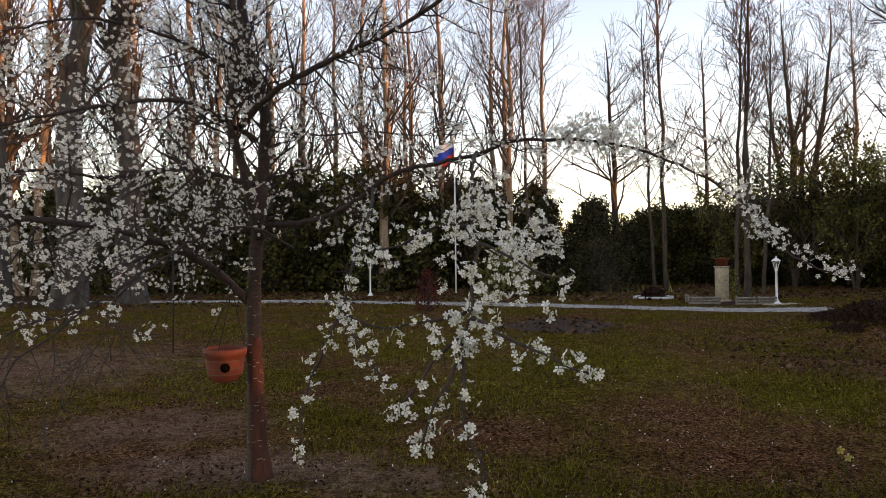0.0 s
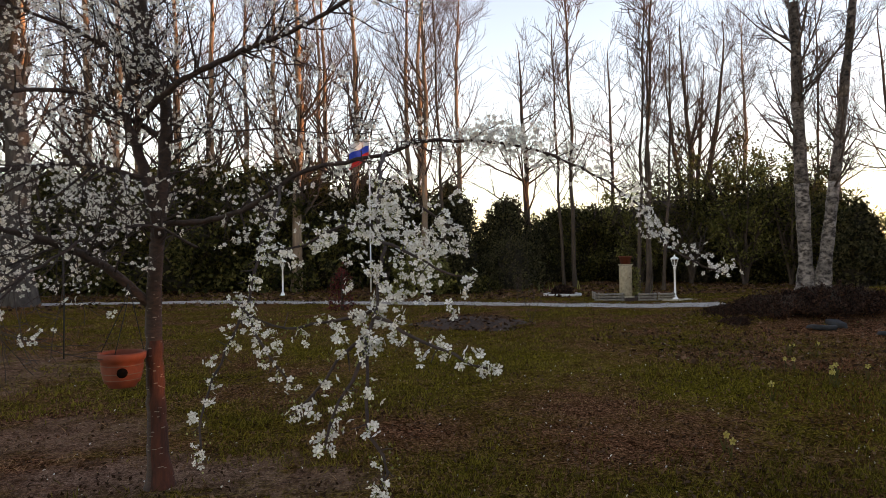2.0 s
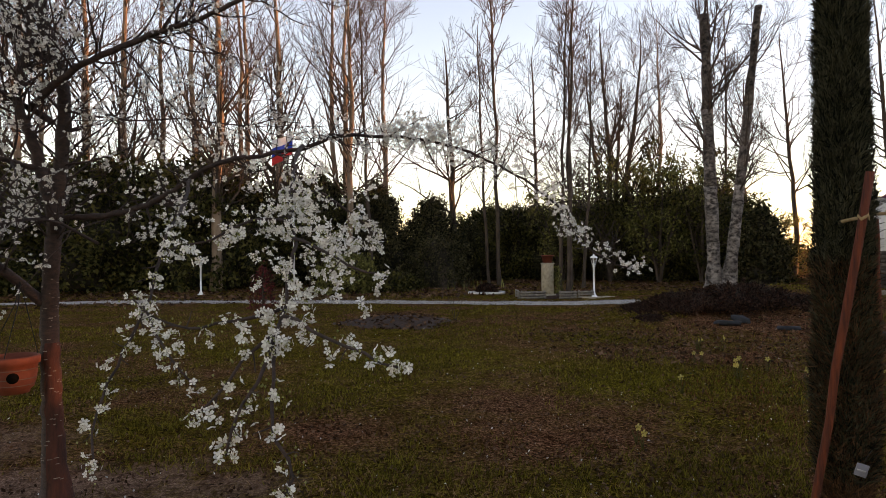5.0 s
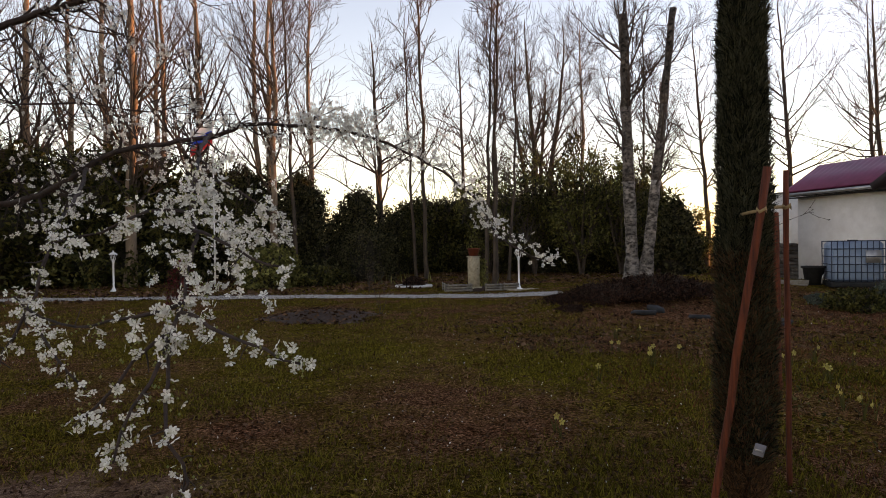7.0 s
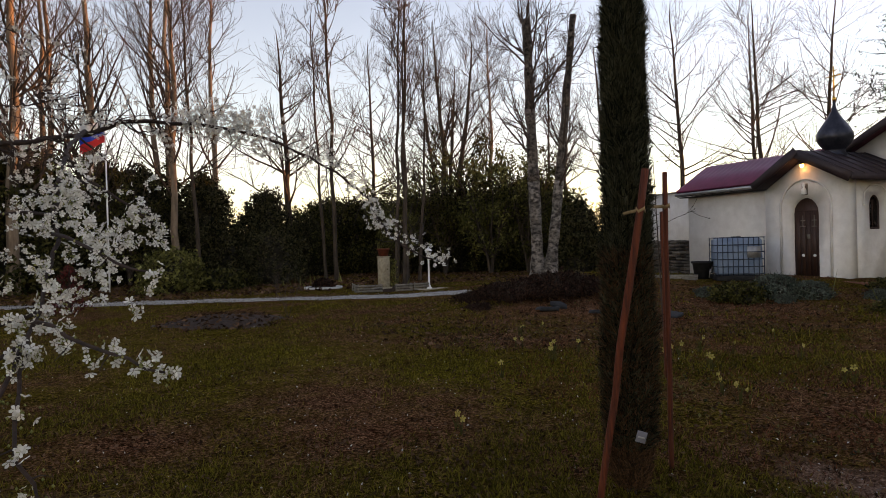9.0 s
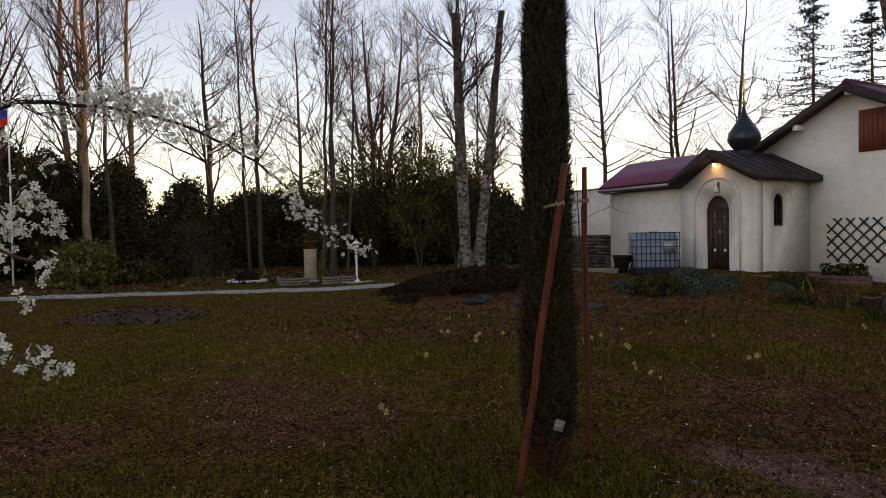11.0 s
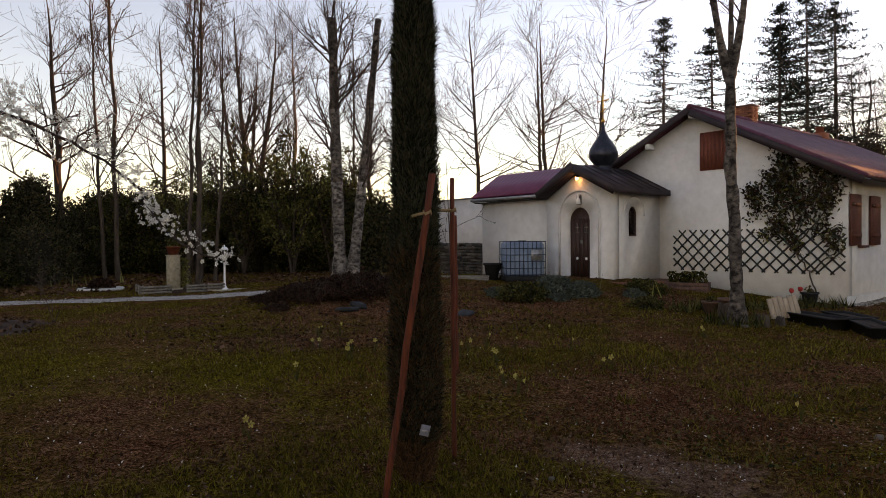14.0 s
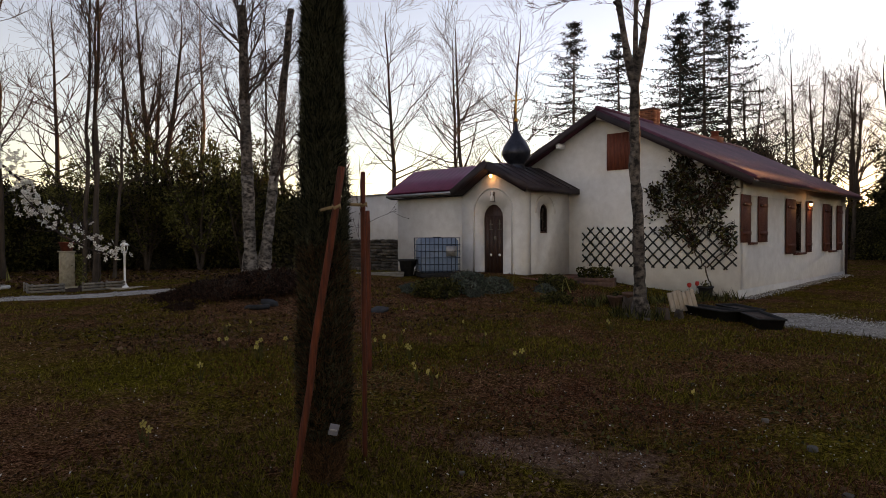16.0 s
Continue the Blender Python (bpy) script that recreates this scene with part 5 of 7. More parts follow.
def tie(label, pts, width, mt):
    t = thing("tree_tie", label, "tie", "ties on the stakes", at(*pts[0]))
    p = np.array(pts) - np.array(pts[0])
    v = np.concatenate([p - (0, 0, width / 2), p + (0, 0, width / 2), p - (0, 0, width / 2) + (0.004, 0.004, 0), p + (0, 0, width / 2) + (0.004, 0.004, 0)])
    n = len(p)
    q = np.arange(n - 1)
    part("strap", Build().add(v, [np.stack([q, q + 1, n + q + 1, n + q], 1), np.stack([2 * n + q, 3 * n + q, 3 * n + q + 1, 2 * n + q + 1], 1), np.stack([n + q, n + q + 1, 3 * n + q + 1, 3 * n + q], 1), np.stack([q, 2 * n + q, 2 * n + q + 1, q + 1], 1)]), M[mt], t)
    return t


def loop_round(x, y, z, r, n=10):
    return [(x + r * math.cos(a), y + r * math.sin(a), z + 0.012 * math.sin(3 * a)) for a in np.linspace(0, 2 * np.pi, n)]


tie("pale fabric tie round the leaning stake", loop_round(3.095, 2.032, 1.74, 0.028) + [(3.09, 2.08, 1.735), (3.09, 2.15, 1.725), (3.12, 2.21, 1.72)], 0.018, "strap")
tie("orange strap between the upright stake and the cypress", loop_round(3.762, 2.438, 1.79, 0.028) + [(3.66, 2.42, 1.785), (3.5, 2.38, 1.78), (3.36, 2.33, 1.78)], 0.022, "strap")
tag_t = thing("plant_label", "small pale plant label hanging in the cypress", "label", m=pose(3.08, 2.05, 0.43, 12, 14, -42))
part("card", Build().box(-0.028, 0.028, -0.002, 0.002, -0.036, 0.036, None, 0.001), M["tag"], tag_t)
part("printed_bar", Build().box(-0.02, 0.02, -0.0035, -0.002, -0.008, 0.003), M["zinc"], tag_t, "pale unreadable printed line")
part("wire", Build().tube([(0, 0, 0.036), (0.01, 0.03, 0.07), (0.03, 0.08, 0.09)], 0.0012, 4), M["iron"], tag_t)

# ---- flowering plum ----
BRANCHES = {
    "trunk": [(-1.22, 4.14, -0.09), (-1.24, 4.13, 0.6), (-1.25, 4.13, 1.17), (-1.22, 4.07, 1.5), (-1.15, 4.01, 2.11), (-1.11, 3.96, 2.62), (-1.21, 3.9, 3.08), (-1.28, 3.9, 3.63)],
    "second": [(-1.17, 4.02, 1.74), (-1.25, 3.91, 2.22), (-1.32, 3.81, 2.53), (-1.24, 3.8, 2.97), (-1.31, 3.7, 3.54)],
    "upright": [(-1.26, 3.86, 2.5), (-1.0, 3.7, 2.69), (-0.61, 3.59, 2.87), (-0.23, 3.48, 3.01), (0.13, 3.37, 3.18), (0.4, 3.26, 3.34)],
    "right": [(-1.14, 4.02, 1.82), (-0.71, 3.71, 1.85), (-0.38, 3.4, 1.96), (-0.2, 3.29, 2.08), (0.11, 3.28, 2.16), (0.39, 3.27, 2.22), (0.51, 3.27, 2.28), (0.73, 3.27, 2.29), (1.08, 3.24, 2.27), (1.42, 3.1, 2.14), (1.62, 2.95, 1.99), (1.71, 2.75, 1.84), (1.72, 2.5, 1.64), (1.79, 2.35, 1.54), (1.95, 2.3, 1.47)],
    "hang": [(0.33, 3.26, 2.21), (0.25, 2.58, 2.02), (0.22, 2.08, 1.76), (0.21, 1.84, 1.58), (0.17, 1.64, 1.4), (0.15, 1.51, 1.3), (0.13, 1.36, 1.13), (0.15, 1.29, 1.03), (0.18, 1.26, 0.99), (0.15, 1.24, 0.9)],
    "hang_right": [(0.16, 1.59, 1.38), (0.28, 1.44, 1.33), (0.37, 1.34, 1.29), (0.47, 1.18, 1.26)],
    "hang_left": [(0.15, 1.54, 1.33), (0.06, 1.49, 1.26), (-0.02, 1.45, 1.17), (-0.1, 1.4, 1.1)],
    "hang_low": [(0.14, 1.51, 1.32), (0.1, 1.44, 1.22), (0.04, 1.37, 1.13), (0.0, 1.32, 1.01)],
    "hang_side": [(0.17, 1.64, 1.4), (0.01, 1.74, 1.35), (-0.14, 1.85, 1.32), (-0.28, 1.95, 1.36), (-0.36, 2.0, 1.42)],
    "spray": [(0.21, 1.88, 1.64), (0.3, 1.73, 1.6), (0.39, 1.58, 1.54), (0.48, 1.5, 1.51)],
    "spray_up": [(0.22, 2.13, 1.84), (0.34, 2.08, 1.83), (0.45, 2.03, 1.75), (0.56, 1.98, 1.65)],
    "spray_left": [(0.21, 1.98, 1.71), (0.06, 1.94, 1.71), (-0.08, 1.89, 1.64), (-0.23, 1.9, 1.6)],
    "curtain": [(-0.3, 3.34, 2.01), (-0.28, 2.89, 1.85), (-0.31, 2.35, 1.61), (-0.35, 2.15, 1.36), (-0.4, 2.05, 1.22), (-0.45, 1.96, 1.09), (-0.47, 1.86, 0.97), (-0.45, 1.81, 0.87)],
    "curtain_side": [(-0.35, 2.15, 1.39), (-0.27, 2.0, 1.26), (-0.2, 1.9, 1.19), (-0.13, 1.85, 1.11)],
    "low_left": [(-1.28, 4.11, 1.28), (-1.5, 3.93, 1.54), (-1.71, 3.63, 1.7), (-1.89, 3.23, 1.79), (-2.05, 2.84, 1.81), (-2.28, 2.44, 1.81)],
    "arc": [(-0.91, 3.91, 1.66), (-1.16, 3.72, 1.8), (-1.36, 3.52, 1.75), (-1.62, 3.13, 1.51), (-1.78, 2.84, 1.34), (-1.97, 2.44, 1.23), (-2.05, 2.35, 1.09)],
    "left_high": [(-1.17, 3.96, 2.42), (-1.57, 3.72, 2.64), (-1.91, 3.43, 2.56), (-2.13, 3.13, 2.43), (-2.46, 2.84, 2.26)],
    "left_mid": [(-1.16, 4.01, 2.11), (-1.54, 3.62, 2.18), (-1.89, 3.23, 2.08), (-2.1, 2.94, 2.09), (-2.31, 2.64, 1.97)],
    "left_top": [(-1.19, 3.91, 2.81), (-1.68, 3.71, 3.08), (-2.08, 3.42, 3.09), (-2.48, 3.13, 2.9)],
    "left_top2": [(-1.24, 3.9, 3.16), (-1.56, 3.71, 3.32), (-1.97, 3.42, 3.35)],
    "thin": [(-1.11, 3.96, 2.5), (-0.72, 3.8, 2.43), (-0.37, 3.69, 2.43), (0.05, 3.58, 2.39), (0.3, 3.52, 2.46)],
    "left_low": [(-1.62, 3.13, 1.51), (-1.72, 2.94, 1.29), (-1.65, 2.84, 1.06)],
    "left_back": [(-1.25, 4.02, 1.99), (-1.84, 4.43, 1.85), (-2.51, 4.65, 1.73), (-3.21, 4.77, 1.56)],
    "left_down": [(-1.78, 2.84, 1.34), (-1.85, 2.64, 1.21), (-1.89, 2.44, 1.13), (-1.93, 2.34, 0.94)],
}
THICK = {"trunk": (0.078, 0.03), "second": (0.045, 0.018), "upright": (0.026, 0.01), "right": (0.023, 0.004), "low_left": (0.036, 0.012), "hang": (0.013, 0.0045), "curtain": (0.011, 0.004), "arc": (0.01, 0.005), "left_high": (0.022, 0.006), "left_mid": (0.022, 0.006), "left_top": (0.018, 0.005)}


def curve(pts, step=0.06):
    """A smooth line through the points."""
    p = np.array(pts, float)
    d = np.r_[0, np.cumsum(np.linalg.norm(np.diff(p, axis=0), axis=1))]
    tan = np.gradient(p, d, axis=0)
    s = np.linspace(0, d[-1], max(4, int(d[-1] / step)))
    k = np.clip(np.searchsorted(d, s, side="right") - 1, 0, len(p) - 2)
    h = (d[k + 1] - d[k])[:, None]
    u = ((s - d[k]) / (d[k + 1] - d[k]))[:, None]
    return (2 * u**3 - 3 * u**2 + 1) * p[k] + (u**3 - 2 * u**2 + u) * h * tan[k] + (-2 * u**3 + 3 * u**2) * p[k + 1] + (u**3 - u**2) * h * tan[k + 1]


def flowers(rng, c, n, size):
    """Five-petalled blossoms at c facing n: vertices, triangles."""
    m = len(c)
    a = unit(np.cross(n, rng.normal(size=(m, 3))))
    b = np.cross(n, a)
    ph = np.arange(5) * 2 * np.pi / 5 + rng.uniform(0, 6, (m, 1))
    r = size * rng.uniform(0.8, 1.15, (m, 1, 1))
    cup = rng.uniform(0.1, 0.55, (m, 1, 1))

    def spot(ang, q, lift):
        return c[:, None] + r * q * (np.cos(ang)[..., None] * a[:, None] + np.sin(ang)[..., None] * b[:, None]) + r * lift * cup * n[:, None]

    v = np.stack([spot(ph, 0.05, 0.0), spot(ph - 0.52, 0.68, 0.55), spot(ph - 0.2, 1.0, 0.9), spot(ph + 0.2, 1.0, 0.9), spot(ph + 0.52, 0.68, 0.55)], 2).reshape(-1, 3)
    i = (np.arange(m * 5) * 5)[:, None]
    return v, np.concatenate([i + (0, 1, 2), i + (0, 2, 3), i + (0, 3, 4)])


def plum_tree():
    rng = np.random.default_rng(101)
    t = thing("plum_tree", "flowering plum tree with white blossom on drooping branches", "tree", m=at(-1.22, 4.14, 0))
    base = np.array([-1.22, 4.14, 0])
    lines, radii = {}, {}
    for name, pts in BRANCHES.items():
        p = curve(pts) - base
        p[1:-1] += rng.normal(size=p[1:-1].shape) * (0.004 if name != "trunk" else 0.002)
        r0, r1 = THICK.get(name, (0.0075, 0.0035))
        s = np.linspace(0, 1, len(p))
        r = r0 + (r1 - r0) * s**0.7
        if name == "trunk":
            r = r + 0.035 * np.exp(-np.clip(p[:, 2], 0, None) / 0.09)
        r = r * (1 + rng.normal(size=len(r)) * 0.05)
        lines[name], radii[name] = p, r
        part("trunk" if name == "trunk" else "branch", Build().tube(p, r, 12 if name == "trunk" else 7), M["plum_bark"], t, "", True)
    # the reddish strip of peeled bark on the trunk
    p = lines["trunk"]
    low = p[p[:, 2] < 1.05]
    a = np.linspace(-1.9, 0.7, 9)
    rr = np.interp(low[:, 2], lines["trunk"][:, 2], radii["trunk"]) * 1.035
    v = np.stack([low[:, None, 0] + rr[:, None] * np.cos(a), low[:, None, 1] + rr[:, None] * np.sin(a), low[:, None, 2] + 0 * a], -1)
    n = len(low)
    i, j = np.meshgrid(np.arange(n - 1), np.arange(8), indexing="ij")
    q = i * 9 + j
    part("peeled_bark", Build().add(v.reshape(-1, 3), [np.stack([q, q + 1, q + 10, q + 9], -1).reshape(-1, 4)]), M["plum_red"], t, "reddish strip of bare wood", True)

    # short pale bark scars across the trunk
    g = np.random.default_rng(102)
    b = Build()
    for _ in range(70):
        z, a0 = g.uniform(0.05, 1.5), g.uniform(-2.9, -0.1)
        k = np.array([np.interp(z, p[:, 2], p[:, q]) for q in range(2)])
        rr2 = np.interp(z, p[:, 2], radii["trunk"]) * 1.05
        aa = a0 + np.linspace(0, g.uniform(0.12, 0.45), 4)
        low_e = np.stack([k[0] + rr2 * np.cos(aa), k[1] + rr2 * np.sin(aa), z + 0 * aa], 1)
        b.add(np.concatenate([low_e, low_e + (0, 0, g.uniform(0.003, 0.007))]), [np.array([(0, 1, 5, 4), (1, 2, 6, 5), (2, 3, 7, 6)])])
    part("bark_scar", b, M["grey_wood"], t, "short pale bark scars", kind="stuff")

    near = ("hang", "hang_right", "hang_left", "hang_low", "hang_side", "spray", "spray_up", "spray_left", "curtain", "curtain_side")
    twig_sets, bloom, face = [], [], []
    for name, p in lines.items():
        r = radii[name]
        if name in near:
            P2, r2 = sprout(rng, p[None], np.maximum(r, 0.003)[None], max(3, int(len(p) * 0.5)), 0.25, 1.0, 0.1, 60, -0.1, 3, 0.2, 0.6, 0.4)
            twig_sets.append((P2, np.maximum(r2, 0.0012)))
            continue
        lo = {"trunk": 0.42, "second": 0.3, "low_left": 0.12, "right": 0.1}.get(name, 0.08)
        num = int(len(p) * {"right": 0.75, "trunk": 1.3, "second": 1.4}.get(name, 1.1))
        P1, r1 = sprout(rng, p[None], np.minimum(r, 0.016)[None], num, lo, 1.0, 0.62 if name != "right" else 0.2, 58, 0.55 if name in ("trunk", "second", "upright") else 0.1, 7, 0.13, 0.5, 0.3, 0.4)
        P2, r2 = sprout(rng, P1, r1, 4, 0.2, 1.0, 0.24, 50, 0.05, 4, 0.15, 0.6, 0.4)
        twig_sets += [(P1, np.maximum(r1, 0.0022)), (P2, np.maximum(r2, 0.0016))]
        dens = 0.62 if p[:, 0].mean() < -0.35 else 0.4
        if name in ("trunk", "second", "upright", "thin"):
            dens = 0.42
        if name in ("right", "left_down", "left_low", "arc"):
            dens = 0.22
        for Q in (P1[:, 2:], P2[:, 1:]):
            c = Q.reshape(-1, 3)
            c = c[(rng.uniform(size=len(c)) < dens) & ((c[:, 0] < 2.1) | (rng.uniform(size=len(c)) < 0.12))]
            bloom.append(c)
        if name == "right":
            s = np.linspace(0, 1, len(p))
            for lo_s, hi_s, num_b in ((0.54, 0.68, 290), (0.68, 0.84, 70), (0.84, 0.93, 40), (0.94, 1.0, 24)):
                k = rng.uniform(lo_s, hi_s, num_b)
                bloom.append(np.stack([np.interp(k, s, p[:, q]) for q in range(3)], 1) + rng.normal(size=(num_b, 3)) * (0.05 if lo_s < 0.7 else 0.02) + (0, 0, 0.025))
    b = Build()
    for Q, r in twig_sets:
        v, f = tubes(Q, r, 4)
        b.add(v, [f])
    part("twig", b, M["plum_bark"], t, "fine dark twigs", kind="stuff")
    c = np.concatenate(bloom)
    c = c[(c[:, 2] > 1.2 - 0.12 * np.clip(-1.0 - c[:, 0], 0, 1)) | (c[:, 0] > 0.6)]
    c = c[rng.uniform(size=len(c)) < 0.45]
    c = np.repeat(c, 6, 0) + rng.normal(size=(len(c) * 6, 3)) * 0.024
    v, f = flowers(rng, c, unit(rng.normal(size=c.shape) + (0.1, -0.5, -0.1)), 0.0135)
    part("blossoms", make_mesh("blossoms", v, [f], [M["petal"]]), None, t, "white five-petalled blossom", kind="stuff")

    meshes = []
    for k in range(6):
        g = np.random.default_rng(200 + k)
        m = int(g.integers(6, 11))
        way = unit(g.normal(size=(m, 3)))
        v, f = flowers(g, way * g.uniform(0.016, 0.036, (m, 1)), unit(way + g.normal(size=way.shape) * 0.4), 0.0135)
        eye = (way * 0.012)[:, None] + np.array([(0.004, 0, 0), (-0.002, 0.0035, 0), (-0.002, -0.0035, 0), (0, 0, 0.005)])
        stalk = np.array([(0, 1, 2), (0, 1, 3), (1, 2, 3), (2, 0, 3)])
        ef = (np.arange(m)[:, None, None] * 4 + stalk).reshape(-1, 3) + len(v)
        meshes.append(make_mesh("blossom", np.concatenate([v, eye.reshape(-1, 3)]), [f, ef], [M["petal"], M["bud"]], index=[0, 1]))
    oct_ = np.array([(1, 0, 0), (-1, 0, 0), (0, 1, 0), (0, -1, 0), (0, 0, 1.3), (0, 0, -1.3)]) * 0.0042
    of = np.array([(0, 2, 4), (2, 1, 4), (1, 3, 4), (3, 0, 4), (2, 0, 5), (1, 2, 5), (3, 1, 5), (0, 3, 5)])
    c = np.concatenate([lines[n][int(len(lines[n]) * 0.4):] for n in near])
    c = np.repeat(c, 4, 0) + rng.normal(size=(len(c) * 4, 3)) * 0.022
    part("flower_bud", make_mesh("flower_bud", (c[:, None] + oct_).reshape(-1, 3), [(np.arange(len(c))[:, None, None] * 6 + of).reshape(-1, 3)], [M["bud"]]), None, t, "small yellow-green buds", kind="stuff")
    count = 0
    for name in near:
        p = lines[name]
        d = np.r_[0, np.cumsum(np.linalg.norm(np.diff(p, axis=0), axis=1))]
        s = {"hang": 0.95, "curtain": 0.5}.get(name, 0.03)
        while s < d[-1]:
            q = np.array([np.interp(s, d, p[:, k]) for k in range(3)])
            thick = 2 if name in ("hang", "spray", "spray_left", "spray_up") and q[2] > 1.33 else 1
            for _ in range(thick):
                ob = new("blossom", meshes[int(rng.integers(6))])
                ob.parent = t
                off = rng.normal(size=3) * ((0.06, 0.045, 0.05) if thick > 1 else (0.02, 0.02, 0.02))
                ob.matrix_basis = pose(*(q + off + (0, -0.01, -0.01)), *rng.uniform(0, 360, 3)) @ Matrix.Scale(float(rng.uniform(0.75, 1.2)), 4)
                count += 1
            s += rng.uniform(0.045, 0.12) if thick == 1 else rng.uniform(0.028, 0.055)
        ob = new("blossom", meshes[int(rng.integers(6))])
        ob.parent = t
        ob.matrix_basis = pose(*p[-1], *rng.uniform(0, 360, 3))
    return t


plum_tree()

# ---- the house's fittings ----
chim = thing("chimney", "small red brick chimney with a flat cap", "chimney", m=HOUSE)
bricks = Build().box(-0.105, 0.105, -0.05, 0.05, -0.03, 0.03, None, 0.004).mesh("brick", M["brick"])
part("flue", Build().box(3.26, 3.66, 4.13, 4.53, APEX - 0.2, APEX + 0.55), M["dark_clay"], chim)
for row in range(11):
    z, odd = APEX - 0.12 + row * 0.068, (row % 2) * 0.1
    for side in range(4):
        for k in range(2):
            ob = new("brick", bricks)
            ob.parent = chim
            if side % 2 == 0:
                ob.matrix_basis = pose(3.25 if side == 0 else 3.67, 4.19 + k * 0.22 + odd, z, 0, 0, 90)
            else:
                ob.matrix_basis = pose(3.31 + k * 0.22 + odd * 0.5, 4.12 if side == 1 else 4.54, z)
part("cap", Build().box(3.17, 3.75, 4.04, 4.62, APEX + 0.6, APEX + 0.65, None, 0.01), M["dark_clay"], chim)
stack = thing("roof_vent", "low clay chimney pot on the ridge", "chimney", m=HOUSE)
part("base", Build().box(8.9, 9.4, 4.0, 4.5, APEX - 0.1, APEX + 0.3, None, 0.01), M["brick"], stack)
part("pot", Build().lathe([(0.16, APEX + 0.3), (0.14, APEX + 0.48), (0.17, APEX + 0.5), (0.17, APEX + 0.54), (0.1, APEX + 0.54)], 14, (9.15, 4.25, 0)), M["terracotta"], stack)

trellis = thing("trellis", "dark expanding wooden trellis fixed to the gable wall", "trellis", m=HOUSE)
T0, T1, B0, B1 = 0.26, 4.86, 0.68, 1.8
for sgn in (1, -1):
    tilt = 1.0
    c = T0 - (B1 - B0) * tilt
    while c < T1 + (B1 - B0) * tilt:
        a0, a1 = (c, B0), (c + (B1 - B0) * tilt, B1)
        ya, yb = max(a0[0], T0), min(a1[0], T1)
        if yb - ya > 0.08:
            za, zb = B0 + (ya - c) / tilt, B0 + (yb - c) / tilt
            if sgn < 0:
                ya, yb = T0 + T1 - ya, T0 + T1 - yb
            x = -0.035 if sgn > 0 else -0.02
            q = Vector((0, yb - ya, zb - za))
            m = Matrix.Translation((x, (ya + yb) / 2, (za + zb) / 2)) @ Matrix.Rotation(math.atan2(q.z, q.y), 4, "X")
            part("slat", Build().box(-0.007, 0.007, -q.length / 2 - 0.04, q.length / 2 + 0.04, -0.021, 0.021, m), M["trellis"], trellis)
        c += 0.34


def climber():
    rng = np.random.default_rng(111)
    t = thing("climbing_plant", "straggling climber with grey-green and dry leaves on the gable wall", "plant", m=HOUSE)
    stems = [[(-0.12, 0.85, 0.0), (-0.1, 0.95, 0.5), (-0.08, 1.25, 1.0), (-0.08, 1.4, 1.6), (-0.08, 1.2, 2.4), (-0.08, 1.5, 3.1), (-0.08, 1.7, 4.0)],
             [(-0.08, 1.3, 1.2), (-0.08, 1.9, 1.9), (-0.08, 2.3, 2.5), (-0.08, 2.5, 2.9)], [(-0.08, 1.3, 1.5), (-0.08, 0.8, 2.1), (-0.08, 0.5, 2.8), (-0.08, 0.35, 3.25)],
             [(-0.08, 1.3, 2.0), (-0.08, 1.7, 2.6), (-0.08, 2.0, 3.2)], [(-0.08, 1.2, 2.4), (-0.08, 0.8, 2.9), (-0.08, 0.9, 3.4)], [(-0.08, 1.0, 0.7), (-0.06, 0.5, 1.2), (-0.06, 0.3, 1.9)]]
    ends = []
    for s in stems:
        p = curve(s, 0.12)
        p[1:] += rng.normal(size=p[1:].shape) * (0.01, 0.03, 0.03)
        part("stem", Build().tube(p, np.linspace(0.022, 0.006, len(p)), 6), M["bark"], t)
        P1, r1 = sprout(rng, p[None], np.full((1, len(p)), 0.012), len(p), 0.25, 1.0, 0.55, 60, 0.2, 5, 0.2, 0.5, 0.4)
        P1[..., 0] = -0.07 - np.abs(P1[..., 0] + 0.07) * 0.3
        v, f = tubes(P1, r1, 4)
        part("shoot", Build().add(v, [f]), M["twig"], t, kind="stuff")
        ends.append(P1[:, 1:].reshape(-1, 3))
    e = np.concatenate(ends)
    e = e[(e[:, 2] > 1.25) & (e[:, 1] > SIDE + 0.1) & (e[:, 2] < EAVE - 0.25 + (e[:, 1] - SIDE) * RISE)]
    for n, mt, nm in ((1500, "laurel", "leaves"), (500, "grey_leaf", "pale_leaves"), (1700, "heather", "dry_leaves")):
        c = e[rng.integers(0, len(e), n)] + rng.normal(size=(n, 3)) * (0.05, 0.11, 0.11)
        c[:, 0] = np.minimum(c[:, 0], -0.03)
        v, f = leaf_cloud(rng, c, np.tile([[-1.0, 0, 0.3]], (n, 1)), 0.058, 2.2)
        part(nm, make_mesh(nm, v, [f], [M[mt]]), None, t, kind="stuff")


climber()


def flower_pot(name, label, x, y, z, r, h, mt, seed, plant="laurel", leaves=160, reach=0.22, group=""):
    t = thing(name, label, "pot", group, at(x, y, z))
    part("pot", Build().lathe([(0.001, 0.0), (r * 0.72, 0.0), (r * 0.95, h * 0.86), (r * 1.06, h * 0.86), (r * 1.06, h), (r * 0.94, h), (r * 0.9, h * 0.86), (0.001, h * 0.86)], 18), M[mt], t)
    if leaves:
        g = np.random.default_rng(seed)
        c = unit(g.normal(size=(leaves, 3)) + (0, 0, 0.8)) * g.uniform(0.2, 1, (leaves, 1)) * reach + (0, 0, h)
        v, f = leaf_cloud(g, c, unit(c), 0.05)
        part("plant", make_mesh("plant", v, [f], [M[plant]]), None, t)
    return t


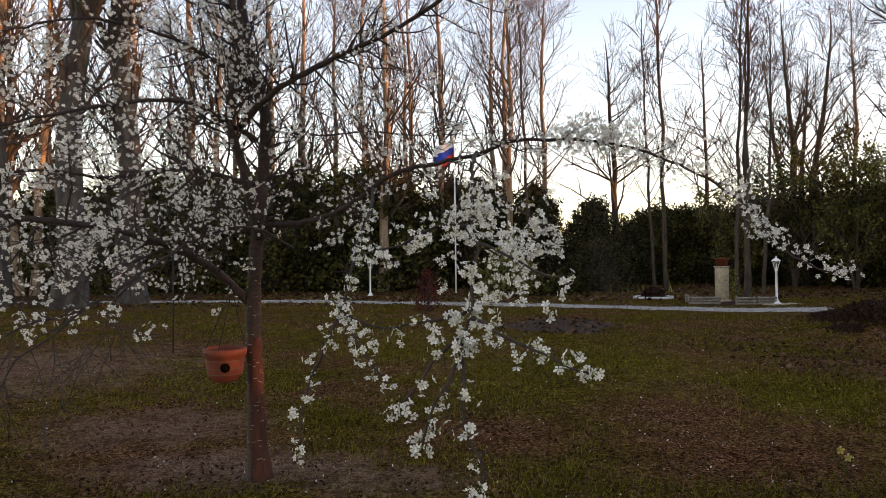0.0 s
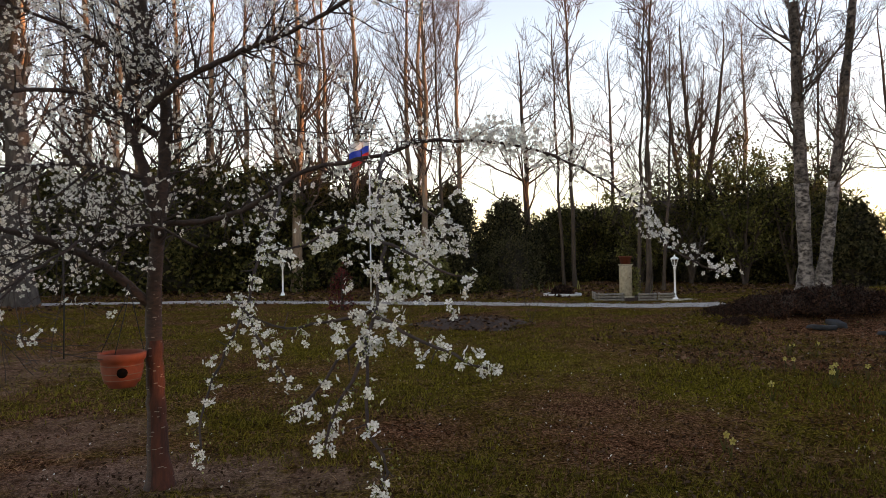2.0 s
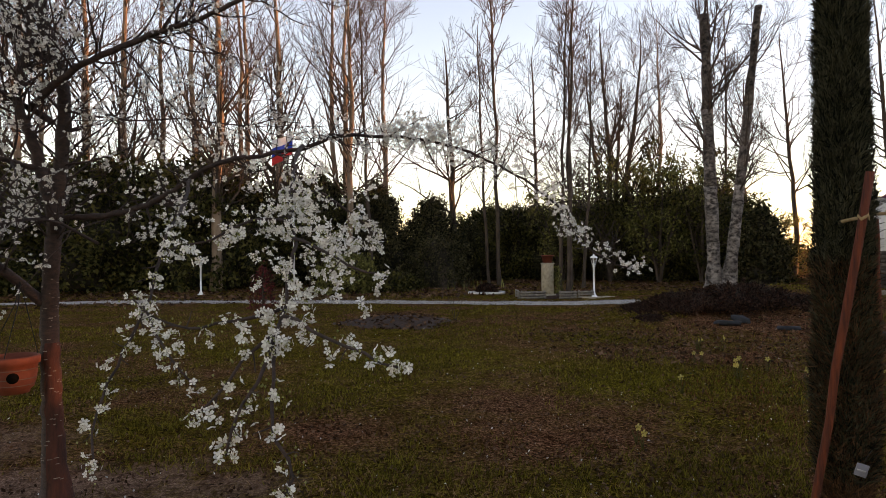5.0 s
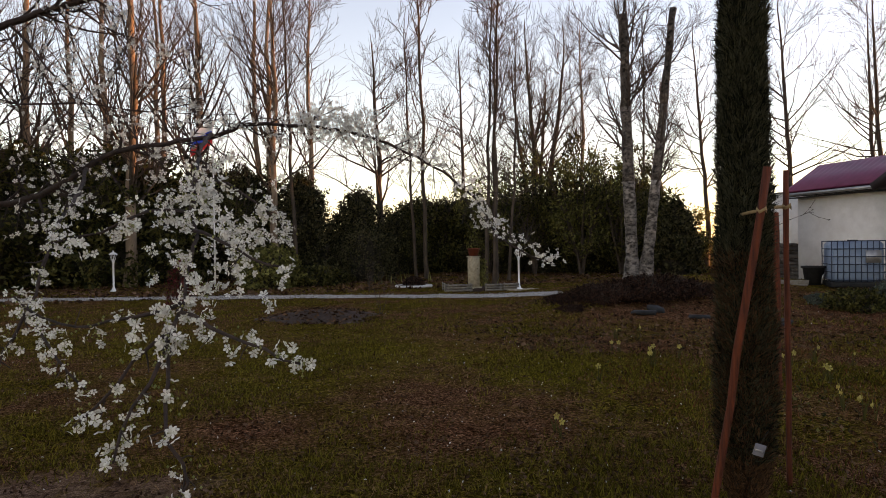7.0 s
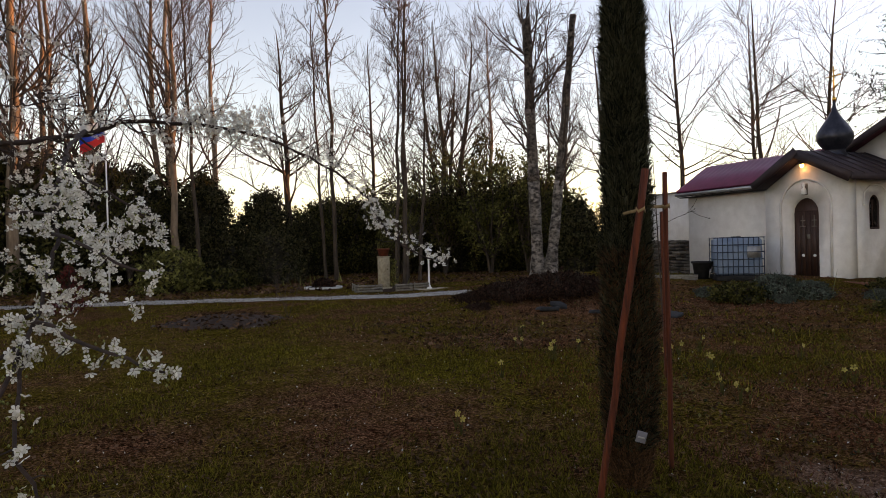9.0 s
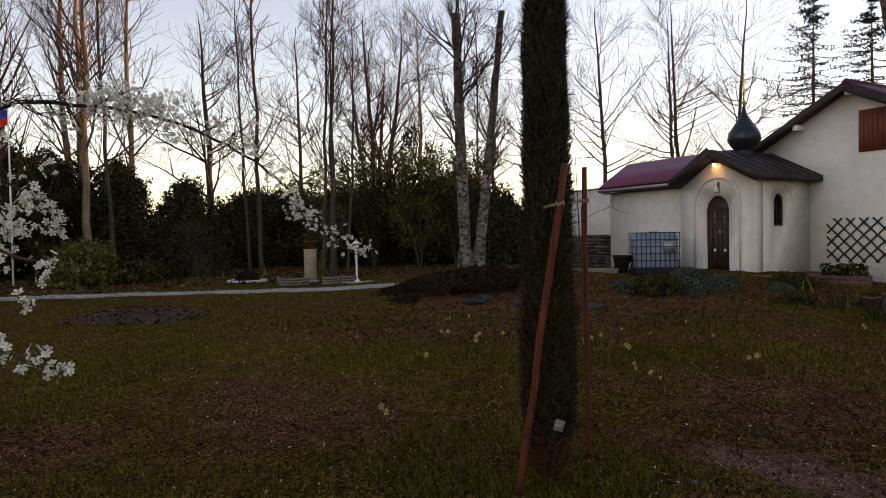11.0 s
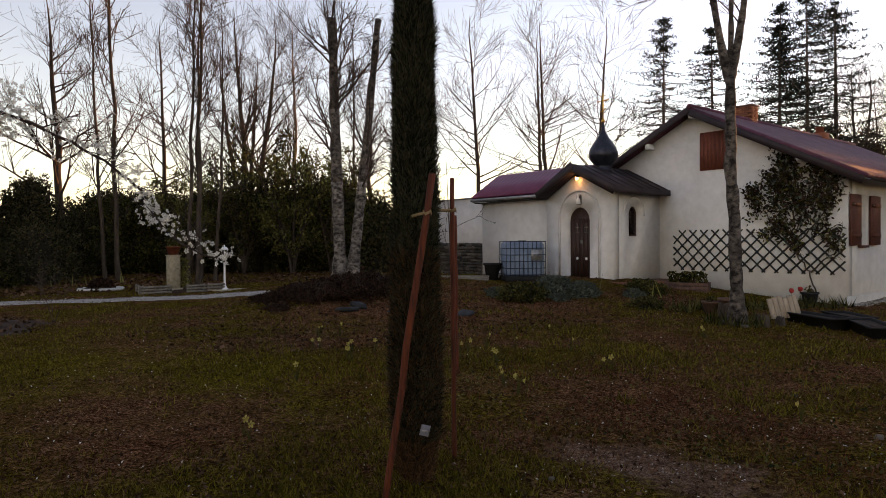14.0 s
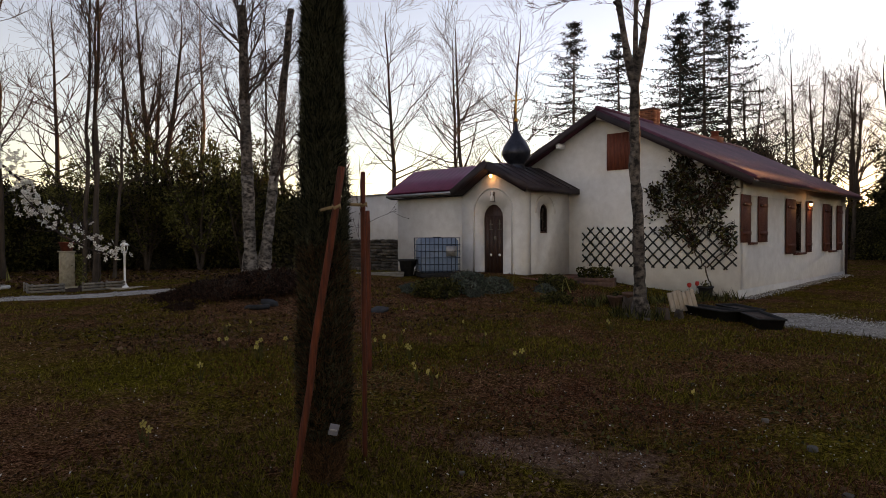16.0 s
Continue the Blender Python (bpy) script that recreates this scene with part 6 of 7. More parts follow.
flower_pot("flower_pot", "blue-grey pot holding the climber's root", 18.35, 3.72, -0.08, 0.2, 0.3, "slab", 1, leaves=60, reach=0.15)
for k, (x, y, r, h) in enumerate(((14.5, 4.35, 0.2, 0.34), (14.3, 4.65, 0.17, 0.26), (13.75, 4.05, 0.14, 0.22))):
    flower_pot("flower_pot", "weathered dark clay pot beside the birch", x, y, on(x, y), r, h, "dark_clay", 5 + k, leaves=40 * (k % 2), reach=0.12, group="clay pots by the birch")


def tulip(x, y, h, seed):
    t = thing("tulip", "red tulip in bloom by the house wall", "flower", "red tulips", at(x, y, on(x, y)))
    part("stalk", Build().tube([(0, 0, -0.03), (0.01, 0, h * 0.6), (0, 0.01, h)], 0.006, 5), M["laurel"], t)
    part("bloom", Build().lathe([(0.001, h - 0.01), (0.045, h + 0.02), (0.055, h + 0.07), (0.035, h + 0.11), (0.02, h + 0.1)], 8), M["red_flower"], t, "cup-shaped red flower", True)
    part("leaf", make_mesh("leaf", [(0, 0, 0), (0.03, 0.02, h * 0.4), (0.08, 0.03, h * 0.75), (0.01, 0.04, h * 0.4)], [np.array([(0, 1, 2, 3)])], [M["laurel"]]), None, t)


for k, (x, y) in enumerate(((16.9, 3.75), (17.12, 3.62))):
    tulip(x, y, 0.34 + 0.03 * k, k)

plank_bed = thing("wooden_planter", "low weathered brown wooden planter box with dark green plants", "planter", m=pose(17.6, 6.5, 0.06, 0, 0, -80))
for k in range(3):
    part("board", Build().box(-0.55, 0.55, -0.2, -0.175, 0.02 + k * 0.11, 0.12 + k * 0.11, None, 0.004), M["dark_clay"], plank_bed)
    part("board", Build().box(-0.55, 0.55, 0.175, 0.2, 0.02 + k * 0.11, 0.12 + k * 0.11, None, 0.004), M["dark_clay"], plank_bed)
for x in (-0.55, 0.525):
    part("end_board", Build().box(x, x + 0.025, -0.175, 0.175, 0.02, 0.34), M["dark_clay"], plank_bed)
part("earth", Build().box(-0.52, 0.52, -0.17, 0.17, 0.05, 0.29), M["soil"], plank_bed)
g = np.random.default_rng(8)
c = np.stack([g.uniform(-0.5, 0.5, 420), g.uniform(-0.2, 0.2, 420), 0.3 + g.uniform(0, 0.32, 420) ** 1.0], 1)
v, f = leaf_cloud(g, c, np.tile([[0, 0, 1.0]], (420, 1)), 0.07)
part("plant", make_mesh("plant", v, [f], [M["laurel"]]), None, plank_bed, kind="stuff")

terrace = thing("terrace_edge", "low red brick edging of the chapel terrace", "edging", m=HOUSE)
edge_brick = Build().box(-0.105, 0.105, -0.055, 0.055, -0.035, 0.035, None, 0.005).mesh("brick", M["tile_red"])
rng = np.random.default_rng(15)
for row in range(3):
    for k in range(14):
        ob = new("brick", edge_brick)
        ob.parent = terrace
        ob.matrix_basis = pose(-2.72 + rng.normal() * 0.006, 4.25 + k * 0.225 + (row % 2) * 0.11, 0.2 + row * 0.076, 0, 0, 90 + rng.normal() * 1.5)
part("paving", Build().box(-2.68, -0.02, 4.2, 5.36, -0.1, 0.36), M["tile_red"], terrace, "worn terrace paving")


def trough(x, y, rz, ln, label):
    t = thing("planting_trough", label, "trough", "black troughs by the drive", pose(x, y, on(x, y) - 0.02, 0, 0, rz))
    b = Build()
    v = []
    for s, z, w in ((0.92, 0.0, 0.17), (1.0, 0.21, 0.22), (1.03, 0.21, 0.245), (1.03, 0.235, 0.245), (0.97, 0.235, 0.2), (0.95, 0.18, 0.19)):
        v += [(-ln / 2 * s, -w, z), (ln / 2 * s, -w, z), (ln / 2 * s, w, z), (-ln / 2 * s, w, z)]
    q = [(4 * r + k, 4 * r + (k + 1) % 4, 4 * r + 4 + (k + 1) % 4, 4 * r + 4 + k) for r in range(5) for k in range(4)]
    part("tub", b.add(v, [np.array(q), np.array([(0, 3, 2, 1)])]), M["plastic"], t)
    part("earth", Build().box(-ln / 2 * 0.95, ln / 2 * 0.95, -0.185, 0.185, 0.12, 0.19), M["soil"], t)


trough(14.1, 2.55, 52, 1.25, "long black plastic trough filled with earth")
trough(13.6, 1.6, 26, 1.5, "long black plastic trough beside the gravel drive")
trough(14.9, 2.2, 40, 1.1, "black plastic trough behind another one")
boards = thing("board_stack", "short pale boards leaning against the birch stump", "boards", m=pose(14.2, 3.1, 0.0, 0, 0, -25) @ Matrix.Scale(1.35, 4))
for k in range(6):
    part("board", Build().box(-0.3 + k * 0.1, -0.21 + k * 0.1, -0.012, 0.012, 0, 0.3 + 0.015 * (k % 3), Matrix.Rotation(radians(-18), 4, "X"), 0.003), M["pale_wood"], boards)


def stump(x, y, r, h, seed, label):
    g = np.random.default_rng(seed)
    t = thing("tree_stump", label, "stump", "old stumps by the birch", at(x, y, on(x, y) - 0.05))
    a = np.linspace(0, 2 * np.pi, 16, endpoint=False)
    k = 1 + 0.2 * np.sin(a * 3 + seed) + g.normal(size=16) * 0.07
    rings = [(1.35, 0), (1.05, h * 0.25), (0.92, h * 0.7), (0.85, h), (0.4, h * 0.97)]
    v = np.concatenate([np.stack([r * s * k * np.cos(a), r * s * k * np.sin(a), z + g.normal(size=16) * 0.03 * (z > 0)], 1) for s, z in rings])
    i, j = np.meshgrid(np.arange(4), np.arange(16), indexing="ij")
    part("wood", Build().add(v, [np.stack([i * 16 + j, i * 16 + (j + 1) % 16, (i + 1) * 16 + (j + 1) % 16, (i + 1) * 16 + j], -1).reshape(-1, 4), np.arange(64, 80)[None]]), M["bark"], t, "weathered mossy wood")


stump(13.2, 3.25, 0.13, 0.26, 1, "weathered stump at the foot of the birch")
stump(13.35, 3.95, 0.14, 0.4, 2, "broken old stump against the birch")
stump(13.6, 3.05, 0.09, 0.2, 3, "small weathered grey stump beside the birch")

# ---- by the wing: water tank, bin, rubble wall ----
tank = thing("water_tank", "white plastic water container in a blue-grey wire cage", "tank", m=pose(15.6, 10.57, 0.4, 0, 0, -40))
part("pallet", Build().box(-0.58, 0.58, -0.48, 0.48, 0.0, 0.14, None, 0.01), M["plastic"], tank, "black plastic pallet")
part("bottle", Build().box(-0.55, 0.55, -0.46, 0.46, 0.14, 1.12, None, 0.07), M["tank"], tank, "whitish plastic bottle")
part("lid", Build().lathe([(0.12, 1.11), (0.12, 1.16), (0.001, 1.16)], 16), M["plastic"], tank)
part("label_plate", Build().box(0.15, 0.48, -0.492, -0.484, 0.6, 0.9), M["zinc"], tank, "blank metal plate")
for k in range(10):
    x = -0.57 + k * 0.1267
    for y in (-0.48, 0.48):
        part("bar", Build().tube([(x, y, 0.12), (x, y, 1.14)], 0.012, 5), M["cage"], tank)
for k in range(6):
    z = 0.18 + k * 0.19
    for y in (-0.49, 0.49):
        part("bar", Build().tube([(-0.58, y, z), (0.58, y, z)], 0.012, 5), M["cage"], tank)
    for x in (-0.58, 0.58):
        part("bar", Build().tube([(x, -0.48, z), (x, 0.48, z)], 0.012, 5), M["cage"], tank)
bin_t = thing("plastic_bin", "black plastic tub with a rolled rim", "bin", m=at(15.15, 11.3, 0.42))
part("tub", Build().lathe([(0.001, 0), (0.19, 0), (0.25, 0.42), (0.29, 0.43), (0.29, 0.48), (0.24, 0.47), (0.2, 0.1), (0.001, 0.1)], 20), M["plastic"], bin_t)
part("handle", Build().tube([(-0.1, -0.3, 0.05), (-0.1, -0.34, 0.25), (0.0, -0.35, 0.33), (0.1, -0.34, 0.25), (0.1, -0.3, 0.05)], 0.018, 6), M["zinc"], bin_t, "pale hoop handle")
planks = thing("plank_pile", "pile of grey weathered planks", "planks", m=pose(14.6, 11.9, 0.4, 0, 0, -50))
for k in range(7):
    part("plank", Build().box(-0.7, 0.7, -0.25 + (k % 3) * 0.17, -0.1 + (k % 3) * 0.17, (k // 3) * 0.05, (k // 3) * 0.05 + 0.045, Matrix.Rotation(radians((k * 37) % 9 - 4), 4, "Z"), 0.004), M["grey_wood"], planks)

rubble = thing("rubble_wall", "low dry wall of grey and brown rubble stones", "wall", m=HOUSE)
rng = np.random.default_rng(17)
stones = []
for k in range(6):
    b = Build().box(-0.5, 0.5, -0.5, 0.5, -0.5, 0.5, None, 0.14)
    b.v = [v + rng.normal(size=v.shape) * 0.06 for v in b.v]
    stones.append(b.mesh("stone", M["rubble"]))
part("core", Build().box(-0.72, -0.42, 12.1, 16.0, 0.1, 1.22), M["dark_clay"], rubble)
z = 0.2
while z < 1.36:
    h, y = rng.uniform(0.09, 0.16), 12.05
    while y < 16.0:
        w = rng.uniform(0.16, 0.42)
        ob = new("stone", stones[int(rng.integers(6))])
        ob.parent = rubble
        ob.matrix_basis = pose(-0.75, y + w / 2, z + h / 2, *rng.normal(size=3) * 3) @ Matrix.Diagonal((0.3, w * 0.97, h * 0.95, 1))
        y += w
    z += h

# ---- garden lamps, pedestal, edging, flag ----


def garden_lamp(x, y, tall, label):
    t = thing("garden_lamp", label, "lamp", "white garden lamps", at(x, y, on(x, y)))
    part("post", Build().lathe([(0.001, 0.0), (0.13, 0.0), (0.13, 0.025), (0.085, 0.05), (0.06, 0.1), (0.034, 0.16), (0.032, tall - 0.42), (0.05, tall - 0.41), (0.05, tall - 0.37), (0.03, tall - 0.36), (0.001, tall - 0.36)], 16), M["white_paint"], t, "", True)
    part("gallery", Build().lathe([(0.02, tall - 0.36), (0.075, tall - 0.33), (0.075, tall - 0.31), (0.02, tall - 0.31)], 6), M["white_paint"], t)
    gl = part("glass", Build().lathe([(0.062, tall - 0.31), (0.105, tall - 0.12)], 6), M["glass"], t, "clear lantern panes")
    gl.visible_shadow = False
    for k in range(6):
        a = k * math.pi / 3
        part("rib", Build().tube([(0.068 * math.cos(a), 0.068 * math.sin(a), tall - 0.32), (0.112 * math.cos(a), 0.112 * math.sin(a), tall - 0.11)], 0.007, 4), M["white_paint"], t)
    part("bulb", Build().lathe([(0.001, tall - 0.3), (0.02, tall - 0.29), (0.03, tall - 0.22), (0.001, tall - 0.18)], 8), M["white_paint"], t, "unlit bulb", True)
    part("roof", Build().lathe([(0.15, tall - 0.12), (0.15, tall - 0.105), (0.09, tall - 0.05), (0.03, tall - 0.03), (0.02, tall - 0.005), (0.03, tall + 0.01), (0.001, tall + 0.04)], 6), M["white_paint"], t)


garden_lamp(10.62, 18.75, 1.42, "white garden lamp post with a six-sided lantern")
garden_lamp(-2.38, 26.4, 1.5, "white garden lamp post beside the path")
base = thing("paving_slab", "pale stone slab under a garden lamp", "slab", m=pose(10.7, 18.6, on(10.7, 18.6), 0, 0, 14))
part("slab", Build().box(-0.5, 0.55, -0.2, 0.25, -0.03, 0.02, None, 0.008), M["stone"], base)
ped = thing("pedestal", "weathered pale stone garden pedestal", "pedestal", m=pose(9.22, 19.35, on(9.2, 19.3), 0, 0, 12))
part("foot", Build().box(-0.2, 0.2, -0.2, 0.2, -0.05, 0.14, None, 0.015), M["stone"], ped)
part("shaft", Build().box(-0.155, 0.155, -0.155, 0.155, 0.14, 1.14, None, 0.02), M["stone"], ped)
part("cap", Build().box(-0.175, 0.175, -0.175, 0.175, 1.14, 1.18, None, 0.01), M["stone"], ped)
flower_pot("flower_pot", "round terracotta pot standing on the pedestal", 9.22, 19.35, on(9.2, 19.3) + 1.18, 0.21, 0.26, "terracotta", 31, leaves=30, reach=0.16)
ivy = thing("ivy", "yellowish climbing ivy beside the pedestal", "plant", m=at(9.5, 19.25, on(9.5, 19.2)))
g = np.random.default_rng(33)
c = np.stack([0.06 * np.sin(np.linspace(0, 9, 300)) + g.normal(size=300) * 0.07, g.normal(size=300) * 0.07, g.uniform(0.2, 1.1, 300)], 1)
v, f = leaf_cloud(g, c, unit(g.normal(size=c.shape)), 0.055)
part("leaves", make_mesh("leaves", v, [f], [M["spring"]]), None, ivy, kind="stuff")
part("stem", Build().tube([(0, 0, -0.05), (0.05, 0, 0.4), (-0.03, 0.02, 1.0)], 0.012, 5), M["bark"], ivy)


def log_edging(x0, y0, x1, y1, label):
    ln, rz = math.hypot(x1 - x0, y1 - y0), math.degrees(math.atan2(y1 - y0, x1 - x0))
    t = thing("bed_edging", label, "edging", "log edging round the bed", pose(x0, y0, on(x0, y0), 0, 0, rz))
    for k in range(3):
        part("rail", Build().tube([(0, 0, 0.04 + k * 0.085), (ln, 0, 0.04 + k * 0.085)], 0.036, 8), M["grey_wood"], t)
    for x in (0.05, ln - 0.05):
        part("peg", Build().tube([(x, 0.05, -0.1), (x, 0.05, 0.27)], 0.025, 6), M["grey_wood"], t)


log_edging(8.16, 19.15, 9.0, 19.0, "low edging of three weathered round rails")
log_edging(8.16, 19.2, 8.5, 20.3, "low edging of three weathered round rails")
log_edging(9.45, 18.95, 10.05, 18.85, "low edging of three weathered round rails")
log_edging(10.08, 18.85, 10.6, 18.72, "low edging of three weathered round rails")
bed = thing("flower_bed", "dark earth bed inside the log edging", "flower bed", m=at(9.3, 19.6, on(9.3, 19.6)))
a = np.linspace(0, 2 * np.pi, 24, endpoint=False)
part("earth", Build().add(np.concatenate([np.stack([1.1 * np.cos(a), 0.62 * np.sin(a), 0 * a - 0.03], 1), np.stack([0.9 * np.cos(a), 0.48 * np.sin(a), 0 * a + 0.1], 1)]), [np.stack([np.arange(24), (np.arange(24) + 1) % 24, (np.arange(24) + 1) % 24 + 24, np.arange(24) + 24], 1), np.arange(24, 48)[None]]), M["soil"], bed)
ring = thing("stone_ring", "ring of pale stones round a small planted bed", "edging", m=at(8.15, 22.5, on(8.15, 22.5)))
rng = np.random.default_rng(41)
pebble = Build().box(-0.5, 0.5, -0.5, 0.5, -0.5, 0.5, None, 0.15)
pebble = pebble.mesh("stone", M["plaster_low"])
for k in range(26):
    a = k / 26 * 2 * math.pi
    ob = new("stone", pebble)
    ob.parent = ring
    ob.matrix_basis = pose(0.66 * math.cos(a), 0.6 * math.sin(a), 0.03, rng.normal() * 6, rng.normal() * 6, math.degrees(a) + 90) @ Matrix.Diagonal((0.16 * rng.uniform(0.8, 1.2), 0.1, 0.09, 1))
part("earth", Build().lathe([(0.6, -0.05), (0.55, 0.05), (0.3, 0.1), (0.001, 0.12)], 18), M["soil"], ring)
tuft_src = evergreen("heather_tuft", "small brown heather tuft in a stone ring", 77, 0.36, 0.3, "heather", 1200, 0.05, 0.2, 0.3, "shrub")
tuft_src.matrix_basis = at(8.15, 22.5, 0.08)

flag = thing("flag_pole", "white flag pole with a limp white, blue and red flag", "flag", m=at(1.25, 27.5, on(1.25, 27.5)))
part("pole", Build().tube([(0, 0, -0.1), (0, 0, 3.5), (0, 0, 6.75)], [0.035, 0.03, 0.022], 8), M["white_paint"], flag)
part("finial", Build().lathe([(0.001, 6.74), (0.04, 6.77), (0.04, 6.81), (0.001, 6.84)], 10), M["white_paint"], flag)
for k, (mt, nm) in enumerate((("flag_white", "white"), ("flag_blue", "blue"), ("flag_red", "red"))):
    u, w = np.meshgrid(np.linspace(0, 1, 14), np.linspace(0, 1, 5), indexing="ij")
    s = (w + k) / 3
    x = -0.02 - 0.85 * u
    y = 0.09 * np.sin(u * 7 + s * 1.5) * u
    z = 6.65 - 0.85 * s - 0.5 * u**1.1 * (0.6 + 0.5 * s) + 0.03 * np.sin(u * 9)
    i, j = np.meshgrid(np.arange(13), np.arange(4), indexing="ij")
    q = i * 5 + j
    part("stripe", Build().add(np.stack([x, y, z], -1).reshape(-1, 3), [np.stack([q, q + 1, q + 6, q + 5], -1).reshape(-1, 4)]), M[mt], flag, nm + " stripe of the flag", True)
log = thing("log", "short sawn log lying on the grass", "log", m=pose(6.55, 29.2, on(6.5, 29.2) + 0.17, 0, 0, 20))
part("wood", Build().tube([(-0.3, 0, 0), (0, 0.01, 0), (0.3, 0, 0.01)], [0.17, 0.165, 0.16], 14), M["bark"], log)
part("sawn_end", Build().tube([(-0.304, 0, 0), (-0.3, 0, 0)], 0.15, 14), M["pale_wood"], log)

# dug soil heap on the lawn
heap = thing("soil_heap", "low flat heap of dug dark soil", "soil", m=at(2.9, 13.6, on(2.9, 13.6)))
n = 22
u, w = np.meshgrid(np.linspace(0, 1, 9), np.linspace(0, 2 * np.pi, n, endpoint=False), indexing="ij")
r = u * (1 + 0.15 * np.sin(3 * w) + 0.1 * np.sin(5 * w + 1))
zz = 0.2 * np.cos(u * np.pi / 2) - 0.03 + 0.05 * fuzz(r * np.cos(w) * 4, r * np.sin(w) * 4, 2.0) * (1 - u)
i, j = np.meshgrid(np.arange(8), np.arange(n), indexing="ij")
part("soil", Build().add(np.stack([1.35 * r * np.cos(w), 1.2 * r * np.sin(w), zz], -1).reshape(-1, 3), [np.stack([i * n + j, i * n + (j + 1) % n, (i + 1) * n + (j + 1) % n, (i + 1) * n + j], -1).reshape(-1, 4)]), M["soil"], heap, "", True)


def sapling(x, y, tall, seed, label, stems=3, buds=True):
    g = np.random.default_rng(seed)
    t = thing("sapling", label, "tree", "", at(x, y, on(x, y)))
    s = np.linspace(0, 1, 7)
    P = np.array([np.stack([g.normal() * 0.12 * tall * s, g.normal() * 0.12 * tall * s, tall * s * g.uniform(0.7, 1.0) - 0.05], 1) for _ in range(stems)])
    R = np.tile(0.0055 * tall * (1 - 0.8 * s), (stems, 1))
    v, f = tubes(P, R, 5)
    part("stem", Build().add(v, [f]), M["twig"], t)
    L1, r1 = sprout(g, P, R, 8, 0.3, 1.0, tall * 0.3, 50, 0.2, 5, 0.12, 0.6, 0.3)
    L2, r2 = sprout(g, L1, r1, 3, 0.2, 1.0, tall * 0.12, 45, 0.1, 3, 0.12, 0.7, 0.5)
    b = Build()
    for q, r in ((L1, r1), (L2, r2)):
        v, f = tubes(q, np.maximum(r, 0.0022), 3)
        b.add(v, [f])
    part("twig", b, M["twig"], t, kind="stuff")
    if buds:
        e = np.concatenate([L1[:, 1:].reshape(-1, 3), L2[:, 1:].reshape(-1, 3)])
        v, f = leaf_cloud(g, e, unit(g.normal(size=e.shape)), 0.016)
        part("bud", make_mesh("bud", v, [f], [M["heather"]]), None, t, kind="stuff")


sapling(4.34, 13.8, 1.1, 3, "thin bare sapling on the lawn", 3, False)
sapling(6.1, 4.55, 2.6, 4, "bare budding sapling tied to a stake", 1)
sapling(5.9, 20.6, 1.0, 6, "thin bare sapling by the path", 4, False)

# hanging terracotta bird pot in the plum
pot = thing("hanging_pot", "terracotta pot with a round hole hanging on cords", "bird house", m=at(-1.41, 3.98, 0.735, 17))
part("pot", Build().lathe([(0.001, 0.0), (0.088, 0.0), (0.092, 0.02), (0.112, 0.034), (0.124, 0.08), (0.131, 0.13), (0.133, 0.175), (0.146, 0.182), (0.149, 0.225), (0.14, 0.232), (0.13, 0.215), (0.12, 0.12), (0.1, 0.05), (0.001, 0.04)], 32), M["terracotta"], pot, "", True)
for z, r in ((0.055, 0.1175), (0.095, 0.1265), (0.15, 0.1325)):
    part("groove", Build().lathe([(r, z - 0.003), (r + 0.003, z), (r, z + 0.003)], 32), M["dark_clay"], pot)
# solid black disc on the pot's side; its colour gives the hole's shade
part("entrance", Build().tube([(0.0, -0.133, 0.108), (0.0, -0.12, 0.108)], 0.033, 16), M["hole_shade"], pot, "black disc standing for the shade in the round entrance hole")
for a in (0.35, 2.75, 4.4):
    part("cord", Build().tube([(0.142 * math.cos(a), 0.142 * math.sin(a), 0.222), (0.04 + 0.03 * math.cos(a), 0.03 * math.sin(a), 0.55), (0.04, 0.0, 0.69)], 0.003, 5), M["plastic"], pot)
rod = thing("hanging_rod", "thin dark rod hanging in the plum tree", "rod", m=at(-1.64, 3.64, 0))
part("rod", Build().tube([(0, 0, 0.98), (0.005, 0, 1.3), (0, 0, 1.66)], 0.005, 5), M["iron"], rod)

# ---- small plants, stones and litter on the ground ----


def daffodil(seed):
    g = np.random.default_rng(seed)
    t = thing("daffodil", "pale yellow daffodil with narrow leaves in the lawn", "flower", "daffodils in the lawn")
    h = 0.2
    part("stalk", Build().tube([(0, 0, -0.02), (0.005, 0, h * 0.6), (0, -0.01, h)], 0.004, 4), M["laurel"], t)
    for k in range(5):
        a, l = g.uniform(0, 6.28), g.uniform(0.12, 0.22)
        d = np.array([math.cos(a), math.sin(a), 0])
        s = np.array([-d[1], d[0], 0]) * 0.006
        part("leaf", make_mesh("leaf", [s * 1.0, -s, d * 0.03 - s + (0, 0, l * 0.6), d * 0.03 + s + (0, 0, l * 0.6), d * 0.08 + (0, 0, l)], [np.array([(0, 1, 2, 3)]), np.array([(3, 2, 4)])], [M["laurel"]]), None, t)
    v, f = flowers(g, np.array([[0, -0.015, h]]), np.array([[0.1, -0.95, 0.1]]), 0.036)
    part("petals", make_mesh("petals", v, [f], [M["yellow"]]), None, t)
    part("cup", Build().lathe([(0.006, 0.0), (0.012, 0.018), (0.016, 0.024)], 8), M["yellow"], t).matrix_basis = Matrix.Translation((0, -0.015, h)) @ Matrix.Rotation(radians(90), 4, "X")
    return t


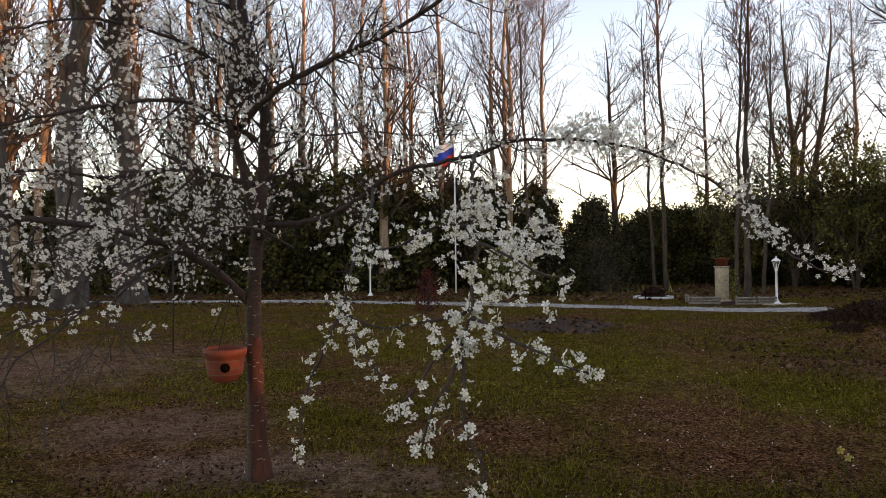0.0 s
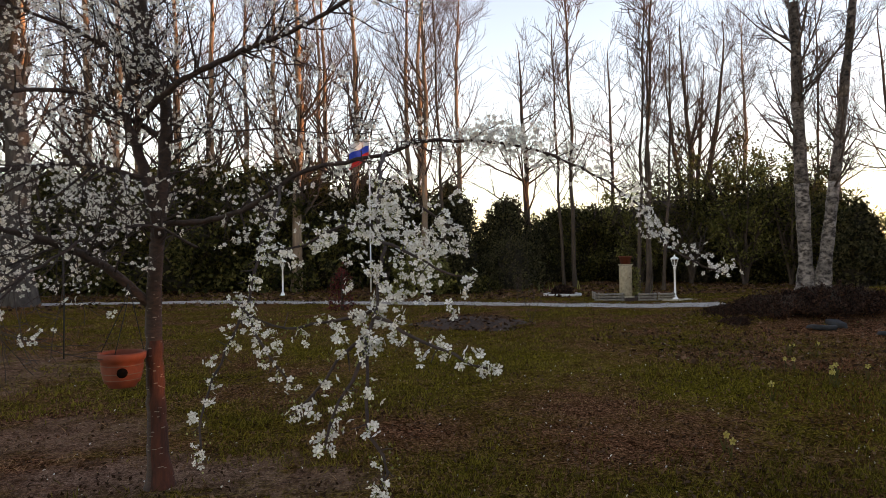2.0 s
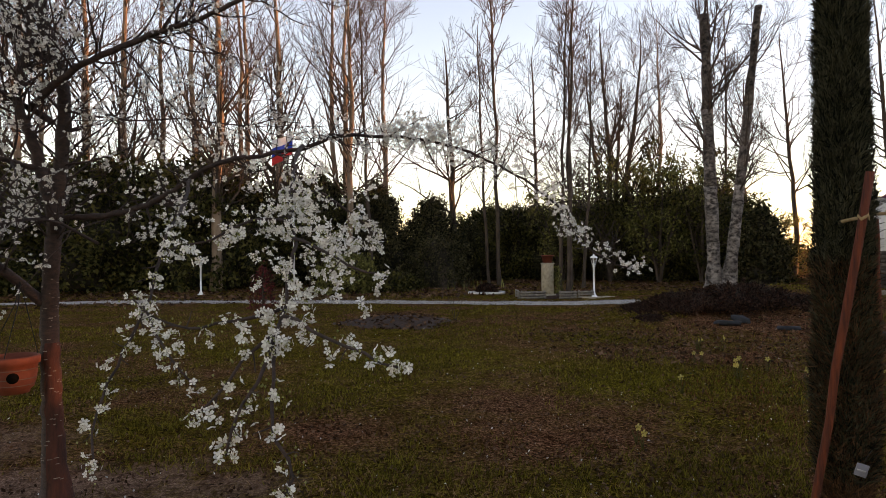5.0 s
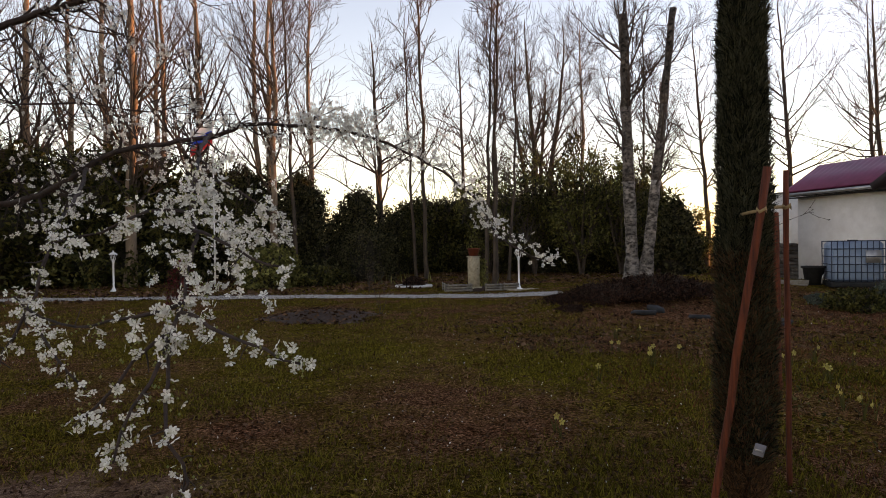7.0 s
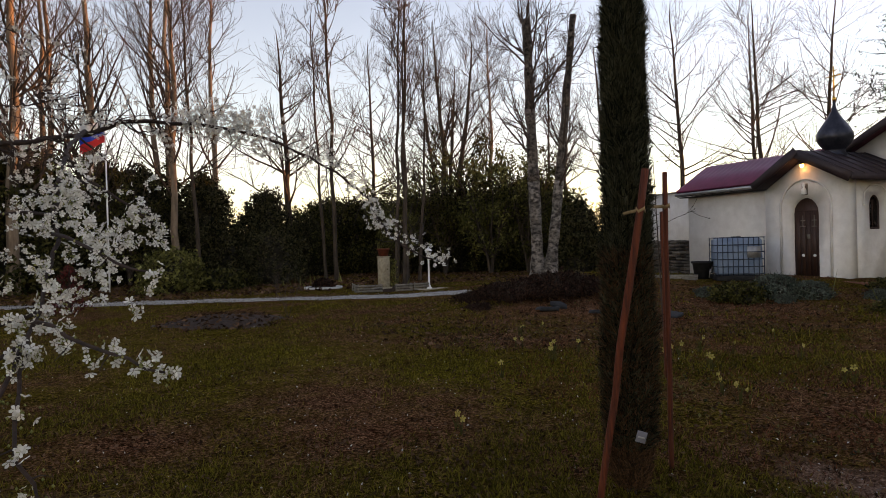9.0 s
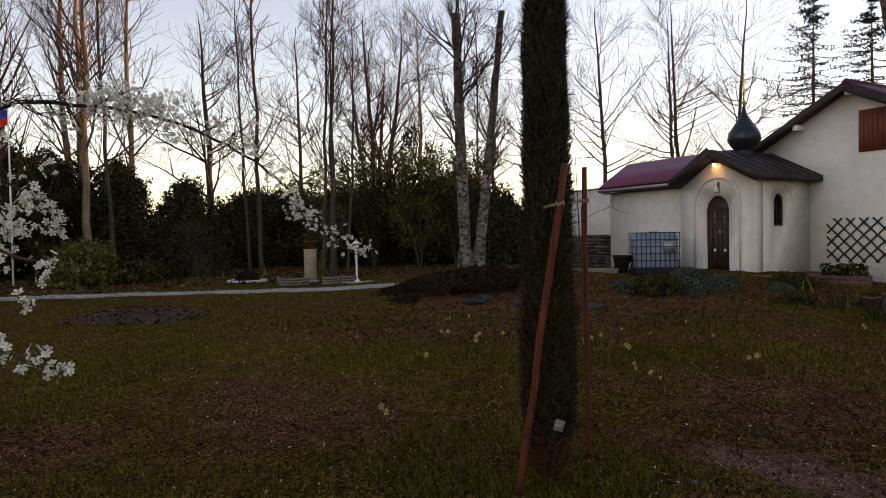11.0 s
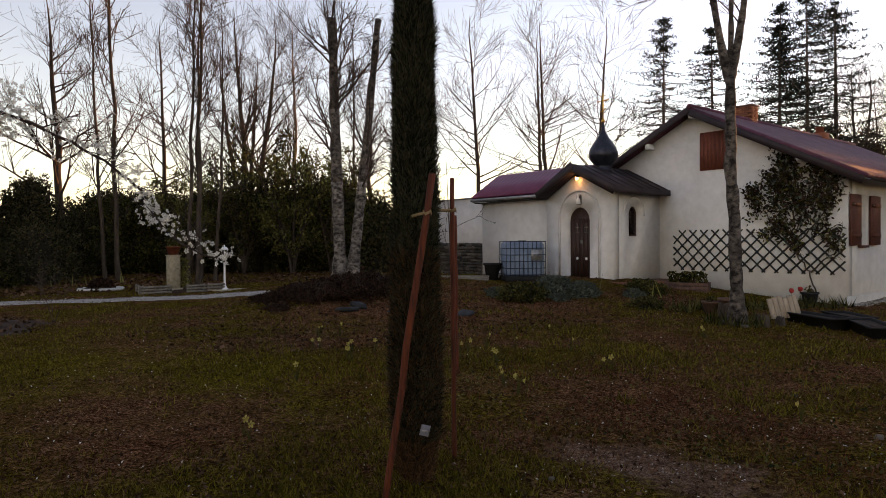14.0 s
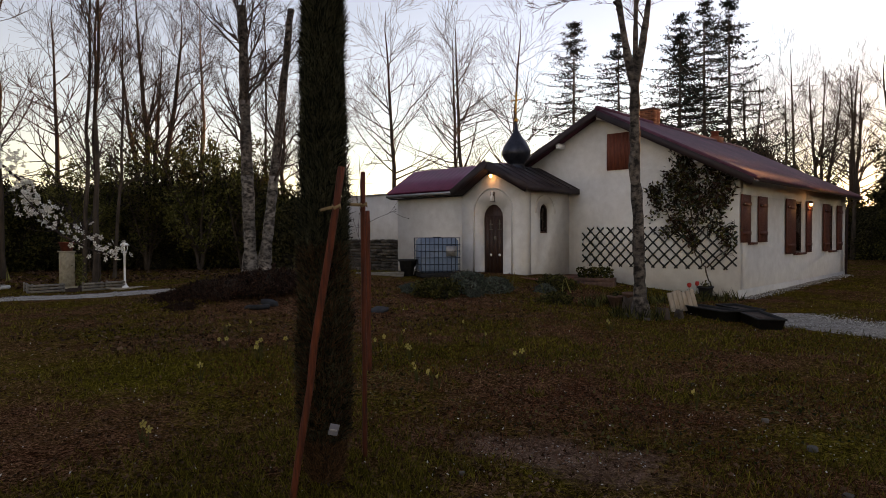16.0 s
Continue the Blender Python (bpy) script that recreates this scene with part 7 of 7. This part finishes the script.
daf = [daffodil(1), daffodil(2)]
spots = [(6.67, 8.1), (5.61, 6.07), (6.0, 6.42), (5.08, 3.98), (6.11, 5.39), (5.96, 7.17), (5.68, 3.25), (5.9, 3.69), (7.55, 5.36), (10.98, 3.48), (6.75, 4.46), (3.09, 3.98), (7.26, 3.21), (7.05, 5.34), (5.71, 4.77), (6.67, 5.1), (6.2, 6.2), (7.7, 5.0), (7.3, 5.6), (6.9, 7.9), (8.1, 4.2), (4.6, 5.6), (6.5, 1.0), (9.5, 5.5)]
rng = np.random.default_rng(45)
stand(daf, [(x + rng.normal() * 0.06, y + rng.normal() * 0.06, k % 2, rng.uniform(0.8, 1.2)) for k, (x, y) in enumerate(spots + spots[:14])], "daffodils in the lawn")


def rock(x, y, sx, sy, sz, seed, mt, label, name="rock"):
    g = np.random.default_rng(seed)
    b = Build().box(-0.5, 0.5, -0.5, 0.5, -0.5, 0.5, None, 0.16)
    b.v = [(v + g.normal(size=v.shape) * 0.05) * (sx, sy, sz) for v in b.v]
    ob = tagged(new(name, b.mesh(name, M[mt])), label, "stone", "stones on the mound")
    ob.matrix_basis = pose(x, y, on(x, y) + sz * 0.25, g.normal() * 5, g.normal() * 5, g.uniform(0, 360))


for k, (x, y, sx, sy, sz) in enumerate(((8.75, 10.0, 0.45, 0.35, 0.1), (9.5, 9.3, 0.4, 0.3, 0.08), (9.7, 8.5, 0.4, 0.3, 0.1), (9.2, 10.2, 0.4, 0.3, 0.12), (10.4, 8.2, 0.4, 0.3, 0.1))):
    rock(x, y, sx, sy, sz, k, "slab", "flat blue-grey stone slab at the foot of the mound", "stone_slab")
for k, (x, y, s) in enumerate(((5.82, -0.11, 0.13), (6.4, 0.3, 0.1), (4.9, -0.4, 0.09), (12.9, 3.9, 0.22), (12.7, 3.4, 0.18), (13.2, 4.3, 0.16), (7.5, 1.2, 0.1), (3.9, 1.7, 0.07))):
    rock(x, y, s * 0.62, s * 0.5, s * 0.36, 20 + k, "rubble", "small pale field stone lying in the grass")


def scatter(seed, n, near, far, a0, a1, power=1.0):
    """Places strewn over the garden, thinning with the distance from the terrace where one stands."""
    g = np.random.default_rng(seed)
    r = near * (far / near) ** (g.uniform(0, 1, n) ** power)
    a = np.radians(g.uniform(a0, a1, n))
    return g, np.stack([0.2 + r * np.sin(a), -0.6 + r * np.cos(a)], 1), r


def blades(name, label, seed, n, mt, tall, near, far, keep, wide=0.0035, lean=0.6):
    g, p, r = scatter(seed, n, near, far, -46, 96)
    m = keep(p[:, 0], p[:, 1], g)
    p, r = p[m], r[m]
    n = len(p)
    z = height(p[:, 0], p[:, 1]) - 0.004
    root = np.concatenate([p, z[:, None]], 1)
    d = unit(np.concatenate([g.normal(size=(n, 2)) * lean, np.ones((n, 1))], 1)) * (tall * g.uniform(0.4, 1.2, (n, 1)))
    a = g.uniform(0, np.pi, n)
    s = np.stack([np.cos(a), np.sin(a), 0 * a], 1) * (wide * (1 + r / 6))[:, None]
    v = np.stack([root - s, root + s, root + d], 1).reshape(-1, 3)
    tagged(new(name, make_mesh(name, v, [np.arange(3 * n).reshape(-1, 3)], [M[mt]])), label, "grass", kind="stuff")


def off_path(x, y):
    d = np.minimum.reduce([near_line(x, y, -13, 24.6, -5.5, 23.5), near_line(x, y, -5.5, 23.5, 0, 21.4), near_line(x, y, 0, 21.4, 4.4, 19.4), near_line(x, y, 4.4, 19.4, 10.6, 16.0)])
    drive = np.minimum(near_line(x, y, 15.6, 1.75, 14.2, 0.2), near_line(x, y, 14.2, 0.2, 13.6, -3))
    return (d > 0.5) & (drive > 1.0)


BARE = ((4.62, 1.4, 0.42, 0.85), (4.92, 0.85, 0.3, 0.25), (-1.35, 4.35, 1.2, 0.5), (-0.2, 4.0, 0.6, 0.35), (-2.6, 5.6, 1.3, 0.8), (-6.2, 9.2, 3.0, 2.6), (2.6, 4.5, 1.3, 0.9), (0.6, 5.2, 1.2, 0.7), (6.2, 2.2, 1.5, 1.1), (11.3, 8.8, 4.2, 3.4), (6.4, 0.7, 1.8, 1.2))


def worn(x, y, g):
    """True where the lawn is worn to bare earth, with a ragged edge."""
    d = np.minimum.reduce([np.hypot((x - cx) / rx, (y - cy) / ry) for cx, cy, rx, ry in BARE])
    return d + 0.25 * fuzz(x, y, 3.0, 1.0) + 0.25 * g.normal(size=len(x)) < 0.95


def clumps(x, y):
    return fuzz(x, y, 7.0, 2.0) + 0.8 * fuzz(x, y, 15.0, 5.0)


def green_here(x, y, g):
    return ~worn(x, y, g) & (clumps(x, y) + 0.5 * g.normal(size=len(x)) > -0.15) & (fuzz(x, y, 0.6, 1.0) + 0.4 * fuzz(x, y, 2.3, 3.0) + g.normal(size=len(x)) * 0.2 > 0.02) & off_path(x, y)


def dry_here(x, y, g):
    return (fuzz(x, y, 0.6, 1.0) + g.normal(size=len(x)) * 0.5 < 0.15) & off_path(x, y)


blades("grass", "short uneven mossy grass of the lawn", 51, 560000, "blade", 0.065, 3.2, 26, green_here, 0.0027)
blades("dry_grass", "thin dry grass stalks in the lawn", 52, 130000, "straw", 0.06, 3.2, 24, lambda x, y, g: off_path(x, y) & ~(worn(x, y, g) & (g.uniform(size=len(x)) < 0.7)) & (fuzz(x, y, 0.6, 1.0) + 0.3 * g.normal(size=len(x)) < 0.2), 0.0022, 2.6)
blades("grass_tufts", "longer grass tufts", 53, 30000, "blade", 0.1, 3.4, 24, lambda x, y, g: (fuzz(x, y, 2.6, 5.0) > 0.55) & (fuzz(x, y, 0.6, 1.0) > -0.2) & off_path(x, y), 0.0026, 0.7)
blades("brown_weeds", "dry rusty weeds in the rough grass", 54, 110000, "rust", 0.07, 4.2, 16, lambda x, y, g: (x > 4.2) & (y < 0.75 * x + 2.5) & (fuzz(x, y, 0.9, 2.0) + 0.4 * g.normal(size=len(x)) > 0.0) & off_path(x, y), 0.0022, 0.9)
blades("reeds", "tall thin leaves of iris and reed beside the wood", 55, 4000, "spring", 0.55, 12, 30, lambda x, y, g: (np.hypot(x - 8.6, y - 26) < 1.6) | (np.hypot(x - 10.6, y - 20.4) < 0.7) | (near_line(x, y, 14, 8.6, 16, 6.2) < 0.35), 0.006, 0.25)

blades("border_plants", "leafy border plants at the foot of the birch and the house wall", 56, 60000, "laurel", 0.3, 11, 19.5, lambda x, y, g: (near_line(x, y, 14.2, 5.2, 18.3, 3.0) < 0.28 + 0.1 * fuzz(x, y, 3.0, 1.0)) | (np.hypot(x - 13.1, y - 3.7) < 0.6), 0.006, 0.5)
blades("rough_grass", "rough tufted grass on the rise before the chapel", 57, 90000, "blade", 0.13, 6, 17, lambda x, y, g: (x > 6) & (y < 0.8 * x + 0.5) & (fuzz(x, y, 0.9, 7.0) + 0.7 * fuzz(x, y, 4.0, 3.0) > 0.35) & off_path(x, y), 0.003, 0.8)


def flakes(name, label, seed, n, mt, size, keep, near=3.3, far=26):
    g, p, r = scatter(seed, n, near, far, -46, 96)
    m = keep(p[:, 0], p[:, 1], g) & off_path(p[:, 0], p[:, 1])
    p, r = p[m], r[m]
    lift = 0.012 + 0.19 * np.clip(1 - np.hypot((p[:, 0] - 2.9) / 1.35, (p[:, 1] - 13.6) / 1.2) ** 2, 0, 1)
    c = np.concatenate([p, (height(p[:, 0], p[:, 1]) + lift)[:, None]], 1)
    v, f = leaf_cloud(g, c, np.tile([[0, 0, 1.0]], (len(c), 1)) + g.normal(size=c.shape) * 0.15, size)
    v[:, 2] = np.maximum(v[:, 2], np.repeat(c[:, 2] - 0.008, 4))
    tagged(new(name, make_mesh(name, v, [f], [M[mt]])), label, "litter", kind="stuff")


flakes("leaf_litter", "brown fallen leaves strewn on the lawn", 61, 34000, "litter", 0.026, lambda x, y, g: fuzz(x, y, 0.8, 4.0) + g.normal(size=len(x)) * 0.6 > -0.2)
flakes("fallen_petals", "white fallen petals and chips on the ground", 62, 1500, "pale", 0.014, lambda x, y, g: g.uniform(size=len(x)) < 0.75, 3.3, 18)
flakes("mound_litter", "dead leaves and bark on the mound", 63, 14000, "litter", 0.06, lambda x, y, g: (near_line(x, y, 7.5, 9.5, 14, 8) < 3.2) | (near_line(x, y, 9.5, 11.8, 12.5, 13.0) < 2.6), 6, 20)
flakes("ground_ivy", "low green leafy weeds in the rough grass", 64, 18000, "laurel", 0.03, lambda x, y, g: (x > 5) & (fuzz(x, y, 0.7, 6.0) + 0.3 * g.normal(size=len(x)) > 0.1), 5, 17)
flakes("soil_clods", "dark clods and leaves on the soil heap", 66, 12000, "litter", 0.07, lambda x, y, g: (np.hypot((x - 2.9) / 1.4, (y - 13.6) / 1.25) < 1.05), 12, 17)
flakes("woodland_litter", "dark dead leaves under the trees", 65, 16000, "litter", 0.12, lambda x, y, g: y > 21, 20, 44)


def pebbles(name, label, seed, n, spots, mt, size):
    """Loose pale stones strewn along lines of the plan: x0, y0, x1, y1, half width, lift."""
    g = np.random.default_rng(seed)
    c = []
    for x0, y0, x1, y1, half, lift in spots:
        u, w = g.uniform(0, 1, (n, 1)), g.normal(size=(n, 1)) * half * 0.5
        d = np.array([x1 - x0, y1 - y0])
        p = np.array([x0, y0]) + u * d + w * np.array([-d[1], d[0]]) / np.hypot(*d)
        c.append(np.concatenate([p, height(p[:, 0], p[:, 1])[:, None] + lift], 1))
    c = np.concatenate(c)
    stone = np.array([(1, 0, 0), (0, 1, 0), (-1, 0, 0), (0, -1, 0), (0, 0, 0.7), (0, 0, -0.7)])
    of = np.array([(0, 1, 4), (1, 2, 4), (2, 3, 4), (3, 0, 4), (1, 0, 5), (2, 1, 5), (3, 2, 5), (0, 3, 5)])
    v = c[:, None] + stone * g.uniform(0.5, 1.3, (len(c), 1, 3)) * size
    tagged(new(name, make_mesh(name, v.reshape(-1, 3), [(np.arange(len(c))[:, None, None] * 6 + of).reshape(-1, 3)], [M[mt]])), label, "gravel", kind="stuff")


pebbles("drive_gravel", "loose pale gravel on the drive", 71, 7000, [(15.6, 1.75, 14.2, 0.2, 1.0, 0.03), (14.2, 0.2, 13.6, -3, 1.0, 0.03)], "pebble", 0.015)
pebbles("wall_gravel", "pale gravel strip along the house wall", 72, 2600, [(18.75, 2.86, 30.3, 1.36, 0.24, 0.01)], "pebble", 0.026)
pebbles("path_gravel", "loose pale gravel on the garden path", 73, 2500, [(-5.5, 23.5, 0, 21.4, 0.55, 0.03), (0, 21.4, 4.4, 19.4, 0.55, 0.03), (4.4, 19.4, 10.6, 16.0, 0.55, 0.03)], "pebble", 0.018)
pebbles("patch_chips", "pale stone chips on the worn patch of ground", 74, 120, [(4.3, 1.9, 4.9, 0.8, 0.5, 0.004), (6.2, 0.9, 6.0, -0.5, 0.9, 0.004)], "pebble", 0.009)
